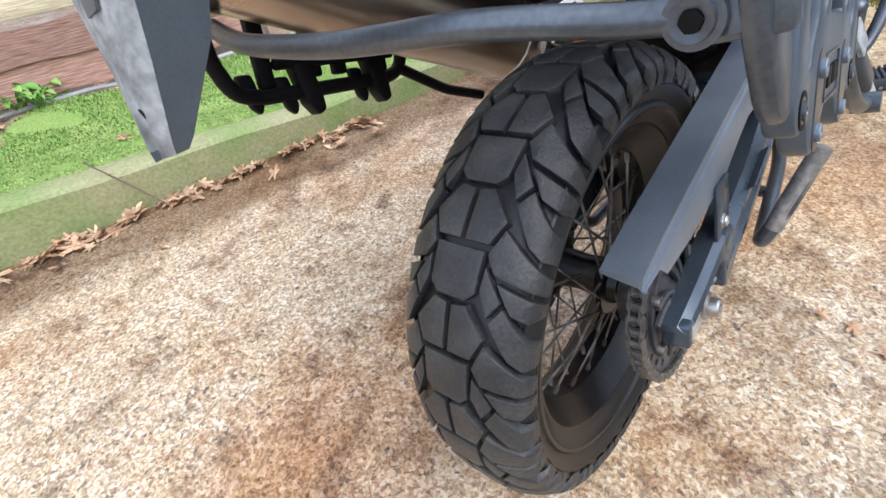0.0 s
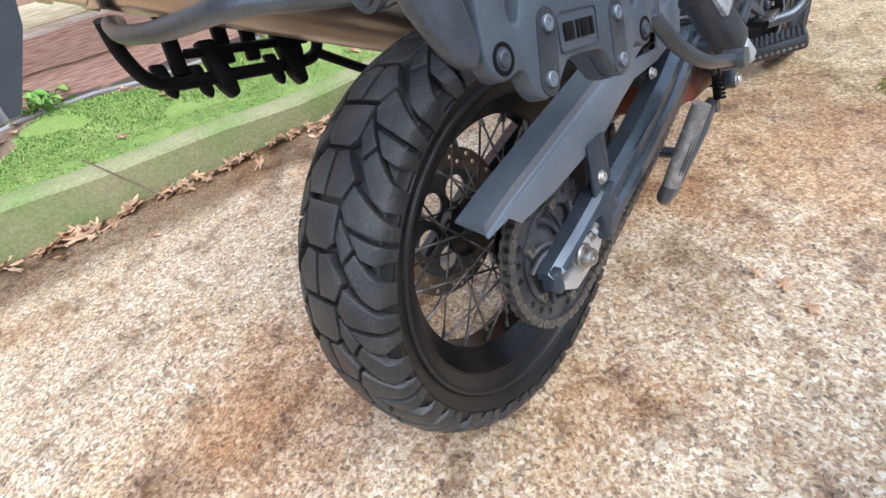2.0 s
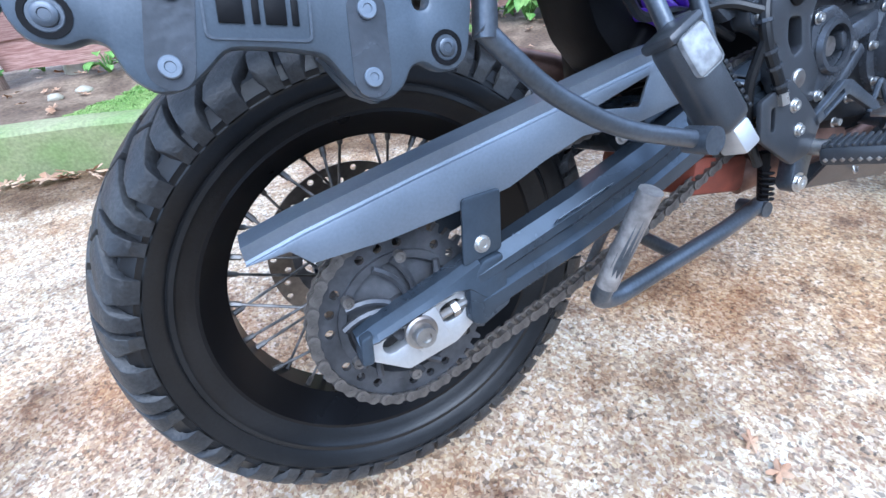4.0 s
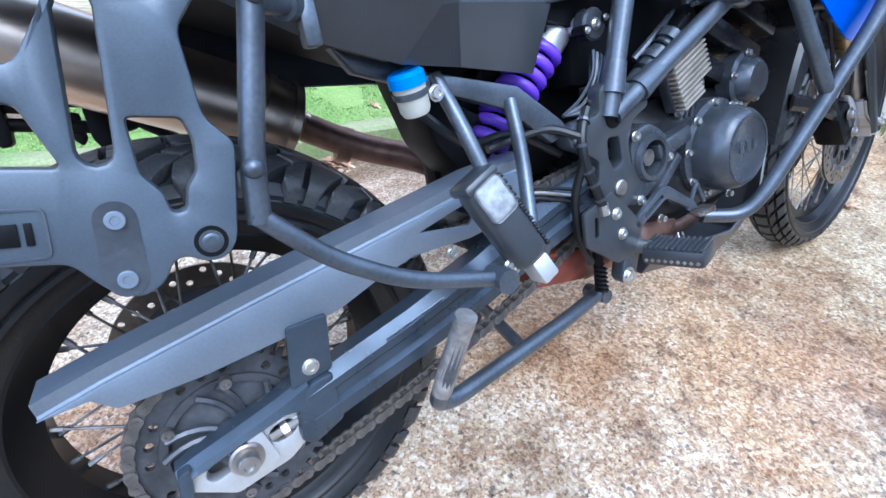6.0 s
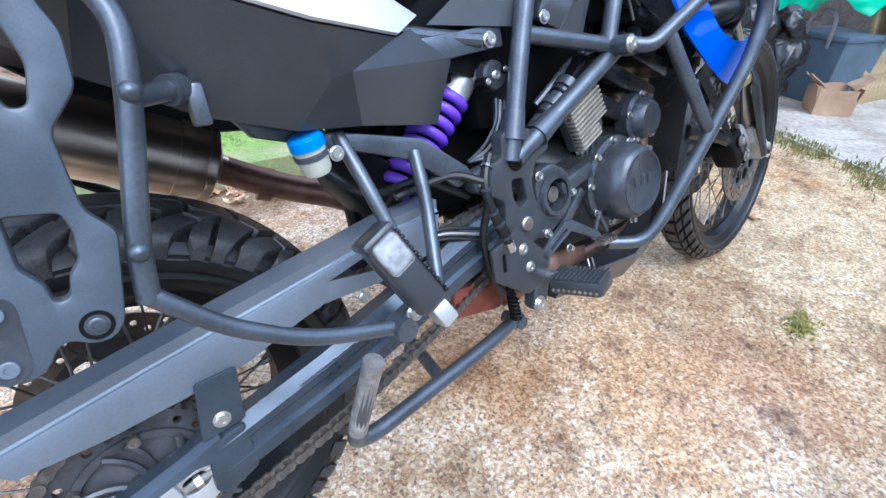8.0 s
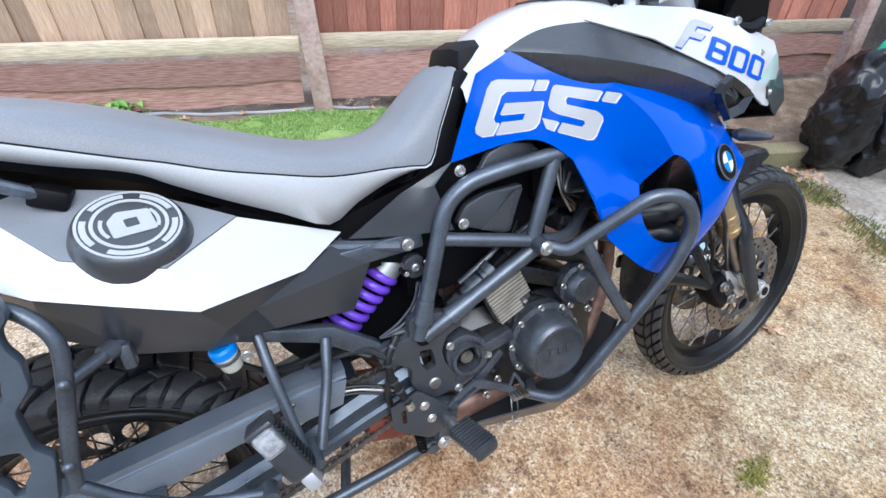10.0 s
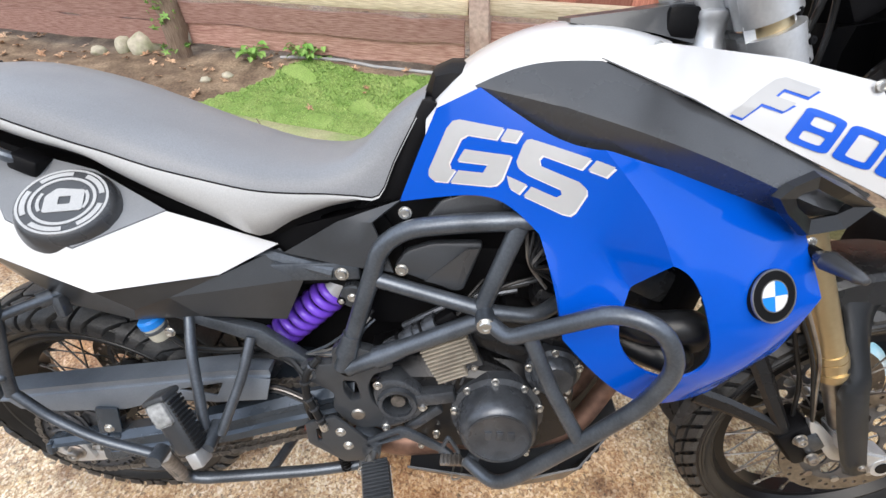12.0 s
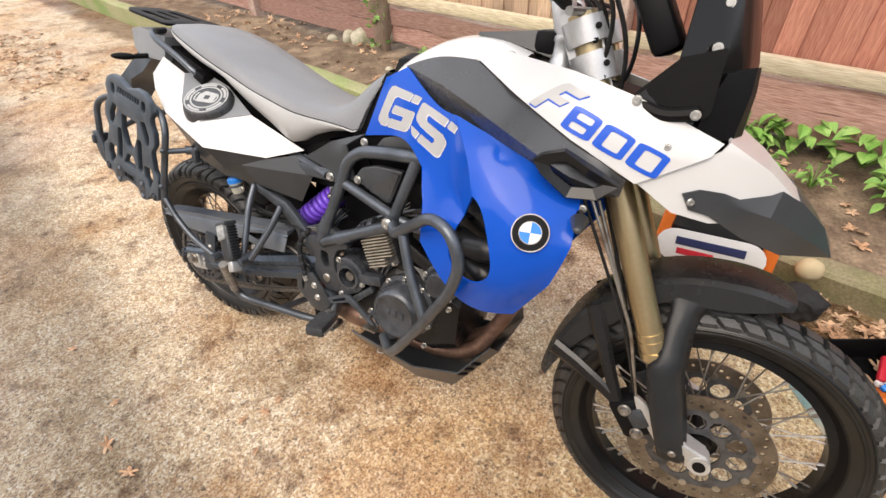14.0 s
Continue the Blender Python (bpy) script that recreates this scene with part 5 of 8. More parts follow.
# tail side panels
white_v = [(-0.061, -0.150, 0.922), (0.0, -0.190, 0.890), (0.10, -0.232, 0.842), (0.265, -0.248, 0.782), (0.41, -0.165, 0.768), (0.488, -0.100, 0.794),
           (0.335, -0.140, 0.867), (0.242, -0.228, 0.843), (0.130, -0.200, 0.872), (0.040, -0.118, 0.934), (-0.034, -0.128, 0.973)]
white_f = [(0, 1, 9, 10), (1, 2, 8, 9), (2, 3, 7, 8), (3, 4, 6, 7), (4, 5, 6)]
grey_v = [(0.040, -0.118, 0.934), (0.130, -0.200, 0.872), (0.242, -0.228, 0.843), (0.335, -0.140, 0.867), (0.22, -0.112, 0.922), (0.10, -0.095, 0.945)]
grey_f = [(0, 1, 4, 5), (1, 2, 3, 4)]
dark_v = [(-0.061, -0.148, 0.920), (0.0, -0.188, 0.888), (0.10, -0.230, 0.840), (0.265, -0.246, 0.780), (0.41, -0.163, 0.766), (0.488, -0.095, 0.784), (0.53, -0.115, 0.735), (0.487, -0.114, 0.648),
          (0.35, -0.145, 0.672), (0.255, -0.178, 0.684), (0.165, -0.185, 0.715), (0.08, -0.175, 0.765), (0.0, -0.13, 0.83), (-0.06, -0.11, 0.87), (0.33, -0.185, 0.735), (0.29, -0.215, 0.73)]
dark_f = [(0, 1, 12, 13), (1, 2, 11, 12), (2, 10, 11), (2, 3, 15, 10), (15, 9, 10), (3, 4, 14, 15), (15, 14, 8, 9), (4, 5, 6, 14), (14, 6, 7, 8)]
for sgn in (False, True):
    part("tail_panel", sheet(white_v, white_f, -0.004, 1, mirror=sgn), M_WHITE, bike, "gloss white tail side panel")
    part("filler_panel", sheet(grey_v, grey_f, -0.004, 1, mirror=sgn), M_GREY, bike, "grey panel round the fuel filler")
    part("lower_tail_panel", sheet(dark_v, dark_f, -0.004, 0, mirror=sgn), M_PLASTIC, bike, "faceted black lower tail panel", sharp=0.12)

# fuel cap
cap = part("fuel_cap", revolve([(0.0, -0.016), (0.060, -0.016), (0.064, -0.013), (0.068, -0.005), (0.072, 0.008), (0.074, 0.020), (0.0, 0.020)], 48), M_WING, bike, "round fuel cap with a silver printed sticker")
n = Vector((0.16, -0.50, 0.85)).normalized()
cap.matrix_local = Matrix.Translation((0.210, -0.176, 0.886)) @ n.to_track_quat("-Y", "Z").to_matrix().to_4x4()
part("printed_ring", plate(ring_pts(0, 0, 0.0600, 44), -0.0168, -0.012, [ring_pts(0, 0, 0.0565, 44)]), M_SEAT2, cap)
part("printed_ring", plate(ring_pts(0, 0, 0.0440, 44), -0.0172, -0.012, [ring_pts(0, 0, 0.0395, 44)]), M_SEAT2, cap)
for k in range(5):
    a0 = 72 * k + 10
    arc = [(r * math.cos(radians(a0 + d)), r * math.sin(radians(a0 + d))) for r, ds in ((0.0545, (0, 10, 20, 30, 40, 50)), (0.0475, (50, 40, 30, 20, 10, 0))) for d in ds]
    part("printed_arc", plate(arc, -0.0170, -0.012), M_SEAT2, cap)
part("printed_patch", plate(round_pts([(-0.024, -0.020), (0.027, -0.020), (0.027, 0.018), (-0.010, 0.024), (-0.024, 0.010)], 0.004), -0.0174, -0.013, [round_pts([(-0.006, -0.007), (0.010, -0.007), (0.010, 0.008), (-0.006, 0.008)], 0.002)]), M_SEAT2, cap)
for a0 in (150, 330):
    arc = [(r * math.cos(radians(a0 + d)), r * math.sin(radians(a0 + d))) for r, ds in ((0.0345, (0, 12, 24, 36, 48, 60)), (0.0300, (60, 48, 36, 24, 12, 0))) for d in ds]
    part("printed_arc", plate(arc, -0.0171, -0.012), M_SEAT2, cap)

# seat
SEAT = [(-0.058, 0.055, 1.053, 1.049, 1.044), (-0.045, 0.085, 1.064, 1.053, 1.042), (0.0, 0.110, 1.068, 1.042, 1.022), (0.06, 0.126, 1.063, 1.026, 1.001), (0.14, 0.138, 1.045, 1.002, 0.977), (0.20, 0.142, 1.027, 0.983, 0.962), (0.235, 0.143, 1.014, 0.972, 0.949), (0.265, 0.143, 1.003, 0.963, 0.930), (0.33, 0.142, 0.979, 0.940, 0.893), (0.40, 0.139, 0.954, 0.921, 0.857),
        (0.47, 0.133, 0.934, 0.903, 0.820), (0.525, 0.126, 0.927, 0.896, 0.846), (0.585, 0.118, 0.929, 0.893, 0.868), (0.63, 0.110, 0.950, 0.888, 0.876), (0.668, 0.102, 0.988, 0.887, 0.883), (0.694, 0.096, 1.010, 0.942, 0.938), (0.718, 0.090, 1.027, 0.988, 0.985), (0.742, 0.080, 1.040, 1.033, 1.030)]
top_s, side_r, side_l = [], [], []
for x, w, zt, zs, zb in SEAT:
    top_s.append([(x, -w, zs), (x, -w * 0.97, zs + (zt - zs) * 0.5), (x, -w * 0.80, zs + (zt - zs) * 0.88), (x, -w * 0.4, zt), (x, 0, zt + 0.002), (x, w * 0.4, zt), (x, w * 0.80, zs + (zt - zs) * 0.88), (x, w * 0.97, zs + (zt - zs) * 0.5), (x, w, zs)])
    for lst, s in ((side_r, -1), (side_l, 1)):
        lst.append([(x, s * w, zs), (x, s * (w + 0.003), zs - 0.004), (x, s * (w + 0.002), zs + (zb - zs) * 0.5), (x, s * (w - 0.010), zb), (x, s * (w - 0.04), zb - 0.002)])


def densify(S, k=3):
    """Catmull-Rom between sections."""
    A = [[Vector(p) for p in s] for s in S]
    out = []
    for i in range(len(A) - 1):
        for j in range(k):
            t = j / k
            row = []
            for a, b, c, d in zip(A[max(i - 1, 0)], A[i], A[i + 1], A[min(i + 2, len(A) - 1)]):
                row.append(0.5 * (2 * b + (c - a) * t + (2 * a - 5 * b + 4 * c - d) * t * t + (3 * b - a - 3 * c + d) * t ** 3))
            out.append(row)
    return out + [A[-1]]


seat = part("seat", loft(densify(top_s), None, False, False), M_SEAT, bike, "long dark grey vinyl seat with light grey sides", sharp=1.2)
for s in (side_r, side_l):
    part("seat_side", loft(densify(s), None, False, False), M_SEAT2, seat, "light grey vinyl seat side", sharp=1.2)
    part("piping", tube([p[0] for p in densify(s)], 0.0015, 6, 0), M_DARK, seat)
part("seat_base", loft([[(x, -w + 0.035, zb), (x, w - 0.035, zb), (x, w - 0.04, zb - 0.02), (x, -w + 0.04, zb - 0.02)] for x, w, zt, zs, zb in SEAT]), M_DARK, seat)
part("seat_nose", plate([(0.640, 0.862), (0.705, 0.876), (0.745, 0.975), (0.766, 1.024), (0.752, 1.034), (0.738, 1.032), (0.660, 0.880)], -0.088, 0.088, (), 0.004), M_DARK, seat, "black rubber filler between seat and tank")

# grab rail and rear carrier
for s in (-1, 1):
    part("grab_rail", tube([(0.130, s * 0.115, 0.935), (0.110, s * 0.138, 0.950), (0.06, s * 0.140, 0.978), (-0.01, s * 0.140, 1.006), (-0.068, s * 0.135, 1.030), (-0.10, s * 0.11, 1.038), (-0.12, s * 0.06, 1.04)], 0.009, 10, 0.03), M_FRAME, bike)
    part("rail_foot", box((0.045, 0.04, 0.028), (0.125, s * 0.120, 0.938), 0.006, (0, 24, 0)), M_DARK, bike)
carrier = part("luggage_carrier", plate(round_pts([(-0.16, -0.10), (-0.16, 0.10), (-0.36, 0.085), (-0.40, 0.05), (-0.40, -0.05), (-0.36, -0.085)], 0.02), 0.0, 0.008,
                                        [slot_pts(-0.33, 0.045, -0.22, 0.05, 0.012), slot_pts(-0.33, -0.045, -0.22, -0.05, 0.012), slot_pts(-0.33, 0, -0.25, 0, 0.010)], 0.002), M_DARK, bike, "flat black luggage carrier plate")
carrier.matrix_local = Matrix.Translation((0, 0, 1.050)) @ Matrix.Rotation(radians(7), 4, "Y") @ Matrix.Translation((0.105, 0, 0)) @ Matrix.Rotation(radians(90), 4, "X")
for sx, sy in ((-0.20, -0.07), (-0.20, 0.07), (-0.34, -0.06), (-0.34, 0.06)):
    part("carrier_bolt", rod((sx, 0, sy), (sx, -0.006, sy), 0.009, 12), M_BOLT, carrier)
bm = loft([[(-0.07, s * 0.105, 0.955) for s in (-1, 1)] + [(-0.07, s * 0.095, 1.025) for s in (1, -1)], [(-0.22, s * 0.085, 0.955) for s in (-1, 1)] + [(-0.22, s * 0.075, 1.040) for s in (1, -1)], [(-0.29, s * 0.06, 0.97) for s in (-1, 1)] + [(-0.29, s * 0.06, 1.03) for s in (1, -1)]])
part("tail_unit", bm, M_GREY, bike)
for s in (-1, 1):
    part("indicator_stalk", rod((-0.17, s * 0.07, 0.960), (-0.195, s * 0.12, 0.956), 0.008), M_DARK, bike)
    bm = bmesh.new()
    bmesh.ops.create_icosphere(bm, subdivisions=3, radius=1)
    bmesh.ops.scale(bm, vec=(0.017, 0.036, 0.011), verts=bm.verts[:])
    ob = part("rear_indicator", bm, M_DARK, bike)
    ob.matrix_local = pose(-0.212, s * 0.145, 0.954, 0, 0, s * 25)

# number plate bracket: a long tapering fin
sec = []
for z, xr, xf, yl, yr in ((0.965, -0.29, -0.20, 0.050, -0.070), (0.900, -0.365, -0.27, 0.052, -0.078), (0.865, -0.412, -0.345, 0.050, -0.078), (0.83, -0.425, -0.375, 0.028, -0.066), (0.78, -0.435, -0.395, 0.004, -0.050), (0.738, -0.444, -0.425, -0.012, -0.034), (0.732, -0.444, -0.43, -0.016, -0.030)):
    sec.append([(fx + 0.011, fy + 0.012, z) for fx, fy in ((xr, yl), (xr - 0.004, (yl + yr) / 2), (xr, yr + 0.008), (xr + 0.006, yr), (xf, yr), (xf, yl))])
bm = loft(sec)
bmesh.ops.recalc_face_normals(bm, faces=bm.faces[:])
# rear-facing faces take the scuffed grey; the others are painted darker as shade
for fc in bm.faces:
    fc.material_index = 0 if fc.normal.x < -0.6 else 1
fin = part("plate_bracket", bm, [M_SCUFF, M_RACK], bike, "scuffed grey plastic number plate bracket, its sides painted darker as shade")
part("bracket_hole", revolve([(0.0, -0.0006), (0.0034, -0.0006), (0.0036, 0.006)], 16), M_DARK, fin).matrix_local = pose(-0.4298, -0.014, 0.757, 0, 0, -90)
part("bracket_panel", sheet([(-0.4215, -0.020, 0.808), (-0.4215, 0.000, 0.808), (-0.4050, 0.028, 0.872), (-0.4050, -0.042, 0.872)], [(0, 1, 2, 3)], 0.0016, 0), M_RACK, fin, "smooth darker panel let into the bracket")
for y, z, x in ((-0.052, 0.868, -0.4065), (0.038, 0.868, -0.4065), (-0.038, 0.826, -0.4160)):
    part("bracket_hole", revolve([(0.0, -0.0008), (0.0030, -0.0008), (0.0032, 0.006)], 14), M_DARK, fin).matrix_local = pose(x, y, z, 0, 0, -90)
# silencer on the left
CAN0, CAN1 = Vector((0.232, 0.20, 0.631)), Vector((-0.300, 0.20, 0.905))
ax = (CAN0 - CAN1).normalized()


def on_axis(profile, m_from, direction, seg=40):
    bm = revolve(profile, seg)
    bm.transform(Matrix.Translation(m_from) @ direction.to_track_quat("Y", "Z").to_matrix().to_4x4())
    return bm


LEN = (CAN0 - CAN1).length
can = part("silencer", on_axis([(0.0, 0.012), (0.03, 0.012), (0.034, 0.0), (0.056, 0.0), (0.061, 0.01), (0.062, 0.05), (0.0625, LEN - 0.05), (0.061, LEN - 0.01), (0.055, LEN), (0.024, LEN + 0.012), (0.024, LEN + 0.02)], CAN1, ax), M_CAN, bike, "brushed stainless steel silencer")
for d in (0.012, 0.055, LEN - 0.06, LEN - 0.018):
    part("silencer_band", on_axis([(0.061, d), (0.0655, d + 0.001), (0.0655, d + 0.014), (0.061, d + 0.015)], CAN1, ax), M_CAN, can)
part("link_pipe", tube([CAN0, (0.33, 0.20, 0.57), (0.45, 0.13, 0.52), (0.55, 0.09, 0.40), (0.60, 0.05, 0.31), (0.75, 0.0, 0.30)], 0.025, 16, 0.06), M_HEADER, bike, "rust brown exhaust link pipe")
part("pipe_collar", tube([(0.30, 0.207, 0.583), (0.322, 0.203, 0.573)], 0.031, 16, 0), M_HEADER, bike)

# ---- pannier racks ----
# the plate leans forward; its rear half mirrors the front half across a tilted axis
CX, CZ, CU = -0.072, 0.631, (0.235, 0.972)


def tilt(dx, dz):
    return (CX + dx * CU[1] + dz * CU[0], CZ - dx * CU[0] + dz * CU[1])


def across(p):
    d = (p[0] - CX) * CU[1] - (p[1] - CZ) * CU[0]
    return (p[0] - 2 * d * CU[1], p[1] + 2 * d * CU[0])


half_out = [tilt(0, -0.030), (-0.052, 0.594), (-0.045, 0.580), (-0.036, 0.566), (-0.022, 0.558), (-0.006, 0.564), (0.003, 0.577), (0.012, 0.578), (0.022, 0.570), (0.036, 0.568), (0.047, 0.578), (0.052, 0.595), (0.066, 0.648), (0.051, 0.668), (0.052, 0.724), (0.076, 0.750), (0.080, 0.785), (0.072, 0.806), (0.074, 0.826), (0.088, 0.842), (0.084, 0.872), (0.066, 0.893), (0.03, 0.902), tilt(0, 0.272)]
outline = round_pts(half_out + [across(p) for p in half_out[-2:0:-1]], 0.007, 3)
halfholes = [slot_pts(-0.016, 0.660, 0.001, 0.742, 0.010), round_pts([(0.006, 0.676), (0.037, 0.670), (0.040, 0.655), (0.036, 0.634), (0.027, 0.625), (0.022, 0.610), (0.013, 0.610), (0.012, 0.625), (0.003, 0.640)], 0.004),
             round_pts([(0.024, 0.81), (0.031, 0.765), (0.035, 0.742), (0.046, 0.742), (0.054, 0.768), (0.046, 0.81)], 0.006), slot_pts(0.050, 0.846, 0.054, 0.862, 0.008)]
holes = halfholes + [[across(p) for p in h[::-1]] for h in halfholes]
holes += [round_pts([tilt(-0.030, 0.030), tilt(0.030, 0.030), tilt(0.012, 0.066), tilt(-0.012, 0.066)], 0.005), round_pts([tilt(-0.014, 0.088), tilt(0.014, 0.088), tilt(0.034, 0.13), tilt(0.034, 0.185), tilt(-0.034, 0.185), tilt(-0.034, 0.13)], 0.008)]
holes += [slot_pts(*tilt(0.011 * k - 0.044, 0.245), *tilt(0.011 * k - 0.041, 0.258), 0.0028, 4) for k in range(9)]


def rack(s, dy):
    """One side's tubular frame with its moulded plate; s: -1 right, 1 left."""
    Y = lambda y: s * (y + dy)
    Z = (lambda z: z) if s < 0 else (lambda z: z if z < 0.74 else 0.74 + 0.35 * (z - 0.74))
    root = part("pannier_rack", tube([(0.067, Y(0.236), 0.585), (0.074, Y(0.236), 0.63), (0.106, Y(0.236), 0.742), (0.118, Y(0.232), Z(0.80)), (0.08, Y(0.215), Z(0.845)), (0.0, Y(0.21), Z(0.86)), (-0.17, Y(0.215), Z(0.85)), (-0.232, Y(0.222), Z(0.82)), (-0.236, Y(0.228), 0.70)], 0.0095, 14, 0.045), M_FRAME, bike, "tubular steel pannier rack with a moulded plate")
    part("rack_arm", tube([(0.064, Y(0.236), 0.594), (0.078, Y(0.236), 0.578), (0.112, Y(0.238), 0.540), (0.18, Y(0.24), 0.492), (0.282, Y(0.24), 0.458)], 0.0085, 14, 0.04), M_FRAME, root)
    part("rack_boss", rod((0.282, Y(0.226), 0.458), (0.282, Y(0.256), 0.458), 0.0135, 18), M_FRAME, root)
    part("rack_stay", rod((0.106, Y(0.232), 0.738), (0.20, Y(0.12), 0.748), 0.0085, 12), M_FRAME, root)
    p, q = Vector((0.106, Y(0.232), 0.738)), Vector((0.20, Y(0.12), 0.748))
    clamp = part("stay_clamp", rod(p.lerp(q, 0.34), p.lerp(q, 0.47), 0.0130, 16), M_FRAME, root, "bolted steel clamp on the stay")
    part("clamp_ear", box((0.016, 0.020, 0.038), p.lerp(q, 0.47) + Vector((0.010, 0, -0.016)), 0.004), M_FRAME, clamp)
    part("clamp_nut", rod(p.lerp(q, 0.47), p.lerp(q, 0.51), 0.0085, 6), M_STEEL, clamp)
    y_in, y_out = (Y(0.228), Y(0.246))
    # a left plate would get near-black for its shaded side
    pl = part("rack_plate", plate([(x, Z(z)) for x, z in outline], y_in, y_out, [[(x, Z(z)) for x, z in h] for h in holes], 0.0035), M_RACK if s < 0 else M_DARK, root, "grey-black moulded polymer pannier plate")
    part("plate_rib", plate(half_out[1:8][::1] + [(0.0, 0.60), (-0.045, 0.61)], Y(0.212), Y(0.229)), M_RACK, pl)
    for flip in (False, True):
        up, lo, out = (-0.020, 0.615), (-0.026, 0.575), (0.030, 0.584)
        if flip:
            up, lo, out = across(up), across(lo), across(out)
        part("slot_recess", plate(slot_pts(*up, *lo, 0.0125, 12), Y(0.2468), Y(0.243)), M_ENGINE, pl)
        for x, z in (up, lo):
            ob = part("plate_bolt", hexbolt(0.0062, 0.003, None, (0, 0, 0), False), M_GUARD, pl)
            ob.matrix_local = pose(x, Y(0.2468), z, 0, 0, 0 if s < 0 else 180)
        part("hole_recess", plate(ring_pts(*out, 0.0115, 20), Y(0.2468), Y(0.243), [ring_pts(*out, 0.0085, 20)]), M_DARK, pl)
        bolt(pl, out[0], Y(0.2465), out[1], 0.006, 0.002, "plate_bolt", M_FRAME, (0, 0, 0 if s < 0 else 180))
    badge_frame = part("badge_frame", plate(round_pts([(-0.030, -0.016), (0.030, -0.016), (0.030, 0.016), (-0.030, 0.016)], 0.005), -0.0008, 0.001, [round_pts([(-0.0285, -0.0145), (0.0285, -0.0145), (0.0285, 0.0145), (-0.0285, 0.0145)], 0.004)]), M_FRAME, pl)
    badge_frame.matrix_local = pose(-0.084, Y(0.2465), 0.623, 0, 11, 0)
    for x, w in ((-0.015, 0.014), (-0.0015, 0.004), (0.0095, 0.012), (0.0205, 0.004)):
        part("badge_bar", box((w, 0.0016, 0.014), (x, -0.0004, 0), 0.0004), M_DARK, badge_frame)
    for x, z in ((0.106, 0.742), (0.073, 0.627)):
        bm = bmesh.new()
        bmesh.ops.create_icosphere(bm, subdivisions=2, radius=0.0085)
        part("rivet", bm, M_FRAME, root).matrix_local = pose(x, Y(0.243), z)
    eye = rod((-0.249, Y(0.212), 0.711), (-0.228, Y(0.212), 0.711), 0.0150, 28)
    part("rear_boss", eye, M_FRAME, root, "forged eye holding the cross tube")
    part("rear_boss_ring", revolve([(0.006, 0.002), (0.006, -0.002), (0.0105, -0.003), (0.0115, 0.002)], 28, closed=True), M_FRAME, root).matrix_local = pose(-0.249, Y(0.212), 0.711, 0, 0, -90)
    part("rear_bolt", revolve([(0, -0.0025), (0.006, -0.0025), (0.006, 0.004)], 6), M_DARK, root).matrix_local = pose(-0.250, Y(0.212), 0.711, 0, 0, -90)
    part("rear_tab", box((0.012, 0.050, 0.028), (-0.236, Y(0.228), 0.709), 0.005), M_FRAME, root)
    part("rear_gusset", plate(round_pts([(-0.252, 0.734), (-0.222, 0.734), (-0.200, 0.69), (-0.196, 0.650), (-0.208, 0.636), (-0.226, 0.650), (-0.244, 0.690)], 0.012), Y(0.230), Y(0.244), (), 0.005), M_FRAME, root)
    return root


rack(-1, 0.022)
# left rack all in near-black: its shade is put into the colour
left_rack = part("pannier_rack", tube([(-0.246, 0.255, 0.800), (-0.246, 0.275, 0.765), (-0.236, 0.282, 0.722), (-0.205, 0.288, 0.706), (0.0, 0.290, 0.660), (0.030, 0.290, 0.662), (0.045, 0.285, 0.690), (0.06, 0.26, 0.78)], 0.0098, 14, 0.03), M_DARK, bike, "tubular pannier rack, painted black for its shaded side")
part("rack_tube", tube([(-0.17, 0.282, 0.735), (0.02, 0.285, 0.690)], 0.007, 12, 0), M_DARK, left_rack)
part("rack_arm", tube([(0.03, 0.288, 0.664), (0.075, 0.286, 0.628), (0.11, 0.284, 0.600), (0.19, 0.28, 0.560)], 0.0085, 12, 0.03), M_DARK, left_rack)
for x, z in ((-0.135, 0.690), (-0.020, 0.663)):
    part("rack_clamp", plate(round_pts([(x - 0.013, z + 0.055), (x + 0.012, z + 0.050), (x + 0.013, z - 0.005), (x + 0.008, z - 0.030), (x - 0.006, z - 0.033), (x - 0.015, z - 0.012)], 0.005), 0.276, 0.300, (), 0.003), M_DARK, left_rack)
for x, z in ((-0.21, 0.690), (-0.165, 0.672), (-0.05, 0.645)):
    part("rack_lobe", plate(round_pts([(x - 0.010, z + 0.05), (x + 0.010, z + 0.045), (x + 0.009, z + 0.006), (x, z - 0.004), (x - 0.009, z + 0.008)], 0.005), 0.288, 0.300, (), 0.003), M_DARK, left_rack)
for x, z, top in ((-0.175, 0.71, 0.10), (-0.10, 0.70, 0.13), (-0.06, 0.69, 0.13), (0.01, 0.67, 0.12)):
    part("rack_upright", box((0.022, 0.014, top), (x, 0.292, z + top / 2), 0.004, (0, 14, 0)), M_DARK, left_rack)
left_rack.matrix_local = Matrix.Translation((-0.018, -0.014, 0.012))
part("rack_cross_tube", tube([(-0.238, -0.234, 0.711), (-0.243, -0.200, 0.716), (-0.275, -0.13, 0.738), (-0.290, 0.0, 0.752), (-0.290, 0.12, 0.775), (-0.270, 0.20, 0.80), (-0.246, 0.25, 0.805)], 0.0095, 14, 0.05), M_FRAME, bike, "bent steel cross tube of the pannier rack")

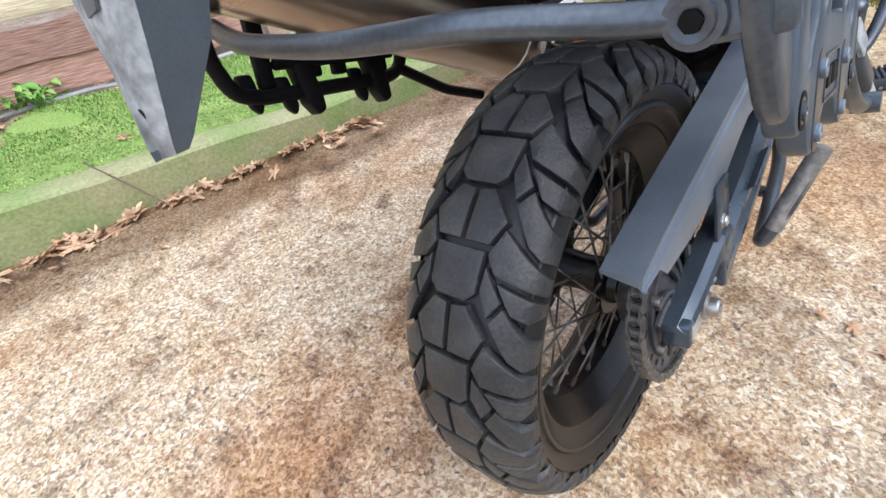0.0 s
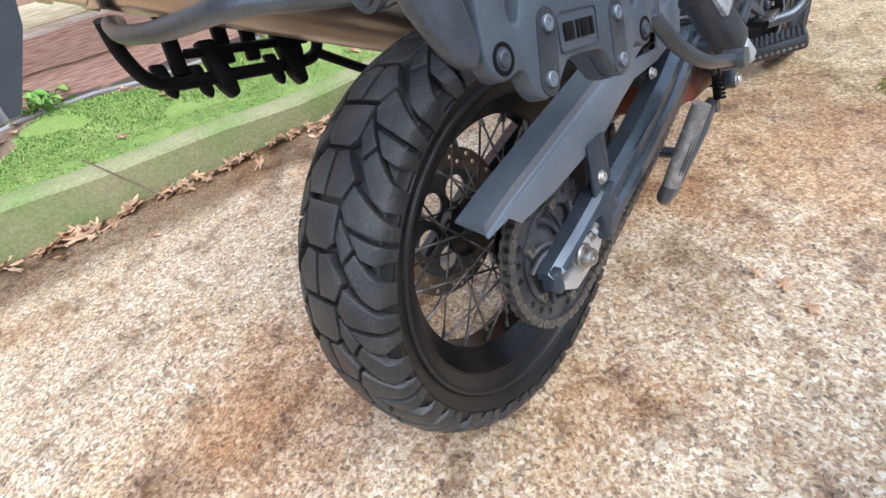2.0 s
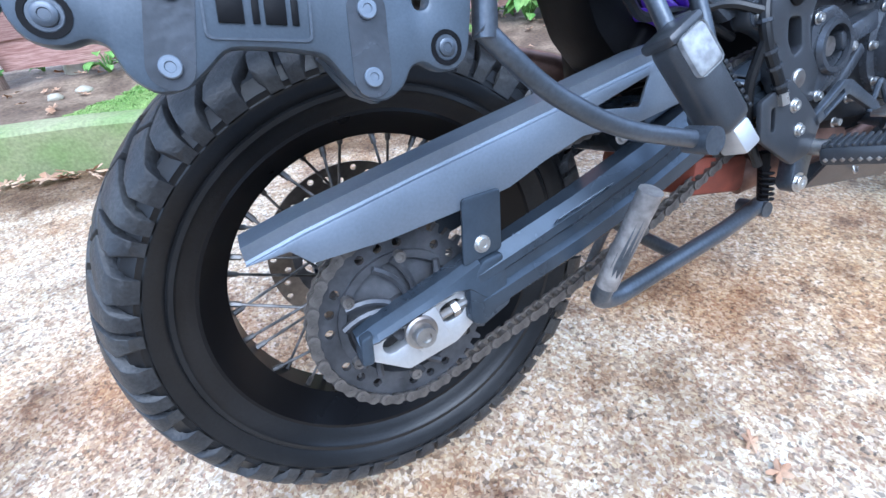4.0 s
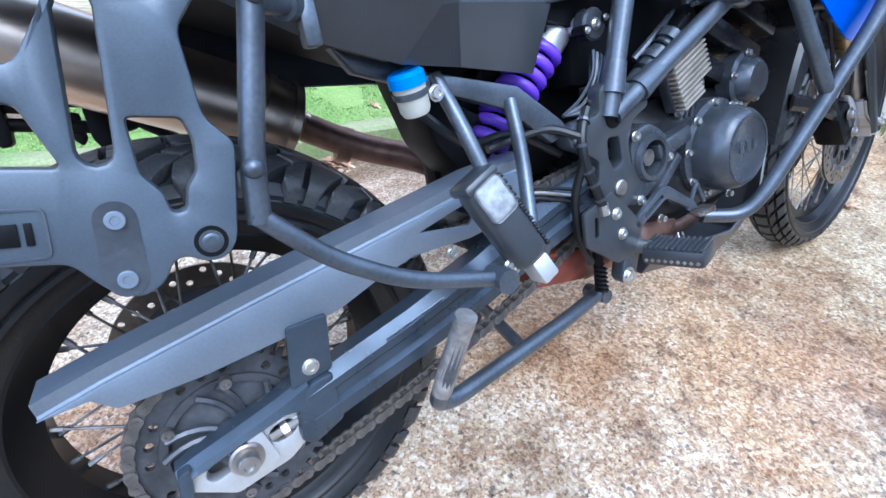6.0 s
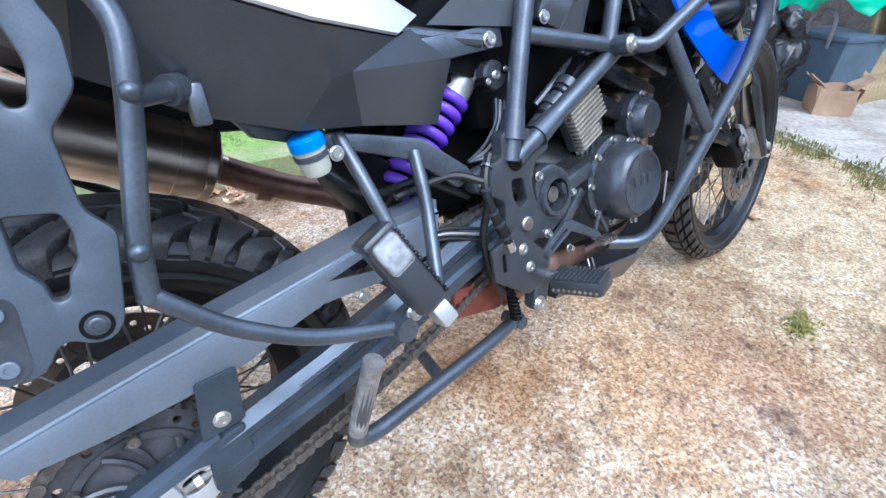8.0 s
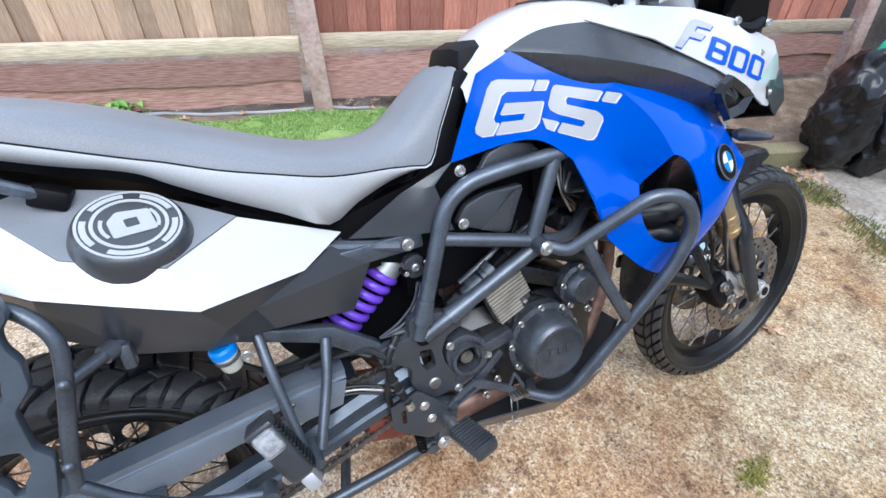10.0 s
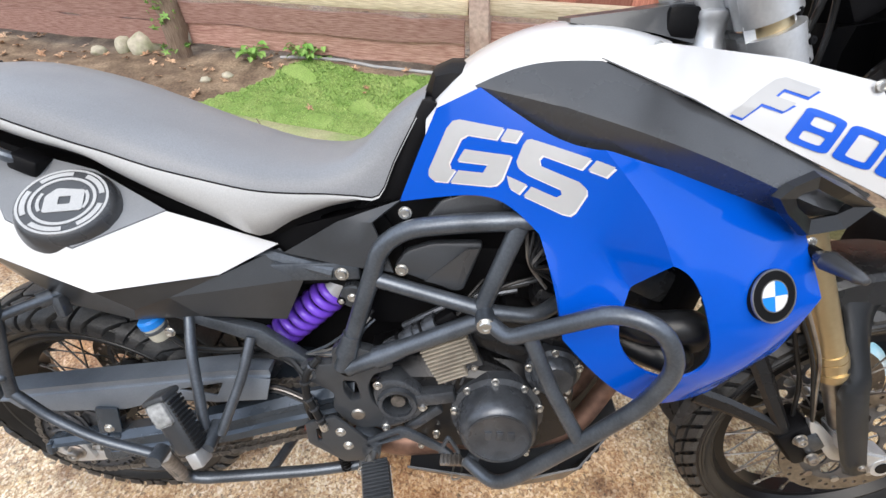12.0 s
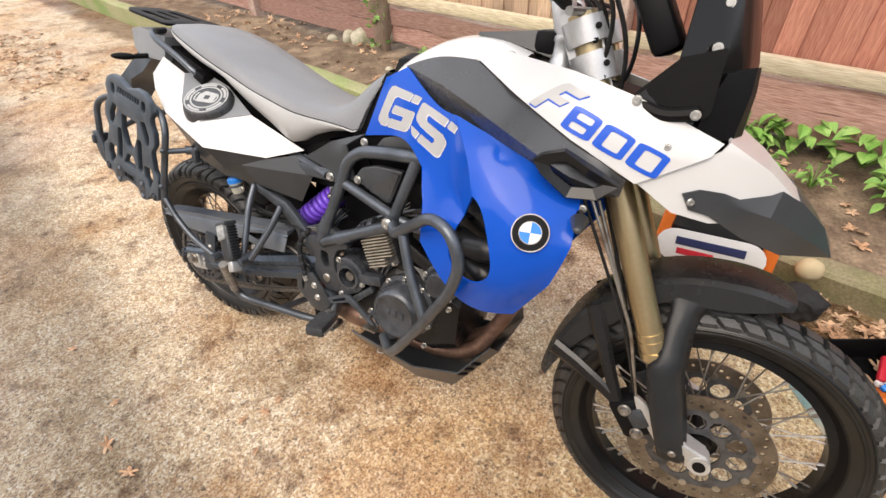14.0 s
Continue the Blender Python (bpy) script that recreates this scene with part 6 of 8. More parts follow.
# passenger foot peg and its bracket
hanger = part("peg_hanger", tube([(0.318, -0.132, 0.668), (0.325, -0.165, 0.61), (0.345, -0.215, 0.475)], 0.0095, 12, 0.03), M_FRAME, bike, "tubular passenger peg hanger")
part("peg_hanger_tube", tube([(0.424, -0.135, 0.622), (0.41, -0.165, 0.56), (0.372, -0.215, 0.462)], 0.0095, 12, 0.03), M_FRAME, hanger)
part("hanger_foot", rod((0.358, -0.195, 0.466), (0.358, -0.245, 0.458), 0.014, 14), M_FRAME, hanger)
peg = part("passenger_peg", box((0.035, 0.030, 0.088), (0, 0, 0), 0.010, seg=3), M_PLASTIC, bike, "folded black rubber passenger foot peg")
peg.matrix_local = pose(0.314, -0.236, 0.507, -12, -25, 0) @ Matrix.Scale(1.32, 4)
part("peg_face", box((0.027, 0.006, 0.034), (0, -0.0155, 0.024), 0.005, seg=3), M_SCUFF, peg, "worn bare metal pad")
part("peg_cap", box((0.036, 0.033, 0.010), (0, 0, 0.043), 0.0045), M_PLASTIC, peg)
for k in range(12):
    part("peg_rib", box((0.004, 0.024, 0.0042), (0.0175, 0, 0.034 - 0.0065 * k), 0.001), M_RUBBER, peg)
part("peg_end", box((0.018, 0.024, 0.024), (0.002, 0, -0.054), 0.003), M_ALU, peg)
bolt(hanger, 0.312, -0.244, 0.456, 0.008, 0.008, "hanger_bolt")
bolt(bike, 0.282, -0.256, 0.458, 0.0095, 0.004, "rack_bolt", M_STEEL)

# brake fluid reservoir
res = part("brake_reservoir", revolve([(0, -0.036), (0.016, -0.036), (0.019, -0.03), (0.0205, 0.0), (0, 0.0)], 28), M_MILKY, bike, "milky brake fluid reservoir with a blue cap")
res.matrix_local = pose(0.268, -0.160, 0.664, 90, 0, 0) @ pose(0, 0, 0, 8, 0, 12) @ Matrix.Scale(0.92, 4)
part("reservoir_strap", revolve([(0.0212, -0.014), (0.0225, -0.013), (0.0225, -0.007), (0.0212, -0.006)], 28), M_FRAME, res)
part("reservoir_cap", revolve([(0, 0.016), (0.018, 0.016), (0.0225, 0.012), (0.023, 0.0), (0, 0)], 28), M_CYAN, res, "bright blue screw cap")
bolt(bike, 0.298, -0.165, 0.650, 0.007, 0.006, "reservoir_bolt")
part("reservoir_hose", tube([(0.282, -0.15, 0.632), (0.31, -0.15, 0.605), (0.36, -0.12, 0.575), (0.44, -0.11, 0.58), (0.52, -0.12, 0.53)], 0.006, 8, 0.03), M_RUBBER, bike)

# black inner hugger between wheel and shock
hug = [(0.318, 0.690), (0.364, 0.645), (0.44, 0.60), (0.44, 0.52), (0.392, 0.520), (0.352, 0.575)]
part("hugger", plate(round_pts(hug, 0.012), -0.056, 0.050, (), 0.008), M_DARK, bike, "black inner hugger over the rear tyre")
part("arm_bridge", plate(round_pts([(0.40, 0.50), (0.60, 0.47), (0.70, 0.54), (0.70, 0.66), (0.52, 0.70), (0.41, 0.60)], 0.02), 0.0, 0.05, (), 0.008), M_DARK, bike, "black bridge of the swingarm behind the shock")
# sub-frame bar, rear shock
part("subframe_bar", plate([(0.20, 0.712), (0.30, 0.676), (0.345, 0.664), (0.441, 0.638), (0.515, 0.580), (0.530, 0.560), (0.492, 0.552), (0.417, 0.612), (0.36, 0.634), (0.22, 0.684)], -0.136, -0.114, (), 0.004), M_FRAME, bike, "flat dark beam over the shock")
part("subframe_tube", tube([(0.585, -0.118, 0.752), (0.47, -0.10, 0.772), (0.10, -0.11, 0.88)], 0.012, 10, 0.05), M_FRAME, bike)
part("subframe_box", box((0.17, 0.018, 0.034), (0.545, -0.113, 0.752), 0.004, (0, -3, 0)), M_FRAME, bike)
bolt(bike, 0.600, -0.124, 0.752, 0.009, 0.007, "frame_bolt")
bm = tube([Vector((0.43, -0.050, 0.555)) + (Vector((0.565, -0.050, 0.677)) - Vector((0.43, -0.050, 0.555))) * (k / 160) + 0.0275 * (math.cos(2 * math.pi * k / 20) * Vector((0.67, 0, -0.742)) + math.sin(2 * math.pi * k / 20) * Vector((0, 1, 0))) for k in range(161)], 0.0085, 12, 0)
shock = part("shock_spring", bm, M_PURPLE, bike, "purple coil spring of the rear shock")
part("shock_body", rod((0.41, -0.050, 0.535), (0.61, -0.050, 0.718), 0.016, 18), M_DARK, shock)
part("shock_head", rod((0.566, -0.050, 0.678), (0.590, -0.050, 0.700), 0.030, 24), M_ALU, shock)
part("preload_knob", revolve([(0, -0.022), (0.020, -0.022), (0.023, -0.018), (0.023, 0), (0, 0)], 24), M_ENGINE, shock, "round black preload knob").matrix_local = pose(0.612, -0.095, 0.700)
part("knob_arm", rod((0.60, -0.05, 0.705), (0.612, -0.098, 0.70), 0.014, 12), M_ALU, shock)
for a in (0, 180):
    part("knob_ear", rod((0.612 + 0.021 * math.cos(radians(a + 20)), -0.095, 0.70 + 0.021 * math.sin(radians(a + 20))), (0.612 + 0.021 * math.cos(radians(a + 20)), -0.119, 0.70 + 0.021 * math.sin(radians(a + 20))), 0.008, 10), M_DARK, shock)

bolt(shock, 0.612, -0.1175, 0.700, 0.0065, 0.004, "knob_screw")
for a in (20, 200):
    bolt(shock, 0.612 + 0.021 * math.cos(radians(a)), -0.1195, 0.70 + 0.021 * math.sin(radians(a)), 0.0038, 0.003, "knob_screw")
for k in range(5):
    part("cable", tube([(0.615 + 0.008 * k, -0.108, 0.665 - 0.004 * k), (0.600 + 0.006 * k, -0.120, 0.63), (0.560 + 0.012 * k, -0.128, 0.600 - 0.006 * k), (0.520, -0.132, 0.585)], 0.0026, 6, 0.02), M_STEEL if k % 2 else M_FRAME, bike)
# ---- frame ----
for s in (-1, 1):
    Y = lambda y: s * y
    main = part("frame_tube", tube([(0.590, Y(0.150), 0.570), (0.652, Y(0.140), 0.752), (0.672, Y(0.140), 0.815), (0.715, Y(0.145), 0.848), (0.79, Y(0.152), 0.862), (0.92, Y(0.165), 0.876), (1.06, Y(0.12), 0.95)], 0.0155, 14, 0.035), M_FRAME, bike, "satin black trellis frame tube")
    part("frame_strut", tube([(0.888, Y(0.163), 0.866), (0.836, Y(0.165), 0.715)], 0.0145, 14), M_FRAME, main)
    part("frame_strut", tube([(0.660, Y(0.138), 0.752), (0.838, Y(0.165), 0.715)], 0.0135, 14), M_FRAME, main)
    part("frame_strut", tube([(0.858, Y(0.166), 0.706), (0.655, Y(0.152), 0.598), (0.60, Y(0.15), 0.57)], 0.0155, 14, 0.03), M_FRAME, main)
    part("frame_strut", tube([(0.838, Y(0.165), 0.712), (0.93, Y(0.16), 0.70), (1.02, Y(0.10), 0.74)], 0.0135, 14, 0.03), M_FRAME, main)
    for p, q in (((0.600, Y(0.149), 0.602), (0.614, Y(0.147), 0.645)), ((0.655, Y(0.151), 0.597), (0.70, Y(0.154), 0.621))):
        part("frame_socket", rod(p, q, 0.0205, 16, 0.017), M_FRAME, main)
casting = round_pts([(0.573, 0.612), (0.592, 0.622), (0.640, 0.612), (0.672, 0.600), (0.684, 0.572), (0.646, 0.556), (0.634, 0.525), (0.640, 0.492), (0.662, 0.462), (0.650, 0.424), (0.612, 0.420), (0.585, 0.436), (0.562, 0.470), (0.568, 0.508), (0.540, 0.527), (0.508, 0.540), (0.505, 0.566), (0.524, 0.575), (0.572, 0.578)], 0.009)
cast_hole = round_pts([(0.588, 0.540), (0.612, 0.538), (0.618, 0.498), (0.600, 0.490), (0.588, 0.512)], 0.006)
for s in (-1, 1):
    cst = part("pivot_casting", plate(casting, s * 0.128, s * 0.152, [cast_hole], 0.004), M_PLASTIC, bike, "black cast swingarm pivot plate")
    for x, z, r in ((0.600, 0.569, 0.0165), (0.611, 0.458, 0.0135)):
        part("pivot_plug", revolve([(0, -0.004), (r * 0.8, -0.004), (r, -0.002), (r, 0)], 24), M_DARK if r > 0.015 else M_STEEL, cst).matrix_local = pose(x, s * 0.152, z, 0, 0, 0 if s < 0 else 180)
    bolt(cst, 0.524, s * 0.152, 0.553, 0.0095, 0.006, "casting_bolt", None, (0, 0, 0 if s < 0 else 180))
    part("bolt_boss", rod((0.524, s * 0.125, 0.553), (0.524, s * 0.153, 0.553), 0.016, 18), M_FRAME, cst)
heel = part("heel_guard", plate(round_pts([(0.510, 0.446), (0.569, 0.466), (0.612, 0.425), (0.641, 0.390), (0.618, 0.352), (0.580, 0.344), (0.511, 0.394)], 0.006), -0.170, -0.162, [slot_pts(0.535, 0.405, 0.535, 0.43, 0.004)], 0.002), M_PLASTIC, bike, "black heel guard plate")
bolt(heel, 0.578, -0.170, 0.428, 0.0075, 0.005)
bolt(heel, 0.590, -0.170, 0.392, 0.0075, 0.005)
low_arm = part("peg_carrier", plate(round_pts([(0.600, 0.42), (0.655, 0.40), (0.648, 0.35), (0.632, 0.30), (0.612, 0.290), (0.598, 0.305), (0.606, 0.34)], 0.008), -0.160, -0.135, (), 0.003), M_FRAME, bike, "black foot peg carrier")
bolt(low_arm, 0.614, -0.160, 0.308, 0.011, 0.007)
part("stand_spring", rod((0.565, -0.14, 0.365), (0.572, -0.135, 0.29), 0.008, 10), M_DARK, bike)
bm = tube([Vector((0.565, -0.145, 0.34)) + Vector((0.006, 0.003, -0.05)) * (k / 48) + 0.0085 * Vector((math.cos(k * 0.785), math.sin(k * 0.785), 0)) for k in range(49)], 0.0022, 6, 0)
part("spring_coil", bm, M_DARK, bike)

# rider foot peg and brake pedal
fp = part("foot_peg", box((0.056, 0.095, 0.030), (0, 0, -0.004), 0.009), M_PLASTIC, bike, "serrated black foot peg with a rubber pad")
fp.matrix_local = pose(0.652, -0.222, 0.356, -4, -4, 14)
for k in range(11):
    part("peg_rib", box((0.050, 0.0048, 0.005), (0, -0.042 + 0.0083 * k, 0.0118), 0.0015), M_PLASTIC, fp)
for k in range(9):
    for sx in (-1, 1):
        part("peg_tooth", box((0.002, 0.005, 0.005), (sx * 0.0282, -0.038 + 0.0095 * k, -0.008), 0.0004, (45, 0, 0)), M_STEEL, fp)
part("peg_hinge", rod((0.634, -0.185, 0.357), (0.632, -0.148, 0.357), 0.012, 12), M_STEEL, fp).matrix_local = pose(0.652, -0.222, 0.356, -4, -4, 14).inverted()
ped = part("brake_pedal", plate(round_pts([(0.618, 0.400), (0.690, 0.440), (0.708, 0.438), (0.780, 0.392), (0.795, 0.375), (0.775, 0.378), (0.702, 0.418), (0.630, 0.385)], 0.004), -0.170, -0.160, [round_pts([(0.645, 0.405), (0.690, 0.428), (0.694, 0.421), (0.65, 0.399)], 0.002)], 0.002), M_FRAME, bike, "slotted black brake pedal")
part("pedal_loop", tube([(0.768, -0.165, 0.378), (0.785, -0.168, 0.425), (0.805, -0.17, 0.385)], 0.004, 8, 0.008), M_FRAME, ped)
bm = box((0.042, 0.024, 0.006), (0.79, -0.178, 0.372), 0.002)
for k in range(5):
    box((0.004, 0.026, 0.008), (0.774 + 0.008 * k, -0.178, 0.376), 0.001, None, bm)
part("pedal_toe", bm, M_STEEL, ped)

# centre stand
stand = part("centre_stand", tube([(0.610, -0.108, 0.268), (0.50, -0.128, 0.262), (0.262, -0.150, 0.250), (0.228, -0.156, 0.262), (0.234, -0.180, 0.305), (0.255, -0.224, 0.408)], 0.0125, 14, 0.035), M_FRAME, bike, "folded tubular centre stand with a worn foot")
part("stand_leg", tube([(0.610, 0.108, 0.268), (0.50, 0.128, 0.262), (0.262, 0.150, 0.250), (0.24, 0.16, 0.27)], 0.0125, 14, 0.035), M_FRAME, stand)
part("stand_cross", rod((0.40, -0.13, 0.256), (0.46, 0.12, 0.258), 0.011, 12), M_FRAME, stand)
part("stand_foot", tube([(0.231, -0.172, 0.288), (0.237, -0.184, 0.318), (0.2555, -0.2245, 0.4095)], 0.0134, 14, 0.02), mat("scraped_steel", (0.27, 0.255, 0.245), 0.5, metal=0.45, grain=0.6, scale=120, bump=0.3, second=(0.40, 0.38, 0.36), stain_scale=40), stand, "scraped bare steel foot of the stand")
part("stand_pivot", rod((0.600, -0.126, 0.262), (0.600, -0.08, 0.262), 0.0125, 14), M_FRAME, stand)
part("oil_cooler_guard", box((0.12, 0.20, 0.06), (0.53, 0, 0.335), 0.012, (0, 12, 0)), mat("rust_red_bracket", (0.22, 0.055, 0.03), 0.7, grain=0.4, stain=0.4, stain_scale=14), bike)
side_stand = part("side_stand", tube([(0.60, 0.13, 0.30), (0.56, 0.20, 0.17), (0.54, 0.245, 0.068)], 0.011, 12, 0.03), M_FRAME, bike, "black side stand resting on the ground")
part("stand_pad", box((0.07, 0.05, 0.012), (0.54, 0.25, 0.066), 0.004, (-15.5, 0, 0)), M_FRAME, side_stand)

# ---- engine ----
# body and cylinder tiers are near-black, painting the shaded voids between the covers
bm = loft([[(x, s * y, z) for s, z in ((-1, zl + 0.03), (-1, zh - 0.03), (-0.8, zh), (0.8, zh), (1, zh - 0.03), (1, zl + 0.03), (0.8, zl), (-0.8, zl))] for x, y, zl, zh in ((0.62, 0.10, 0.37, 0.53), (0.70, 0.125, 0.345, 0.56), (0.80, 0.135, 0.335, 0.575), (0.95, 0.135, 0.335, 0.56), (1.02, 0.12, 0.36, 0.53))])
eng = part("engine", bm, M_GLOSSBLACK, bike, "black twin cylinder engine")
for k in range(5):
    z = 0.55 + 0.045 * k
    c = 0.86 + 0.05 * k
    part("cylinder_tier", box((0.20 - 0.005 * k, 0.25 + 0.006 * k, 0.038), (c, 0, z), 0.008, (0, 24, 0)), M_GLOSSBLACK, eng)
part("cylinder_head", box((0.24, 0.27, 0.07), (1.04, 0, 0.785), 0.015, (0, 24, 0)), M_ENGINE, eng)
cover = part("clutch_cover", revolve([(0, -0.058), (0.052, -0.058), (0.060, -0.062), (0.066, -0.060), (0.074, -0.050), (0.080, -0.030), (0.082, 0.0), (0.094, 0.004), (0.096, 0.03), (0, 0.03)], 56), M_ENGINE, eng, "round black clutch cover with cast marks")
cover.matrix_local = pose(0.876, -0.148, 0.464) @ Matrix.Scale(0.93, 4)
part("cover_rim", plate(ring_pts(0, 0, 0.064, 40), -0.0625, -0.058, [ring_pts(0, 0, 0.059, 40)]), M_ENGINE, cover)
for k in range(3):
    part("cast_bar", box((0.013, 0.004, 0.020), (-0.020 + 0.022 * k, -0.0585, 0.006), 0.001), M_ENGINE, cover)
for k in range(9):
    a = radians(40 * k + 15)
    bolt(cover, 0.088 * math.cos(a), 0.002, 0.088 * math.sin(a), 0.006, 0.008)
pump = part("water_pump_cover", revolve([(0, -0.022), (0.030, -0.022), (0.038, -0.014), (0.042, 0.0), (0.050, 0.004), (0.050, 0.03), (0, 0.03)], 40), M_ENGINE, eng, "small round pump cover")
pump.matrix_local = pose(0.972, -0.146, 0.568)
for k in range(5):
    a = radians(72 * k + 20)
    bolt(pump, 0.047 * math.cos(a), 0.0, 0.047 * math.sin(a), 0.0052, 0.007)
for x, z in ((0.775, 0.545), (0.80, 0.562), (0.83, 0.575), (0.76, 0.40), (0.94, 0.36), (0.73, 0.37), (1.0, 0.50)):
    bolt(eng, x, -0.138, z, 0.0058, 0.010)
for k in range(3):
    part("case_rib", box((0.006, 0.02, 0.05), (0.785 + 0.014 * k, -0.135, 0.556), 0.002, (0, 18, 0)), M_ENGINE, eng)
loop = round_pts([(0.640, 0.515), (0.658, 0.540), (0.690, 0.545), (0.728, 0.522), (0.744, 0.486), (0.728, 0.452), (0.690, 0.428), (0.648, 0.415), (0.636, 0.432), (0.646, 0.470)], 0.012)
spc = part("sprocket_cover", plate(loop, -0.150, -0.105, [ring_pts(0.688, 0.488, 0.029, 24)], 0.006), M_ENGINE, eng, "looped front sprocket cover")
part("cover_ring", revolve([(0.029, -0.151), (0.029, -0.158), (0.036, -0.158), (0.039, -0.151)], 32, closed=True), M_ENGINE, spc).matrix_local = pose(0.688, 0, 0.488)
part("sprocket_shaft", rod((0.688, -0.147, 0.488), (0.688, -0.10, 0.488), 0.014, 12), M_CHAIN, spc)
for x, z in ((0.652, 0.530), (0.735, 0.480), (0.662, 0.424)):
    bolt(spc, x, -0.150, z, 0.0065, 0.006)
part("cover_arm", box((0.02, 0.018, 0.09), (0.735, -0.142, 0.445), 0.005, (0, 48, 0)), M_ENGINE, eng)
part("case_bracket", box((0.09, 0.03, 0.03), (0.752, -0.138, 0.500), 0.006, (0, -12, 0)), M_ENGINE, eng)
# regulator with fins
reg = part("regulator", box((0.078, 0.018, 0.080), (0, 0.010, 0), 0.003), M_SPROCKET, bike, "finned grey voltage regulator")
reg.matrix_local = pose(0.787, -0.145, 0.604, 0, -24, 0) @ Matrix.Scale(1.15, 4)
for k in range(11):
    w = 0.076 if 2 < k else 0.05
    part("fin", box((w, 0.016, 0.0030), (0.0 if k > 2 else -0.012, -0.006, -0.036 + 0.0072 * k), 0.0006), mat("cast_fin", (0.40, 0.36, 0.30), 0.45, metal=0.3, stain=0.35, stain_scale=30) if k == 0 else bpy.data.materials["cast_fin"], reg)
# injector, wiring and hoses in the gap
coil_a, coil_b = Vector((0.672, -0.128, 0.598)), Vector((0.792, -0.134, 0.682))
coil = part("ignition_coil", rod(coil_a, coil_a.lerp(coil_b, 0.78), 0.0175, 20), M_ENGINE, bike, "dark stick coil with a ribbed collar")
for f, r, ln in ((0.20, 0.0195, 0.05), (0.36, 0.0215, 0.10), (0.56, 0.0205, 0.03), (0.66, 0.0225, 0.12)):
    part("coil_collar", rod(coil_a.lerp(coil_b, f), coil_a.lerp(coil_b, f + ln), r, 20), M_ENGINE if ln > 0.06 else M_DARK, coil)
part("coil_plug", box((0.040, 0.024, 0.026), coil_a.lerp(coil_b, 0.9), 0.004, (0, -36, 0)), M_DARK, coil)
for k in range(4):
    part("coil_wire", tube([coil_b + Vector((0, 0.004 * k - 0.006, 0)), coil_b + Vector((0.02, 0.004 * k, 0.014 + 0.004 * k)), coil_b + Vector((0.05, 0.03, 0.02 + 0.012 * k))], 0.0024, 6, 0.01), M_RUBBER, coil)
LOOM = [(0.548, -0.150, 0.590), (0.522, -0.160, 0.560), (0.520, -0.166, 0.520), (0.536, -0.170, 0.478), (0.548, -0.172, 0.446)]
loom = part("wiring_loom", tube(LOOM, 0.0075, 10, 0.03), M_RUBBER, bike, "black corrugated wiring loom held by cable ties")
for a, b, f in ((0, 1, 0.5), (1, 2, 0.4), (2, 3, 0.3), (2, 3, 0.8), (3, 4, 0.5)):
    q, d = Vector(LOOM[a]).lerp(Vector(LOOM[b]), f), (Vector(LOOM[b]) - Vector(LOOM[a])).normalized()
    part("cable_tie", rod(q - d * 0.0022, q + d * 0.0022, 0.0098, 10), M_ENGINE, loom)
part("loom_fitting", rod((0.546, -0.172, 0.452), (0.550, -0.172, 0.436), 0.0085, 6), M_BOLT, loom)
part("loom_branch", tube([(0.522, -0.160, 0.556), (0.49, -0.135, 0.575), (0.44, -0.125, 0.572), (0.39, -0.12, 0.565)], 0.0062, 8, 0.02), M_RUBBER, loom)
part("loom_branch", tube([(0.520, -0.164, 0.520), (0.512, -0.150, 0.470), (0.524, -0.142, 0.40), (0.548, -0.142, 0.35)], 0.0066, 8, 0.02), M_RUBBER, loom)
part("connector", box((0.05, 0.03, 0.028), (0.80, -0.12, 0.685), 0.004, (0, -35, 0)), M_DARK, bike)
for k in range(3):
    part("cable", tube([(0.622 + 0.010 * k, -0.095, 0.660), (0.606 + 0.008 * k, -0.108, 0.630), (0.590 + 0.006 * k, -0.120, 0.600)], 0.0032, 6, 0.02), M_RUBBER, bike)
for k in range(4):
    part("cable", tube([(0.700 + 0.03 * k, -0.112, 0.640 + 0.01 * k), (0.735 + 0.03 * k, -0.118, 0.665 + 0.014 * k), (0.80 + 0.03 * k, -0.112, 0.70 + 0.012 * k), (0.90 + 0.02 * k, -0.10, 0.715 + 0.012 * k)], 0.0038 if k % 2 else 0.006, 8, 0.02), M_RUBBER if k % 2 else M_ENGINE, bike)
for k in range(5):
    part("cable", tube([(0.90 + 0.012 * k, -0.15, 0.86 - 0.01 * k), (0.905, -0.16 - 0.004 * k, 0.80), (0.94 + 0.01 * k, -0.15, 0.75 + 0.012 * k)], 0.003, 6, 0.02), M_STEEL if k % 3 == 0 else M_RUBBER, bike)
for k in range(3):
    part("brake_line", tube([(0.36, -0.118, 0.49 - 0.008 * k), (0.45, -0.125, 0.50 - 0.008 * k), (0.53, -0.14, 0.475 - 0.01 * k)], 0.003, 6, 0.03), M_STEEL if k == 1 else M_RUBBER, bike)
part("throttle_body", box((0.10, 0.18, 0.09), (0.94, 0, 0.80), 0.015), M_DARK, bike)
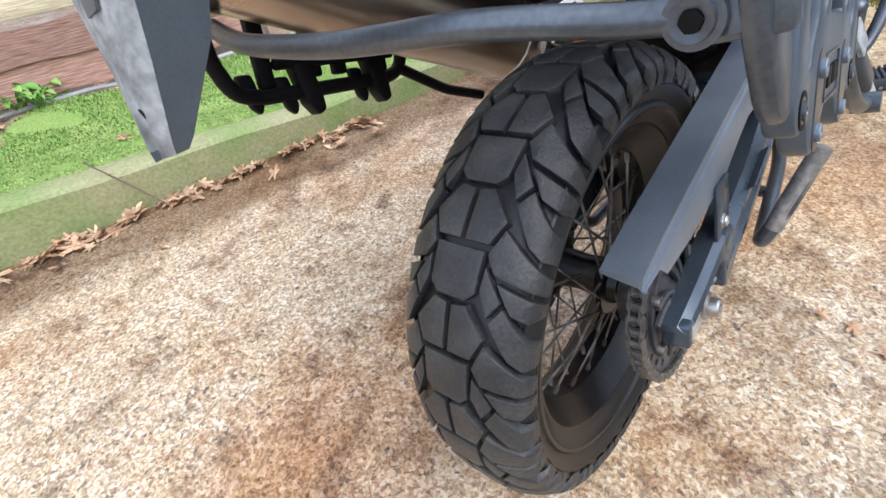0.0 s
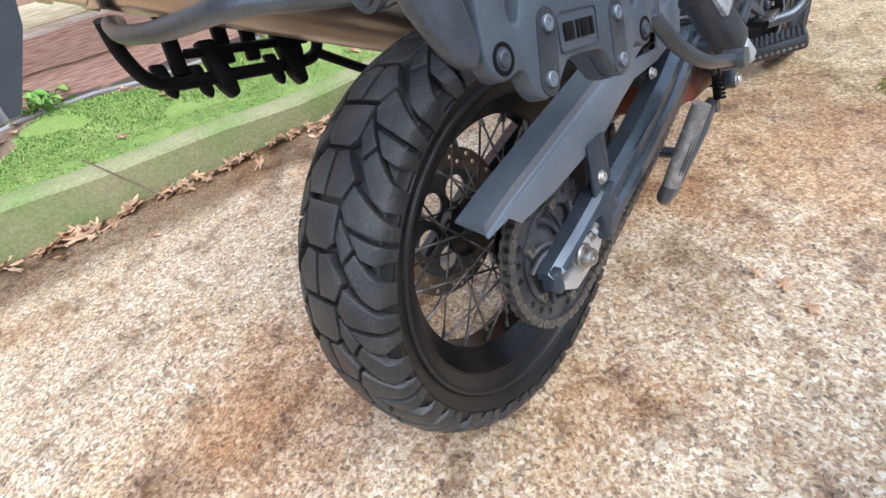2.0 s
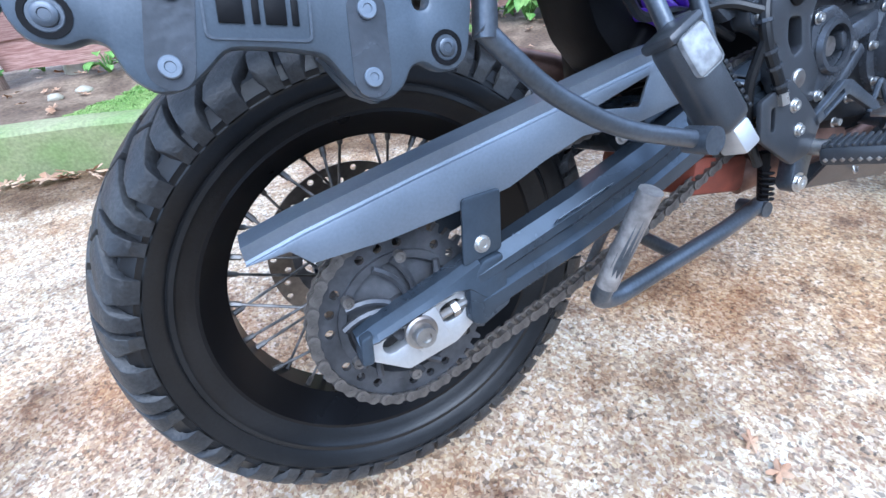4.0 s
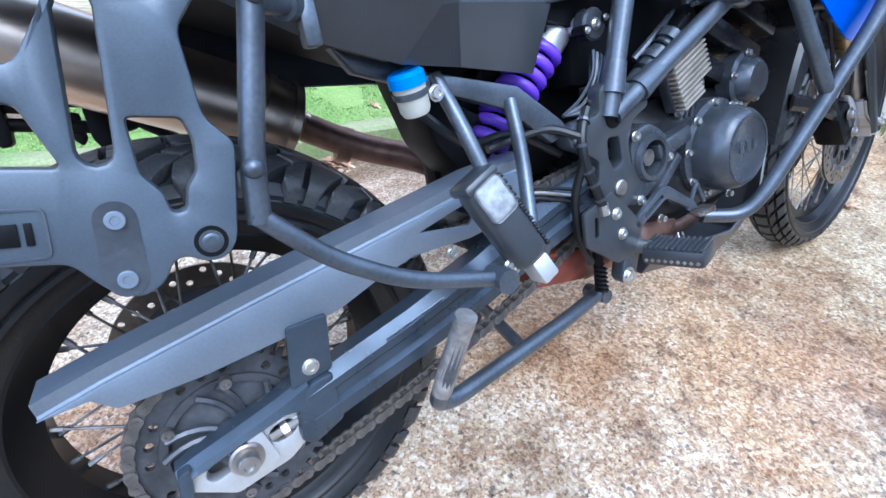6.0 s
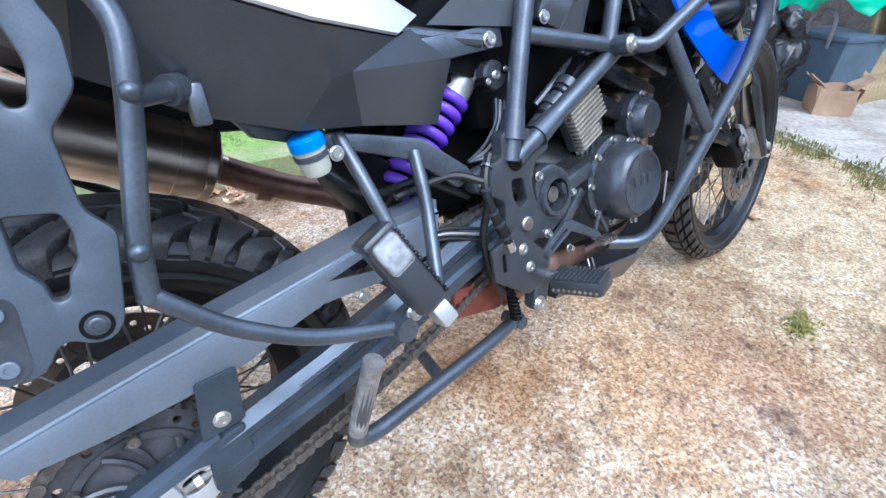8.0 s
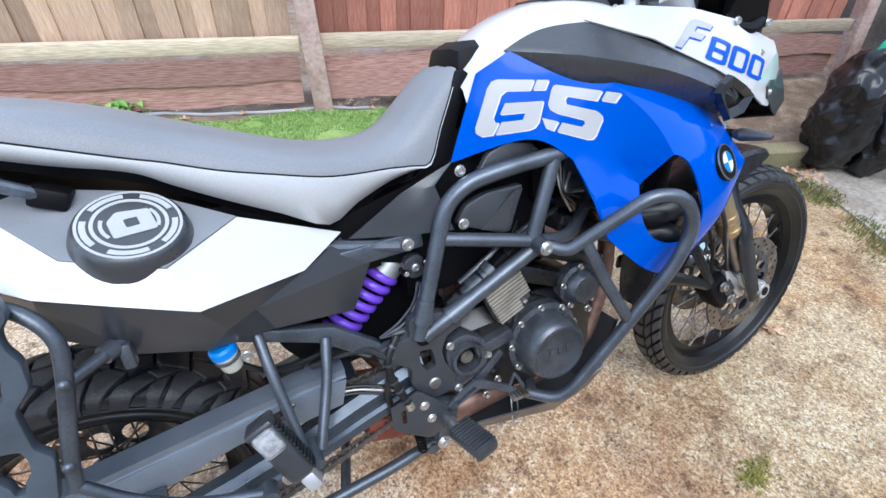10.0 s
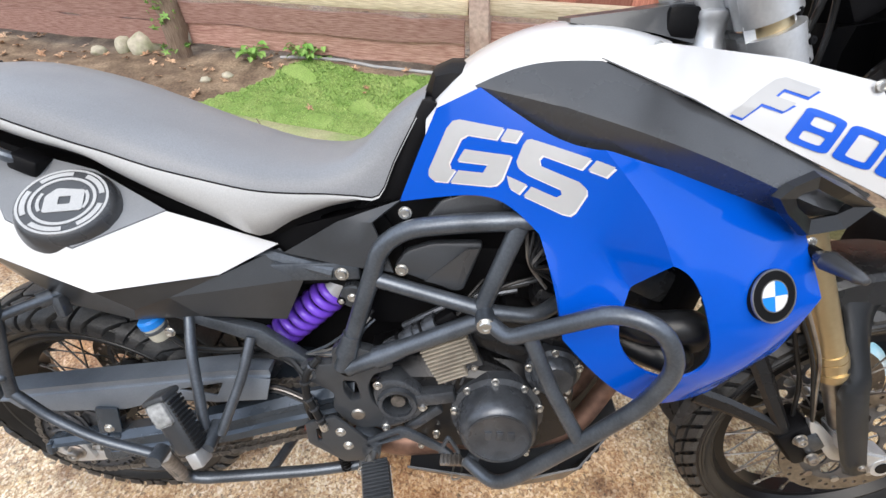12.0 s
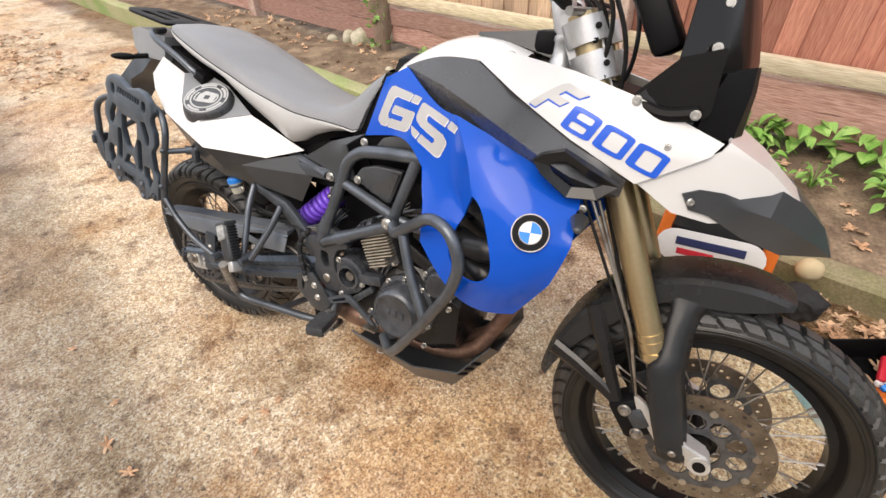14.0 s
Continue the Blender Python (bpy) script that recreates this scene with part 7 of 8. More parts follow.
# exhaust headers and skid plate
for k, y in enumerate((-0.035, 0.055)):
    part("exhaust_header", tube([(1.09, y, 0.72), (1.145, y, 0.66), (1.13, y - 0.01, 0.50), (1.06, y - 0.02, 0.345), (0.97, y - 0.02, 0.298), (0.80, -0.06 if k == 0 else 0.02, 0.292), (0.66, -0.03, 0.300)], 0.021, 16, 0.06), M_HEADER, bike, "rust brown exhaust header")
part("collector_box", tube([(0.80, -0.085, 0.335), (0.68, -0.10, 0.335), (0.60, -0.06, 0.31)], 0.034, 16, 0.03), M_HEADER, bike, "rust brown exhaust collector")
part("header_spring", tube([(0.80, -0.125, 0.318), (0.79, -0.145, 0.27), (0.81, -0.14, 0.27), (0.815, -0.125, 0.315)], 0.0022, 6, 0.01), M_STEEL, bike)
skid_v = [(0.70, -0.12, 0.268), (0.70, 0.12, 0.268), (0.92, -0.125, 0.232), (0.92, 0.125, 0.232), (1.03, -0.115, 0.250), (1.03, 0.115, 0.250), (1.135, -0.095, 0.40), (1.135, 0.095, 0.40), (0.70, -0.15, 0.31), (0.92, -0.16, 0.29), (1.05, -0.145, 0.32), (1.12, -0.12, 0.42), (0.70, 0.15, 0.31), (0.92, 0.16, 0.29), (1.05, 0.145, 0.32), (1.12, 0.12, 0.42)]
skid_f = [(0, 1, 3, 2), (2, 3, 5, 4), (4, 5, 7, 6), (0, 2, 9, 8), (2, 4, 10, 9), (4, 6, 11, 10), (1, 12, 13, 3), (3, 13, 14, 5), (5, 14, 15, 7)]
skid = part("skid_plate", sheet(skid_v, skid_f, 0.004, 0), M_PLASTIC, bike, "black slotted skid plate")
flank = [Vector(skid_v[k]) for k in (4, 6, 11, 10)]
up_dir = ((flank[1] + flank[2]) / 2 - (flank[0] + flank[3]) / 2).normalized()
out_dir = (flank[1] - flank[0]).cross(flank[3] - flank[0]).normalized()
if out_dir.y > 0:
    out_dir = -out_dir
side_dir = up_dir.cross(out_dir)
for k in range(3):
    c = sum(flank, Vector()) / 4 + up_dir * (0.026 * k - 0.045) + out_dir * 0.0012
    ob = part("skid_slot", box((0.034, 0.006, 0.010), (0, 0, 0), 0.002), M_DARK, skid)
    ob.matrix_local = Matrix.Translation(c) @ Matrix((side_dir, -out_dir, up_dir)).transposed().to_4x4()

# ---- crash bars ----
for s in (-1, 1):
    Y = lambda y: s * y
    bar = part("crash_bar", tube([(0.850, Y(0.196), 0.712), (0.876, Y(0.222), 0.702), (0.93, Y(0.252), 0.745), (1.005, Y(0.292), 0.803), (1.060, Y(0.312), 0.795), (1.092, Y(0.314), 0.735), (1.070, Y(0.300), 0.655), (1.000, Y(0.266), 0.534), (0.905, Y(0.225), 0.385), (0.870, Y(0.205), 0.345), (0.820, Y(0.16), 0.352)], 0.0128, 16, 0.045), M_FRAME, bike, "black tubular crash bar")
    part("crash_bar_strut", tube([(0.905, Y(0.235), 0.722), (0.945, Y(0.252), 0.63), (0.998, Y(0.264), 0.535)], 0.0122, 14, 0.03), M_FRAME, bar)
    part("bar_boss", rod((0.842, Y(0.16), 0.712), (0.842, Y(0.206), 0.712), 0.016, 16), M_FRAME, bar)
    bolt(bar, 0.842, Y(0.206), 0.712, 0.0105, 0.007, "bolt", None, (0, 0, 0 if s < 0 else 180))
    part("bar_cross", rod((0.83, Y(0.162), 0.352), (0.86, Y(0.10), 0.352), 0.0125, 12), M_FRAME, bar)

# side panels under the seat
sp_v = [(0.500, -0.105, 0.782), (0.600, -0.122, 0.770), (0.690, -0.128, 0.762), (0.660, -0.128, 0.850), (0.705, -0.112, 0.882), (0.600, -0.115, 0.845)]
sp_f = [(0, 1, 5), (1, 2, 3, 5), (3, 4, 5)]
for sgn in (False, True):
    part("side_cover", sheet(sp_v, sp_f, -0.004, 1, mirror=sgn), M_PLASTIC, bike, "black side cover below the seat")
    q = 1 if sgn else -1
    cover_in = part("airbox_cover", plate(round_pts([(0.690, 0.772), (0.712, 0.806), (0.756, 0.821), (0.838, 0.824), (0.806, 0.734), (0.790, 0.732)], 0.012, 4), q * 0.120, q * 0.140, (), 0.005), M_PLASTIC, bike, "black cover framed by the trellis")
    part("cover_facet", sheet([(0.742, q * 0.1408, 0.752), (0.794, q * 0.1408, 0.738), (0.802, q * 0.1408, 0.742), (0.830, q * 0.1460, 0.816), (0.812, q * 0.1480, 0.816)], [(0, 1, 2, 3, 4)], 0.003, 0), M_WING, cover_in)
    part("upper_cover", plate(round_pts([(0.738, 0.848), (0.768, 0.890), (0.811, 0.905), (0.862, 0.896), (0.890, 0.868), (0.840, 0.862)], 0.008, 3), q * 0.115, q * 0.132, (), 0.004), M_WING, bike, "grained black cover above the frame tube")
bolt(bike, 0.712, -0.128, 0.868, 0.008, 0.006, "panel_bolt")
bolt(bike, 0.705, -0.142, 0.773, 0.008, 0.006, "panel_bolt")
# near-black blocks added inside the frame to stand for its shaded gaps
part("seat_rail_gap_fill", plate([(0.44, 0.80), (0.66, 0.86), (0.70, 0.80), (0.70, 0.70), (0.60, 0.70), (0.46, 0.745)], -0.085, 0.085), M_DARK, bike)
part("airbox", box((0.40, 0.15, 0.18), (0.81, 0, 0.85), 0.03), M_DARK, bike)
part("battery_box", box((0.34, 0.15, 0.18), (0.77, 0.0, 0.70), 0.02), M_DARK, bike)
part("shock_gap_fill", box((0.24, 0.05, 0.28), (0.51, 0.06, 0.61), 0.02), M_DARK, bike)

# ---- tank shrouds and fairing ----
from mathutils.bvhtree import BVHTree


# the shroud: a ring round the air inlet, the tank side behind it and the badge panel ahead of it
HOLE = [(1.078, -0.262, 0.858), (1.106, -0.274, 0.846), (1.138, -0.284, 0.766), (1.150, -0.283, 0.716), (1.112, -0.276, 0.676), (1.050, -0.262, 0.690), (1.024, -0.247, 0.737), (1.046, -0.214, 0.797)]
RING = [(1.050, -0.240, 0.922), (1.150, -0.264, 0.885), (1.212, -0.292, 0.800), (1.222, -0.278, 0.705), (1.115, -0.245, 0.598), (1.040, -0.252, 0.628), (0.955, -0.236, 0.715), (0.985, -0.187, 0.868)]
REST = [(0.988, -0.190, 0.988), (1.060, -0.205, 0.968), (1.155, -0.205, 0.945), (1.262, -0.186, 0.905), (1.280, -0.256, 0.812), (1.254, -0.250, 0.722), (1.190, -0.228, 0.617), (0.915, -0.182, 0.862), (0.862, -0.162, 0.912), (0.800, -0.137, 0.906),
        (0.703, -0.108, 0.880), (0.733, -0.110, 0.955), (0.762, -0.112, 1.026), (0.824, -0.121, 1.056), (0.930, -0.166, 0.990), (0.845, -0.150, 0.985), (0.940, -0.216, 0.785)]
blue_v = HOLE + RING + REST
blue_f = [(8 + k, 8 + (k + 1) % 8, (k + 1) % 8, k) for k in range(8)]
blue_f += [(16, 17, 8), (16, 8, 15), (17, 18, 9, 8), (18, 19, 9), (9, 19, 20, 10), (10, 20, 21, 11), (11, 21, 22, 12), (26, 25, 31, 27), (27, 31, 29, 28), (25, 24, 30, 31), (31, 30, 29), (24, 23, 15, 16), (24, 16, 30), (23, 32, 14, 15)]
blue_crease = [((16, 8), 1.0), ((8, 0), 1.0), ((0, 1), 0.95), ((1, 2), 0.95), ((2, 3), 0.7), ((15, 7), 0.5)]
wing_v = [(0.815, -0.119, 1.058), (0.890, -0.112, 1.092), (0.985, -0.122, 1.092), (1.090, -0.180, 1.052), (1.225, -0.205, 0.990), (1.335, -0.203, 0.938), (0.930, -0.174, 1.042), (1.075, -0.242, 1.006), (1.195, -0.252, 0.955), (1.245, -0.247, 0.935),
          (0.930, -0.148, 0.976), (1.050, -0.190, 0.950), (1.165, -0.194, 0.920), (1.268, -0.190, 0.888), (1.330, -0.194, 0.904)]
wing_f = [(0, 1, 6), (1, 2, 6), (2, 3, 7, 6), (3, 4, 8, 7), (4, 9, 8), (0, 6, 10), (6, 7, 11, 10), (7, 8, 12, 11), (8, 9, 13, 12), (4, 5, 14, 9), (9, 14, 13)]
wing_crease = [((0, 6), 0.7), ((6, 7), 0.9), ((7, 8), 1.0), ((8, 9), 1.0), ((9, 4), 0.7), ((9, 14), 1.0), ((0, 1), 0.8), ((1, 2), 0.8), ((2, 3), 1.0), ((3, 4), 1.0), ((4, 5), 1.0), ((10, 11), 0.8), ((11, 12), 0.8), ((12, 13), 0.8), ((9, 13), 0.8), ((5, 14), 1.0), ((13, 14), 1.0)]
FLARE_OUT = [(1.176, -0.252, 0.952), (1.192, -0.248, 0.968), (1.228, -0.236, 0.980), (1.278, -0.232, 0.960), (1.330, -0.212, 0.932), (1.298, -0.220, 0.896), (1.243, -0.230, 0.890), (1.194, -0.248, 0.928)]
FLARE_IN = [(1.203, -0.240, 0.948), (1.212, -0.238, 0.956), (1.235, -0.230, 0.962), (1.272, -0.224, 0.948), (1.304, -0.210, 0.930), (1.286, -0.212, 0.912), (1.247, -0.220, 0.908), (1.212, -0.236, 0.932)]
upper_v = [(0.985, -0.118, 1.094), (1.060, -0.128, 1.113), (1.200, -0.160, 1.098), (1.315, -0.165, 1.072), (1.463, -0.155, 1.020), (1.450, -0.172, 1.000), (1.350, -0.200, 0.936), (1.225, -0.206, 0.990), (1.090, -0.181, 1.052), (1.22, -0.200, 1.045), (1.36, -0.198, 1.000)]
upper_f = [(0, 1, 8), (1, 2, 9, 8), (2, 3, 10, 9), (3, 4, 5, 10), (8, 9, 7), (9, 10, 6, 7), (10, 5, 6)]
for sgn in (False, True):
    shroud = part("tank_shroud", curved(blue_v, blue_f, -0.004, blue_crease, (14, 19, 20, 21, 22, 23, 26, 28, 29, 32), mirror=sgn), M_BLUE, bike, "gloss blue tank and radiator shroud", sharp=0.55)
    if not sgn:
        skin_blue = shroud
    part("tank_wing", curved(wing_v, wing_f, -0.004, wing_crease, (0, 2, 4, 5, 10, 13, 14), mirror=sgn), M_WING, bike, "grained black wing panel", sharp=0.35)
    panel = part("upper_fairing", sheet(upper_v, upper_f, -0.004, 2, mirror=sgn), M_WHITE, bike, "gloss white upper fairing panel", sharp=0.8)
    if not sgn:
        skin_white = panel
    s = 1 if sgn else -1
    flare = part("wing_flare", sheet(FLARE_OUT + FLARE_IN, [(k, (k + 1) % 8, 8 + (k + 1) % 8, 8 + k) for k in range(8)], 0.012, 0, mirror=sgn), M_GLOSSBLACK, bike, "black flared lip round the wing's duct", sharp=0.2)
    # no opening here: a dark sheet paints the shade inside the duct
    part("wing_duct", sheet([(x, y + 0.006, z) for x, y, z in FLARE_IN], [(0, 1, 2, 3, 4, 5, 6, 7)], 0.002, 0, mirror=sgn), M_DARK, flare, "dark sheet standing for the shaded duct in the wing's tip")
    part("radiator_hose", tube([(1.03, s * 0.19, 0.73), (1.08, s * 0.235, 0.735), (1.14, s * 0.24, 0.75), (1.16, s * 0.20, 0.70)], 0.026, 14, 0.03), M_RUBBER, bike)
    part("radiator_hose", tube([(1.05, s * 0.20, 0.69), (1.12, s * 0.24, 0.685), (1.15, s * 0.20, 0.66)], 0.024, 14, 0.03), M_RUBBER, bike)
    bolt(bike, 1.383, s * 0.189, 1.005, 0.0048, 0.004, "fairing_bolt", None, (0, 0, 0 if s < 0 else 180))
    st = part("front_indicator", rod((1.262, s * 0.185, 0.866), (1.280, s * 0.232, 0.861), 0.0085, 10), M_DARK, bike, "black front indicator")
    ribs = [(0.0, 0.0), (0.010, 0.0), (0.0155, 0.012)]
    for k in range(7):
        ribs += [(0.0170 - 0.0011 * k, 0.016 + 0.007 * k), (0.0156 - 0.0011 * k, 0.0205 + 0.007 * k)]
    bm = revolve(ribs + [(0.006, 0.070), (0.0, 0.073)], 20)
    bmesh.ops.scale(bm, vec=(1.0, s, 0.8), verts=bm.verts[:])
    bmesh.ops.recalc_face_normals(bm, faces=bm.faces[:])
    part("indicator_lens", bm, M_WING, st, "dark ribbed indicator body").matrix_local = pose(1.279, s * 0.230, 0.861, 0, 0, -s * 10)
    bolt(st, 1.276, s * 0.212, 0.872, 0.006, 0.004)
part("radiator", box((0.03, 0.34, 0.26), (1.165, 0, 0.77), 0.004, (0, 10, 0)), M_DARK, bike)


def decal(polys, quad, target, material, name, lift=0.0012, label="", holes=()):
    """A printed shape: outlines in a unit square, laid over the (x, z) quad (bottom left, bottom right, top right, top left) on a panel's skin."""
    tree = BVHTree.FromPolygons([v.co for v in target.data.vertices], [p.vertices for p in target.data.polygons])
    bm = bmesh.new()
    for i, poly in enumerate(polys):
        plate(poly, 0.0, 1.0, holes[i] if i < len(holes) else (), 0, bm)
    bmesh.ops.delete(bm, geom=[f for f in bm.faces if f.calc_center_median().y > 1e-4], context="FACES")
    for _ in range(4):
        far = [e for e in bm.edges if e.calc_length() > 0.09]
        if far:
            bmesh.ops.subdivide_edges(bm, edges=far, cuts=1)
            bmesh.ops.triangulate(bm, faces=bm.faces[:])
    a, b, c, d = [Vector((x, 0, z)) for x, z in quad]
    last = -0.2
    for v in bm.verts:
        u, w = v.co.x, v.co.z
        p = (a * (1 - u) + b * u) * (1 - w) + (d * (1 - u) + c * u) * w
        hit, nor, _, _ = tree.ray_cast(Vector((p.x, -0.6, p.z)), Vector((0, 1, 0)))
        if hit is None:
            v.co = Vector((p.x, last, p.z))
        else:
            if nor.y > 0:
                nor = -nor
            v.co, last = hit + nor * lift, hit.y
    return part(name, bm, material, bike, label)


def moved(polys, du, dv):
    return [[(u + du, w + dv) for u, w in p] for p in polys]


G_SHAPE = [[(0.25, 1), (0.85, 1), (0.78, 0.80), (0.40, 0.80), (0.32, 0.72), (0.24, 0.32), (0.28, 0.22), (0.34, 0.22), (0.27, 0), (0.11, 0), (0.02, 0.07), (0.0, 0.17), (0.10, 0.84), (0.16, 0.96)],
           [(0.40, 0.57), (1.0, 0.57), (0.93, 0.14), (0.87, 0.03), (0.79, 0), (0.31, 0), (0.38, 0.22), (0.69, 0.22), (0.73, 0.37), (0.34, 0.37)], [(0.90, 1), (1.10, 1), (1.03, 0.80), (0.83, 0.80)]]
S_SHAPE = [[(0.20, 1), (0.88, 1), (0.81, 0.80), (0.36, 0.80), (0.33, 0.72), (0.36, 0.62), (0.82, 0.60), (0.92, 0.54), (0.94, 0.46), (0.87, 0.12), (0.82, 0.03), (0.73, 0), (0.24, 0), (0.31, 0.22), (0.62, 0.22), (0.67, 0.30), (0.64, 0.38), (0.22, 0.40), (0.11, 0.45), (0.08, 0.54), (0.12, 0.86), (0.15, 0.96)],
           [(0.0, 0.22), (0.25, 0.22), (0.18, 0), (0.06, 0.02)], [(0.94, 1), (1.14, 1), (1.08, 0.82), (0.88, 0.82)]]
GQ = [(0.746, 0.921), (0.865, 0.925), (0.872, 1.005), (0.770, 1.016)]
SQ = [(0.862, 0.926), (0.972, 0.886), (0.985, 0.974), (0.872, 1.000)]
for shape, quad, nm in ((G_SHAPE, GQ, "letter_g"), (S_SHAPE, SQ, "letter_s")):
    edge = decal(moved(shape, 0.018, -0.022), quad, skin_blue, M_PAPER, nm + "_edge", 0.0008)
    decal(shape, quad, skin_blue, M_SILVER, nm, 0.0016, "silver letter on the blue panel")


def squircle(u0, w0, u1, w1, r, lean=0.0, n=4):
    pts = round_pts([(u0, w0), (u1, w0), (u1, w1), (u0, w1)], r, n)
    return [(u + lean * (w - 0.5), w) for u, w in pts]


N8 = [(1.200, 1.009), (1.379, 0.949), (1.395, 0.990), (1.221, 1.049)]
for k, holes8 in enumerate((((0.08, 0.58, 0.245, 0.84), (0.07, 0.16, 0.235, 0.42)), ((0.08, 0.17, 0.245, 0.83),), ((0.08, 0.17, 0.245, 0.83),))):
    u0 = 0.345 * k
    hs = [squircle(u0 + a, b, u0 + c, d, 0.05) for a, b, c, d in holes8]
    decal([squircle(u0, 0, u0 + 0.31, 1, 0.11)], N8, skin_white, M_BLUE_FLAT, "blue_digit", 0.0012, "blue digit on the white panel", [hs])
F_SHAPE = [[(0.36, 0.90), (0.46, 1.0), (1.0, 1.0), (0.93, 0.78), (0.55, 0.78), (0.51, 0.60), (0.86, 0.60), (0.79, 0.38), (0.40, 0.38), (0.30, 0.0), (0.02, 0.0)]]
FQ = [(1.132, 1.038), (1.186, 1.021), (1.240, 1.066), (1.160, 1.090)]
decal(moved(F_SHAPE, 0.03, -0.05), FQ, skin_white, M_BLUE_FLAT, "letter_edge", 0.0008)
decal(F_SHAPE, FQ, skin_white, M_SILVER, "silver_letter", 0.0016, "silver letter edged in blue")

# round badge on the shroud: plain shapes
badge = part("badge", revolve([(0, -0.004), (0.033, -0.004), (0.035, -0.002), (0.035, 0.006), (0, 0.006)], 40), M_DARK, bike, "round black, blue and white badge")
skin = BVHTree.FromPolygons([v.co for v in skin_blue.data.vertices], [p.vertices for p in skin_blue.data.polygons])
hit, nor, _, _ = skin.ray_cast(Vector((1.205, -0.6, 0.823)), Vector((0, 1, 0)))
if nor.y > 0:
    nor = -nor
badge.matrix_local = Matrix.Translation(hit) @ (-nor).to_track_quat("Y", "Z").to_matrix().to_4x4()
for k in range(4):
    bm = bmesh.new()
    out = [(0, 0)] + [(0.020 * math.cos(radians(90 * k + 9 * j)), 0.020 * math.sin(radians(90 * k + 9 * j))) for j in range(11)]
    plate(out, -0.0052, -0.003, (), 0, bm)
    part("badge_quarter", bm, M_PAPER if k % 2 else M_CYAN, badge)
part("badge_ring", plate(ring_pts(0, 0, 0.0215, 32), -0.0050, -0.003, [ring_pts(0, 0, 0.020, 32)]), M_STEEL, badge)
part("badge_rim", plate(ring_pts(0, 0, 0.0355, 32), -0.0045, -0.002, [ring_pts(0, 0, 0.0335, 32)]), M_STEEL, badge)

# white tank top
TANK = [(0.744, 0.082, 0.110, 1.022, 0.975), (0.782, 0.093, 0.116, 1.064, 1.005), (0.84, 0.095, 0.122, 1.102, 1.04), (0.90, 0.095, 0.118, 1.126, 1.07), (0.96, 0.100, 0.120, 1.136, 1.085), (1.03, 0.105, 0.126, 1.132, 1.095), (1.085, 0.105, 0.128, 1.118, 1.09)]
sec = []
for x, w, wb, zt, zb in TANK:
    sec.append([(x, -wb, zb), (x, -(w + wb) / 2, zb + (zt - zb) * 0.55), (x, -w * 0.85, zt - (zt - zb) * 0.16), (x, -w * 0.45, zt), (x, 0, zt + 0.003), (x, w * 0.45, zt), (x, w * 0.85, zt - (zt - zb) * 0.16), (x, (w + wb) / 2, zb + (zt - zb) * 0.55), (x, wb, zb)])
part("tank_cover", loft(densify(sec), None, False, False), M_WHITE, bike, "gloss white tank cover", sharp=1.2)
bolt(bike, 1.058, -0.118, 1.112, 0.005, 0.004, "tank_screw", None, (-60, 0, 0))
part("tank_console", loft([[(0.95, s * 0.055, 1.136) for s in (-1, 1)] + [(0.95, s * 0.05, 1.142) for s in (1, -1)], [(1.06, s * 0.07, 1.125) for s in (-1, 1)] + [(1.06, s * 0.06, 1.155) for s in (1, -1)], [(1.125, s * 0.07, 1.11) for s in (-1, 1)] + [(1.125, s * 0.06, 1.165) for s in (1, -1)]]), M_PLASTIC, bike, "black console behind the handlebar")
part("ignition_box", box((0.05, 0.10, 0.05), (1.105, -0.02, 1.135), 0.01), M_DARK, bike)
part("tank_core", box((0.36, 0.16, 0.16), (0.92, 0, 1.0), 0.04), M_DARK, bike)

# beak
beak_w = [(1.463, -0.160, 1.010), (1.352, -0.192, 0.936), (1.418, -0.182, 0.897), (1.480, -0.152, 0.885), (1.545, -0.124, 0.895), (1.612, -0.084, 0.930), (1.542, -0.118, 0.984), (1.463, 0.0, 1.045), (1.535, 0.0, 1.000), (1.606, 0.0, 0.942), (1.470, -0.148, 1.022)]
beak_wf = [(0, 1, 2, 3), (0, 3, 4, 6), (4, 5, 6), (10, 6, 8, 7), (6, 5, 9, 8), (0, 6, 10)]
OUT = Vector((0.441, -0.897, 0.0))
beak_b = [Vector(v) + OUT * 0.007 for v in ((1.423, -0.176, 0.934), (1.448, -0.164, 0.944), (1.485, -0.146, 0.942), (1.511, -0.133, 0.934), (1.556, -0.111, 0.947), (1.570, -0.104, 0.956), (1.608, -0.085, 0.936), (1.654, -0.060, 0.898), (1.684, -0.040, 0.848), (1.605, -0.087, 0.845), (1.534, -0.122, 0.867), (1.473, -0.152, 0.900), (1.440, -0.168, 0.907))]
beak_b += [Vector((1.490, -0.144, 0.925)) + OUT * 0.009, Vector((1.560, -0.112, 0.912)) + OUT * 0.018, Vector((1.645, -0.066, 0.872)) + OUT * 0.016]
beak_b += [Vector(v) for v in ((1.688, 0.0, 0.860), (1.650, 0.0, 0.906), (1.606, 0.0, 0.942), (1.59, 0.0, 0.832), (1.675, 0.0, 0.838))]
beak_bf = [(0, 1, 13, 12), (1, 2, 13), (2, 3, 13), (3, 4, 14, 13), (4, 5, 14), (5, 6, 14), (6, 7, 15, 14), (7, 8, 15), (8, 9, 15), (9, 14, 15), (9, 10, 14), (10, 11, 13, 14), (11, 12, 13), (6, 18, 17, 7), (7, 17, 16, 8), (8, 16, 20), (8, 20, 19, 9)]
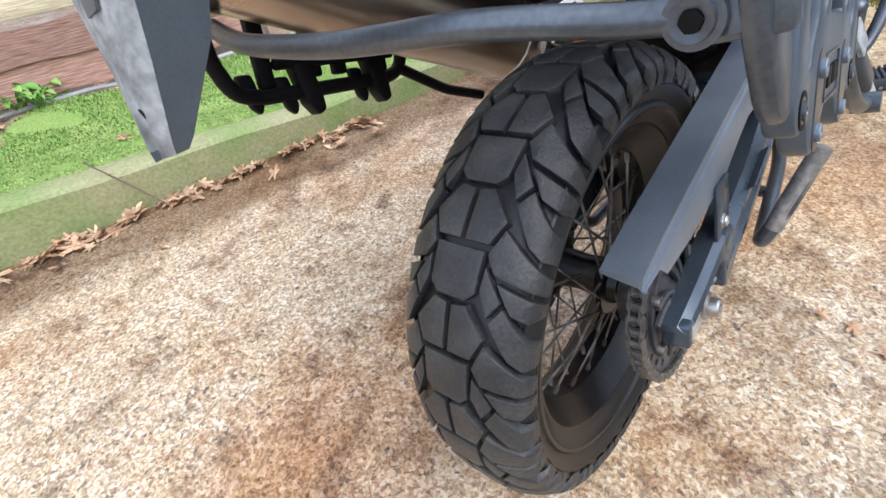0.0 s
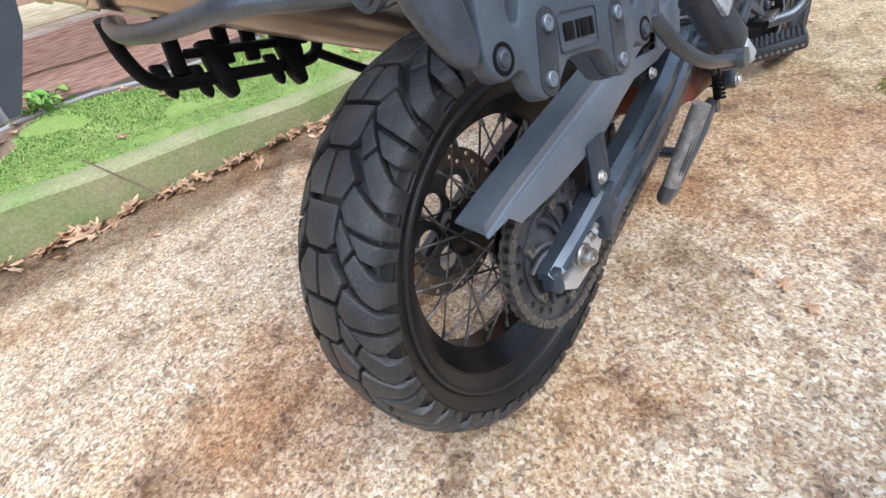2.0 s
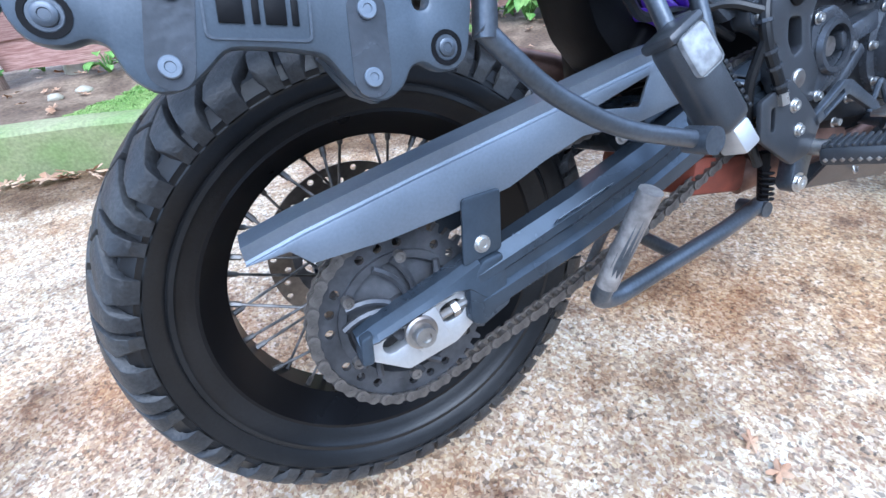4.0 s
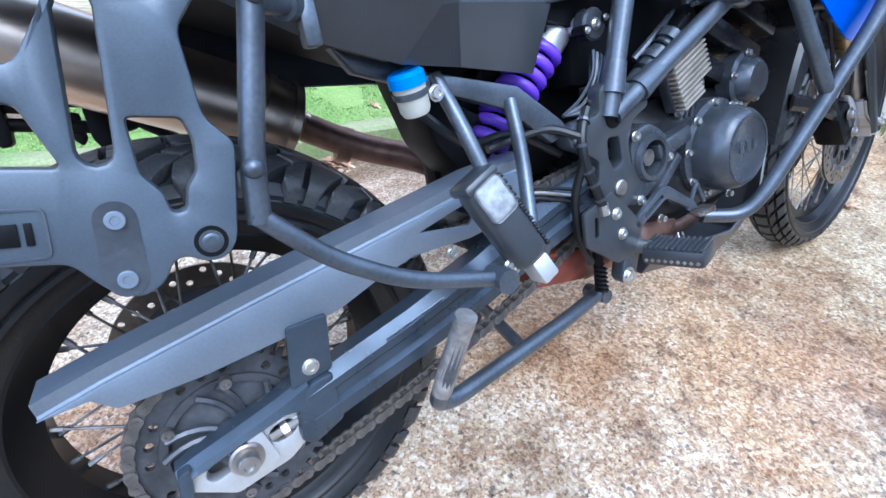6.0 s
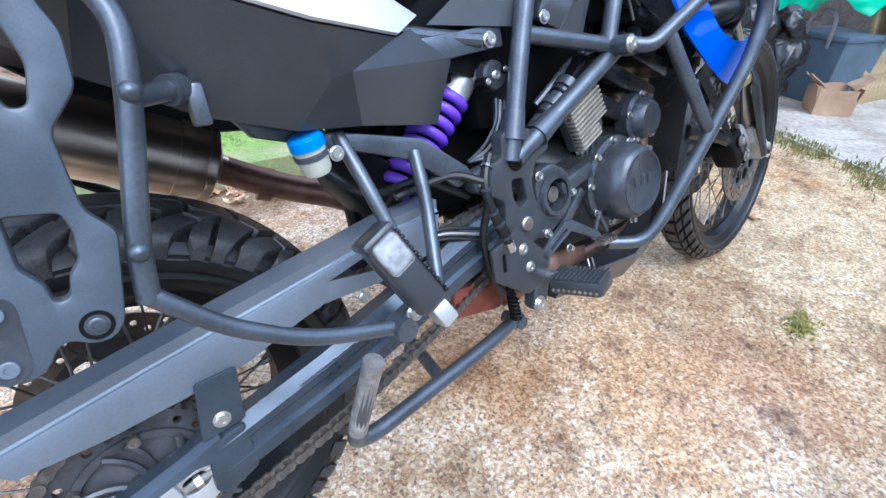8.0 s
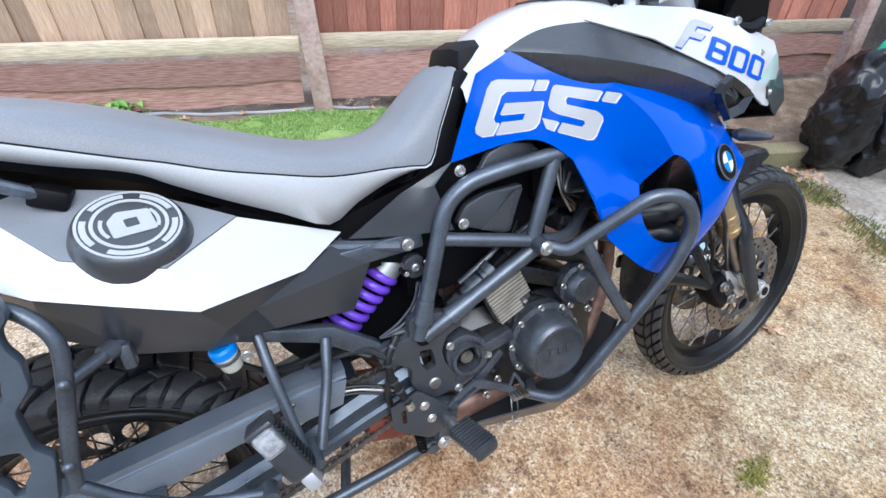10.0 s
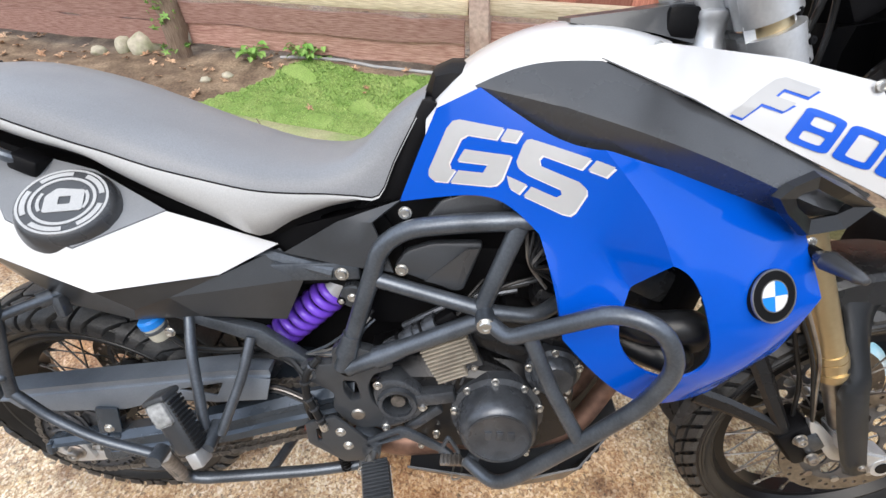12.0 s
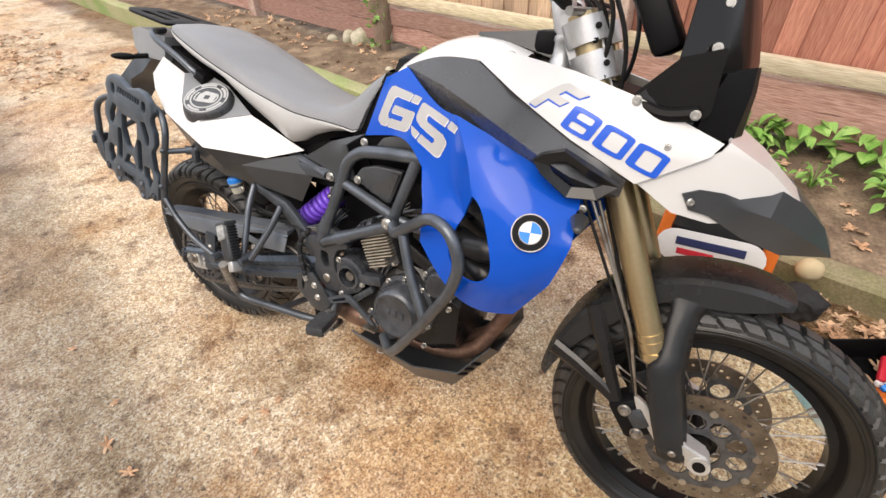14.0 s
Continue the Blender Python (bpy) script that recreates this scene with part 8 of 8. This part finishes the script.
for sgn in (False, True):
    part("beak_top", sheet(beak_w, beak_wf, -0.004, 0, mirror=sgn), M_WHITE, bike, "gloss white beak", sharp=0.5)
    part("beak_lower", sheet(beak_b, beak_bf, -0.004, 0, mirror=sgn), M_PLASTIC, bike, "faceted grained black lower beak", sharp=0.3)
bolt(bike, 1.444, -0.178, 0.921, 0.0055, 0.005, "beak_bolt", None, (0, 0, 26))
part("headlight_shell", loft([[(1.20, s * 0.10, z) for s, z in ((-1, 0.97), (1, 0.97), (1, 1.08), (-1, 1.08))], [(1.40, s * 0.15, z) for s, z in ((-1, 0.95), (1, 0.95), (1, 1.05), (-1, 1.05))], [(1.52, s * 0.10, z) for s, z in ((-1, 0.92), (1, 0.92), (1, 0.97), (-1, 0.97))]]), M_DARK, bike, "black headlight housing")

# windscreen and instruments
scr = [(1.312, -0.160, 1.076), (1.39, -0.160, 1.03), (1.475, -0.115, 1.03), (1.490, 0, 1.03), (1.360, -0.150, 1.136), (1.420, -0.130, 1.140), (1.466, -0.075, 1.145), (1.480, 0, 1.145), (1.360, -0.135, 1.235), (1.408, -0.105, 1.245), (1.436, -0.058, 1.25), (1.450, 0, 1.25),
       (1.355, -0.108, 1.37), (1.395, -0.066, 1.40), (1.395, 0, 1.405)]
scr_f = [(0, 1, 5, 4), (1, 2, 6, 5), (2, 3, 7, 6), (4, 5, 9, 8), (5, 6, 10, 9), (6, 7, 11, 10), (8, 9, 13, 12), (9, 10, 13), (10, 11, 14, 13)]
for sgn in (False, True):
    part("windscreen", sheet(scr, scr_f, 0.003, 2, mirror=sgn), M_SCREEN, bike, "dark smoked windscreen", sharp=1.2)
    s = 1 if sgn else -1
    part("screen_stay", tube([(1.305, s * 0.158, 1.066), (1.36, s * 0.168, 1.05), (1.412, s * 0.160, 1.062)], 0.012, 8, 0.02), M_DARK, bike)
    part("headlight_cheek", loft([[(1.415, s * 0.155, 1.03), (1.475, s * 0.12, 1.02), (1.49, s * 0.06, 1.02), (1.42, s * 0.06, 1.02)], [(1.425, s * 0.150, 1.09), (1.478, s * 0.118, 1.10), (1.488, s * 0.06, 1.10), (1.42, s * 0.06, 1.09)], [(1.435, s * 0.135, 1.125), (1.474, s * 0.112, 1.14), (1.482, s * 0.06, 1.14), (1.43, s * 0.06, 1.13)]]), M_DARK, bike, "matt black headlight surround")
    part("screen_bracket", plate(round_pts([(1.300, 1.066), (1.312, 1.086), (1.362, 1.142), (1.425, 1.165), (1.430, 1.060), (1.385, 1.035)], 0.008), s * 0.158, s * 0.153), M_SCREEN, bike, "glossy black screen bracket")
    for x, y, z in ((1.315, 0.176, 1.070), (1.409, 0.176, 1.061), (1.409, 0.136, 1.162), (1.405, 0.108, 1.228)):
        bolt(bike, x, s * y, z, 0.0062, 0.006, "screen_bolt", None, (0, 0, 0 if s < 0 else 180))
inst = part("instrument_panel", box((0.05, 0.20, 0.13), (1.30, 0, 1.20), 0.012, (0, -32, 0)), M_DARK, bike, "black instrument panel")
part("instrument_dial", revolve([(0, -0.006), (0.036, -0.006), (0.042, 0), (0.042, 0.03), (0, 0.03)], 28), M_DARK, inst).matrix_local = pose(1.27, 0.04, 1.215, 0, 0, -90) @ pose(0, 0, 0, 32, 0, 0)

# ---- front fork, wheel and handlebar: they turn together about the steering head ----
RAKE = 25.8
HEAD = Vector((1.215, 0, 1.02))
STEER = 3.0
axis = Vector((-math.sin(radians(RAKE)), 0, math.cos(radians(RAKE))))
TURNED = Matrix.Translation(HEAD) @ Matrix.Rotation(radians(STEER), 4, axis) @ Matrix.Translation(-HEAD)
# the wheel stands a little more upright than the machine and to its right
FRONT = BIKE.inverted() @ pose(1.6228, 0.0098, 0.3455, -12.0, 0, 2.5)
AXLE = TURNED.inverted() @ FRONT.translation
FOOT_Y = AXLE.y


def fork_at(z, y):
    x0 = AXLE.x - 0.046 * math.cos(radians(RAKE))
    z0 = AXLE.z - 0.034 * math.sin(radians(RAKE))
    return Vector((x0 - (z - z0) * math.tan(radians(RAKE)), y + FOOT_Y * (1.1 - z) / 0.75, z))


def swung(x, y, z):
    """A point of the lower front end, carried along with the wheel's foot."""
    k = (1.1 - z) / 0.75
    return Vector((x + 0.012 * k, y + FOOT_Y * k, z + 0.006 * k))


front_cols = [(-0.015, 0.015, 0.0, 0.0, 0.14, 0.84, None), (0.020, 0.032, 0.15, -0.3, 0.08, 0.80, None), (0.037, 0.049, -0.4, -0.75, 0.08, 0.78, None)]
fw = wheel("front_wheel", FRONT, 0.347, 0.049, 0.281, 0.034, 0.026, 48, front_cols, 0.010, (0.04, 0.045), 40, "black wire-spoked front wheel")
for s in (-1, 1):
    part("brake_disc", disc_mesh(0.150, 0.112, 42, s * 0.066), M_DISC, fw, "drilled front brake disc")
    bm = plate(ring_pts(0, 0, 0.113, 48), s * 0.064, s * 0.068, [ring_pts(0.078 * math.cos(radians(36 * k)), 0.078 * math.sin(radians(36 * k)), 0.021, 10) for k in range(10)] + [ring_pts(0, 0, 0.045, 24)])
    part("disc_carrier", bm, M_SPROCKET, fw)
    for k in range(10):
        a = radians(36 * k + 18)
        part("disc_button", rod((0.112 * math.cos(a), s * 0.061, 0.112 * math.sin(a)), (0.112 * math.cos(a), s * 0.071, 0.112 * math.sin(a)), 0.0085, 12), M_STEEL, fw)
part("axle_spindle", rod((0, -0.125, 0), (0, 0.125, 0), 0.012, 16), M_STEEL, fw)


def steered(ob):
    ob.matrix_local = TURNED
    return ob


for s in (-1, 1):
    y = s * 0.105
    leg = steered(part("fork_leg", rod(fork_at(1.190, y), fork_at(0.560, y), 0.0265, 28), M_GOLD, bike, "gold anodised upside-down fork leg"))
    bm = bmesh.new()
    for z, r in ((0.608, 0.0285), (0.592, 0.0285), (0.570, 0.030)):
        rod(fork_at(z + 0.008, y), fork_at(z - 0.006, y), r, 28, None, bm)
    part("fork_seal", bm, M_GOLD, leg, "ribbed gold seal collar")
    part("stanchion", rod(fork_at(0.560, y), fork_at(0.40, y), 0.0215, 24), M_STEEL, leg)
    foot = loft([[(p + Vector((dx, dy, 0))) for dx, dy in ((-0.026, -0.026), (0.026, -0.026), (0.026, 0.026), (-0.026, 0.026))] for p in (fork_at(0.44, y), fork_at(0.395, y))] +
                [[AXLE + Vector((dx, y + dy, dz)) for dx, dz, dy in ((-0.03, 0.005, -0.022), (0.012, 0.025, -0.022), (0.012, 0.025, 0.022), (-0.03, 0.005, 0.022))], [AXLE + Vector((dx, y + dy, dz)) for dx, dz, dy in ((-0.022, -0.024, -0.02), (0.022, -0.018, -0.02), (0.022, -0.018, 0.02), (-0.022, -0.024, 0.02))]])
    bmesh.ops.bevel(foot, geom=foot.edges[:], offset=0.005, segments=2, affect="EDGES")
    part("fork_foot", foot, M_ALU, leg, "cast aluminium fork foot")
    part("axle_clamp", rod(AXLE + Vector((0, y - s * 0.02, 0)), AXLE + Vector((0, y + s * 0.024, 0)), 0.022, 20), M_ALU, leg)
    part("axle_end", rod(AXLE + Vector((0, y + s * 0.02, 0)), AXLE + Vector((0, y + s * 0.026, 0)), 0.013, 16), M_DARK, leg)
    for k in (0, 1):
        part("brake_hose", tube([fork_at(0.93 - 0.02 * k, y) + Vector((-0.060 - 0.014 * k, s * 0.030, 0)), fork_at(0.80, y) + Vector((-0.046 - 0.016 * k, s * 0.034, 0)), fork_at(0.62, y) + Vector((-0.034 - 0.012 * k, s * 0.030, 0)), fork_at(0.46, y) + Vector((-0.060, s * 0.010, 0))], 0.0036, 8, 0.03), M_STEEL if k == 0 else M_RUBBER, leg)
    # guard over the stanchion, standing off its outer side
    GUARD = [(0.712, ((1.446, 0.060), (1.474, 0.066), (1.525, 0.066), (1.565, 0.060))), (0.675, ((1.464, 0.078), (1.474, 0.084), (1.502, 0.084), (1.530, 0.074))), (0.640, ((1.464, 0.098), (1.472, 0.105), (1.500, 0.102), (1.522, 0.086))),
             (0.600, ((1.466, 0.118), (1.474, 0.126), (1.504, 0.121), (1.524, 0.098))), (0.567, ((1.462, 0.134), (1.472, 0.141), (1.508, 0.136), (1.526, 0.112))), (0.54, ((1.453, 0.138), (1.463, 0.145), (1.510, 0.140), (1.528, 0.116))),
             (0.45, ((1.482, 0.138), (1.495, 0.144), (1.540, 0.139), (1.558, 0.118))), (0.345, ((1.526, 0.138), (1.538, 0.144), (1.572, 0.139), (1.585, 0.118)))]
    bm = loft(densify([[swung(gx, s * gy, gz) for gx, gy in row] for gz, row in GUARD]), None, False, False)
    bmesh.ops.solidify(bm, geom=bm.faces[:], thickness=0.003)
    part("fork_guard", bm, M_PLASTIC, leg, "black fork guard sweeping up to the mudguard", sharp=1.2)
    bolt(leg, *(fork_at(0.385, y) + Vector((0.004, s * 0.041, -0.012))), 0.006, 0.004, "guard_bolt", M_STEEL)
    # brake caliper
    cal = part("brake_caliper", box((0.075, 0.052, 0.055), (0, 0, 0), 0.010), M_DARK, leg, "black front brake caliper")
    cal.matrix_local = Matrix.Translation(swung(1.458, s * 0.078, 0.385)) @ pose(0, 0, 0, 0, 52, 0) @ Matrix.Scale(1.3, 4)
    part("caliper_bridge", box((0.04, 0.058, 0.03), (0, 0, 0.012), 0.006), M_ENGINE, cal)
    for k in (-1, 1):
        part("caliper_bolt", hexbolt(0.008, 0.008, None, (0.024 * k, -s * 0.0, 0.0)), M_STEEL, cal).matrix_local = pose(0, s * 0.03, 0, 0, 0, 0 if s < 0 else 180)
    MOUNT = [(1.445, 0.455), (1.475, 0.44), (1.53, 0.385), (1.545, 0.345), (1.52, 0.35), (1.46, 0.42)]
    part("caliper_mount", plate(round_pts([(x + 0.012, z + 0.006) for x, z in MOUNT], 0.008), y + FOOT_Y - 0.006, y + FOOT_Y + 0.006, (), 0.002), M_ALU, leg)
    part("brake_hose", tube([fork_at(0.90, y * 0.8) + Vector((-0.035, 0, 0)), fork_at(0.70, y * 0.85) + Vector((-0.04, 0, 0)), swung(1.43, s * 0.085, 0.52), swung(1.447, s * 0.078, 0.42)], 0.0045, 8, 0.03), M_RUBBER, leg)
    part("hose_ferrule", rod(fork_at(0.69, y * 0.8) + Vector((-0.042, 0, 0)), fork_at(0.64, y * 0.8) + Vector((-0.04, 0, 0)), 0.006, 8), M_STEEL, leg)
    part("hose_ferrule", rod(fork_at(0.86, y * 0.95) + Vector((-0.048, 0, 0)), fork_at(0.65, y * 0.95) + Vector((-0.044, 0, 0)), 0.0045, 8), M_STEEL, leg)
for z, th in ((0.975, 0.045), (1.104, 0.040), (1.162, 0.034)):
    c = fork_at(z, 0)
    bm = bmesh.new()
    sec = [[c + Vector((dx, yy, 0)) + axis * dz for dx, dz in ((-0.034, -th / 2), (0.022, -th / 2), (0.022, th / 2), (-0.034, th / 2))] for yy in (-0.115, -0.09, 0.09, 0.115)]
    loft(sec, bm)
    bmesh.ops.bevel(bm, geom=bm.edges[:], offset=0.008, segments=2, affect="EDGES")
    tc = steered(part("triple_clamp", bm, M_ALU, bike, "cast aluminium triple clamp"))
    for s in (-1, 1):
        part("clamp_ring", rod(fork_at(z, s * 0.105) - axis * th * 0.65, fork_at(z, s * 0.105) + axis * th * 0.65, 0.0395, 24), M_ALU, tc)
        for dz in (-0.012, 0.012):
            bolt(tc, c.x + 0.026, s * 0.136, z + dz, 0.0042, 0.003, "clamp_bolt", M_DARK, (0, 0, 0 if s < 0 else 180))
for x, y, r, z0, z1 in ((1.140, -0.062, 0.024, 1.085, 1.150), (1.172, -0.018, 0.030, 1.100, 1.172), (1.128, 0.030, 0.022, 1.085, 1.150)):
    lug = steered(part("clamp_lug", revolve([(0, z0), (r, z0), (r, z0 + 0.02), (r * 0.84, z0 + 0.026), (r * 0.84, z1 - 0.012), (r * 0.95, z1 - 0.008), (r * 0.95, z1), (r * 0.5, z1 + 0.004), (0, z1 + 0.004)], 24), M_ALU, bike, "cast aluminium lug under the bar"))
    lug.matrix_local = TURNED @ Matrix.Translation((x, y, 0)) @ pose(0, 0, 0, 90, 0, 0)
bar_p = [(1.02, -0.42, 1.245), (1.06, -0.30, 1.255), (1.115, -0.14, 1.225), (1.128, -0.06, 1.205), (1.128, 0.06, 1.205), (1.115, 0.14, 1.225), (1.06, 0.30, 1.255), (1.02, 0.42, 1.245)]
hb = steered(part("handlebar", tube(bar_p, 0.0125, 14, 0.05), M_DARK, bike, "black tapered handlebar"))
for s in (-1, 1):
    part("bar_riser", box((0.044, 0.046, 0.085), (1.128, s * 0.045, 1.180), 0.012, (0, -20, 0), seg=3), M_ALU, hb, "cast aluminium bar riser")
    part("riser_cap", box((0.046, 0.040, 0.022), (1.112, s * 0.045, 1.222), 0.007, (0, -20, 0)), M_ALU, hb)
    part("grip", rod((1.055, s * 0.31, 1.254), (1.02, s * 0.425, 1.245), 0.0165, 16), M_RUBBER, hb)
    part("control_pod", box((0.045, 0.05, 0.04), (1.072, s * 0.262, 1.252), 0.008), M_DARK, hb)
    part("hand_guard", tube([(1.02, s * 0.43, 1.245), (1.12, s * 0.40, 1.235), (1.16, s * 0.26, 1.225), (1.12, s * 0.17, 1.228)], 0.011, 10, 0.05), M_DARK, hb)
for k in range(3):
    y = -0.10 + 0.05 * k
    part("control_cable", tube([(1.07, y - 0.1, 1.25), (1.17, y - 0.05, 1.26 - 0.02 * k), (1.23, y, 1.17 - 0.02 * k), (1.20, -0.07 + 0.02 * k, 1.06), (1.20, -0.05, 0.95)], 0.0034, 8, 0.05), M_RUBBER, hb)

for k, (y0, x1, z1, y1) in enumerate(((-0.20, 1.20, 1.20, -0.13), (-0.14, 1.235, 1.13, -0.105), (0.05, 1.24, 1.18, -0.06))):
    part("control_cable", tube([(1.09, y0, 1.245), (x1 - 0.03, y0 - 0.02, 1.265), (x1 + 0.03, y1 - 0.02, z1 + 0.02), (x1 + 0.035, y1, z1 - 0.08), (x1 - 0.01, y1 + 0.03, 1.02)], 0.0042, 8, 0.05), M_RUBBER, hb)
part("switch_clip", rod((1.105, -0.10, 1.232), (1.112, -0.075, 1.236), 0.017, 14), M_CYAN, hb, "bright blue clip on the bar")
part("bar_clamp_tube", rod((1.16, -0.17, 1.19), (1.20, -0.03, 1.20), 0.008, 10), M_STEEL, hb)

# front mudguard
# crown line from the rear tip over the tyre to the front lip, with the width and the depth of the skirt
CROWN = [(1.226, 0.380, 0.050, 0.020), (1.236, 0.450, 0.060, 0.034), (1.262, 0.535, 0.068, 0.052), (1.300, 0.607, 0.072, 0.066), (1.350, 0.668, 0.074, 0.066), (1.410, 0.712, 0.075, 0.056), (1.480, 0.741, 0.076, 0.060), (1.550, 0.753, 0.076, 0.064), (1.610, 0.754, 0.074, 0.052), (1.655, 0.746, 0.070, 0.030), (1.676, 0.737, 0.062, 0.016)]
arcs = []
for i, (x, z, w, dip) in enumerate(CROWN):
    q, r = CROWN[max(i - 1, 0)], CROWN[min(i + 1, len(CROWN) - 1)]
    along = Vector((r[0] - q[0], 0, r[1] - q[1])).normalized()
    down = Vector((along.z, 0, -along.x))
    arcs.append([swung(x, side * yy, z) + down * d for side, yy, d in ((-1, w + 0.002, dip), (-1, w, 0.016), (-1, w * 0.86, 0.006), (-1, w * 0.50, 0.001), (-1, w * 0.18, -0.001), (1, w * 0.18, -0.001), (1, w * 0.50, 0.001), (1, w * 0.86, 0.006), (1, w, 0.016), (1, w + 0.002, dip))])
bm = loft(densify(arcs), None, False, False)
bmesh.ops.solidify(bm, geom=bm.faces[:], thickness=0.003)
fender = steered(part("front_mudguard", bm, M_WING, bike, "black front mudguard", sharp=0.5))
for s in (-1, 1):
    for pts, w in (([(1.250, 0.070, 0.475), (1.310, 0.082, 0.458), (1.375, 0.094, 0.432), (1.435, 0.104, 0.402)], 0.020), ([(1.318, 0.072, 0.615), (1.352, 0.084, 0.550), (1.388, 0.096, 0.475), (1.424, 0.102, 0.405)], 0.020)):
        bm = bmesh.new()
        P = [swung(x, s * y, z) for x, y, z in pts]
        rings = []
        for i, q in enumerate(P):
            d = (P[min(i + 1, len(P) - 1)] - P[max(i - 1, 0)]).normalized()
            across_strut = d.cross(Vector((0, 1, 0))).normalized() * w * (1 - 0.12 * i)
            rings.append([q + across_strut - Vector((0, s * 0.003, 0)), q + across_strut * 0.5 + Vector((0, s * 0.004, 0)), q - across_strut * 0.5 + Vector((0, s * 0.004, 0)), q - across_strut - Vector((0, s * 0.003, 0))])
        loft(rings, bm)
        part("mudguard_brace", bm, M_GLOSSBLACK, fender, sharp=0.4)
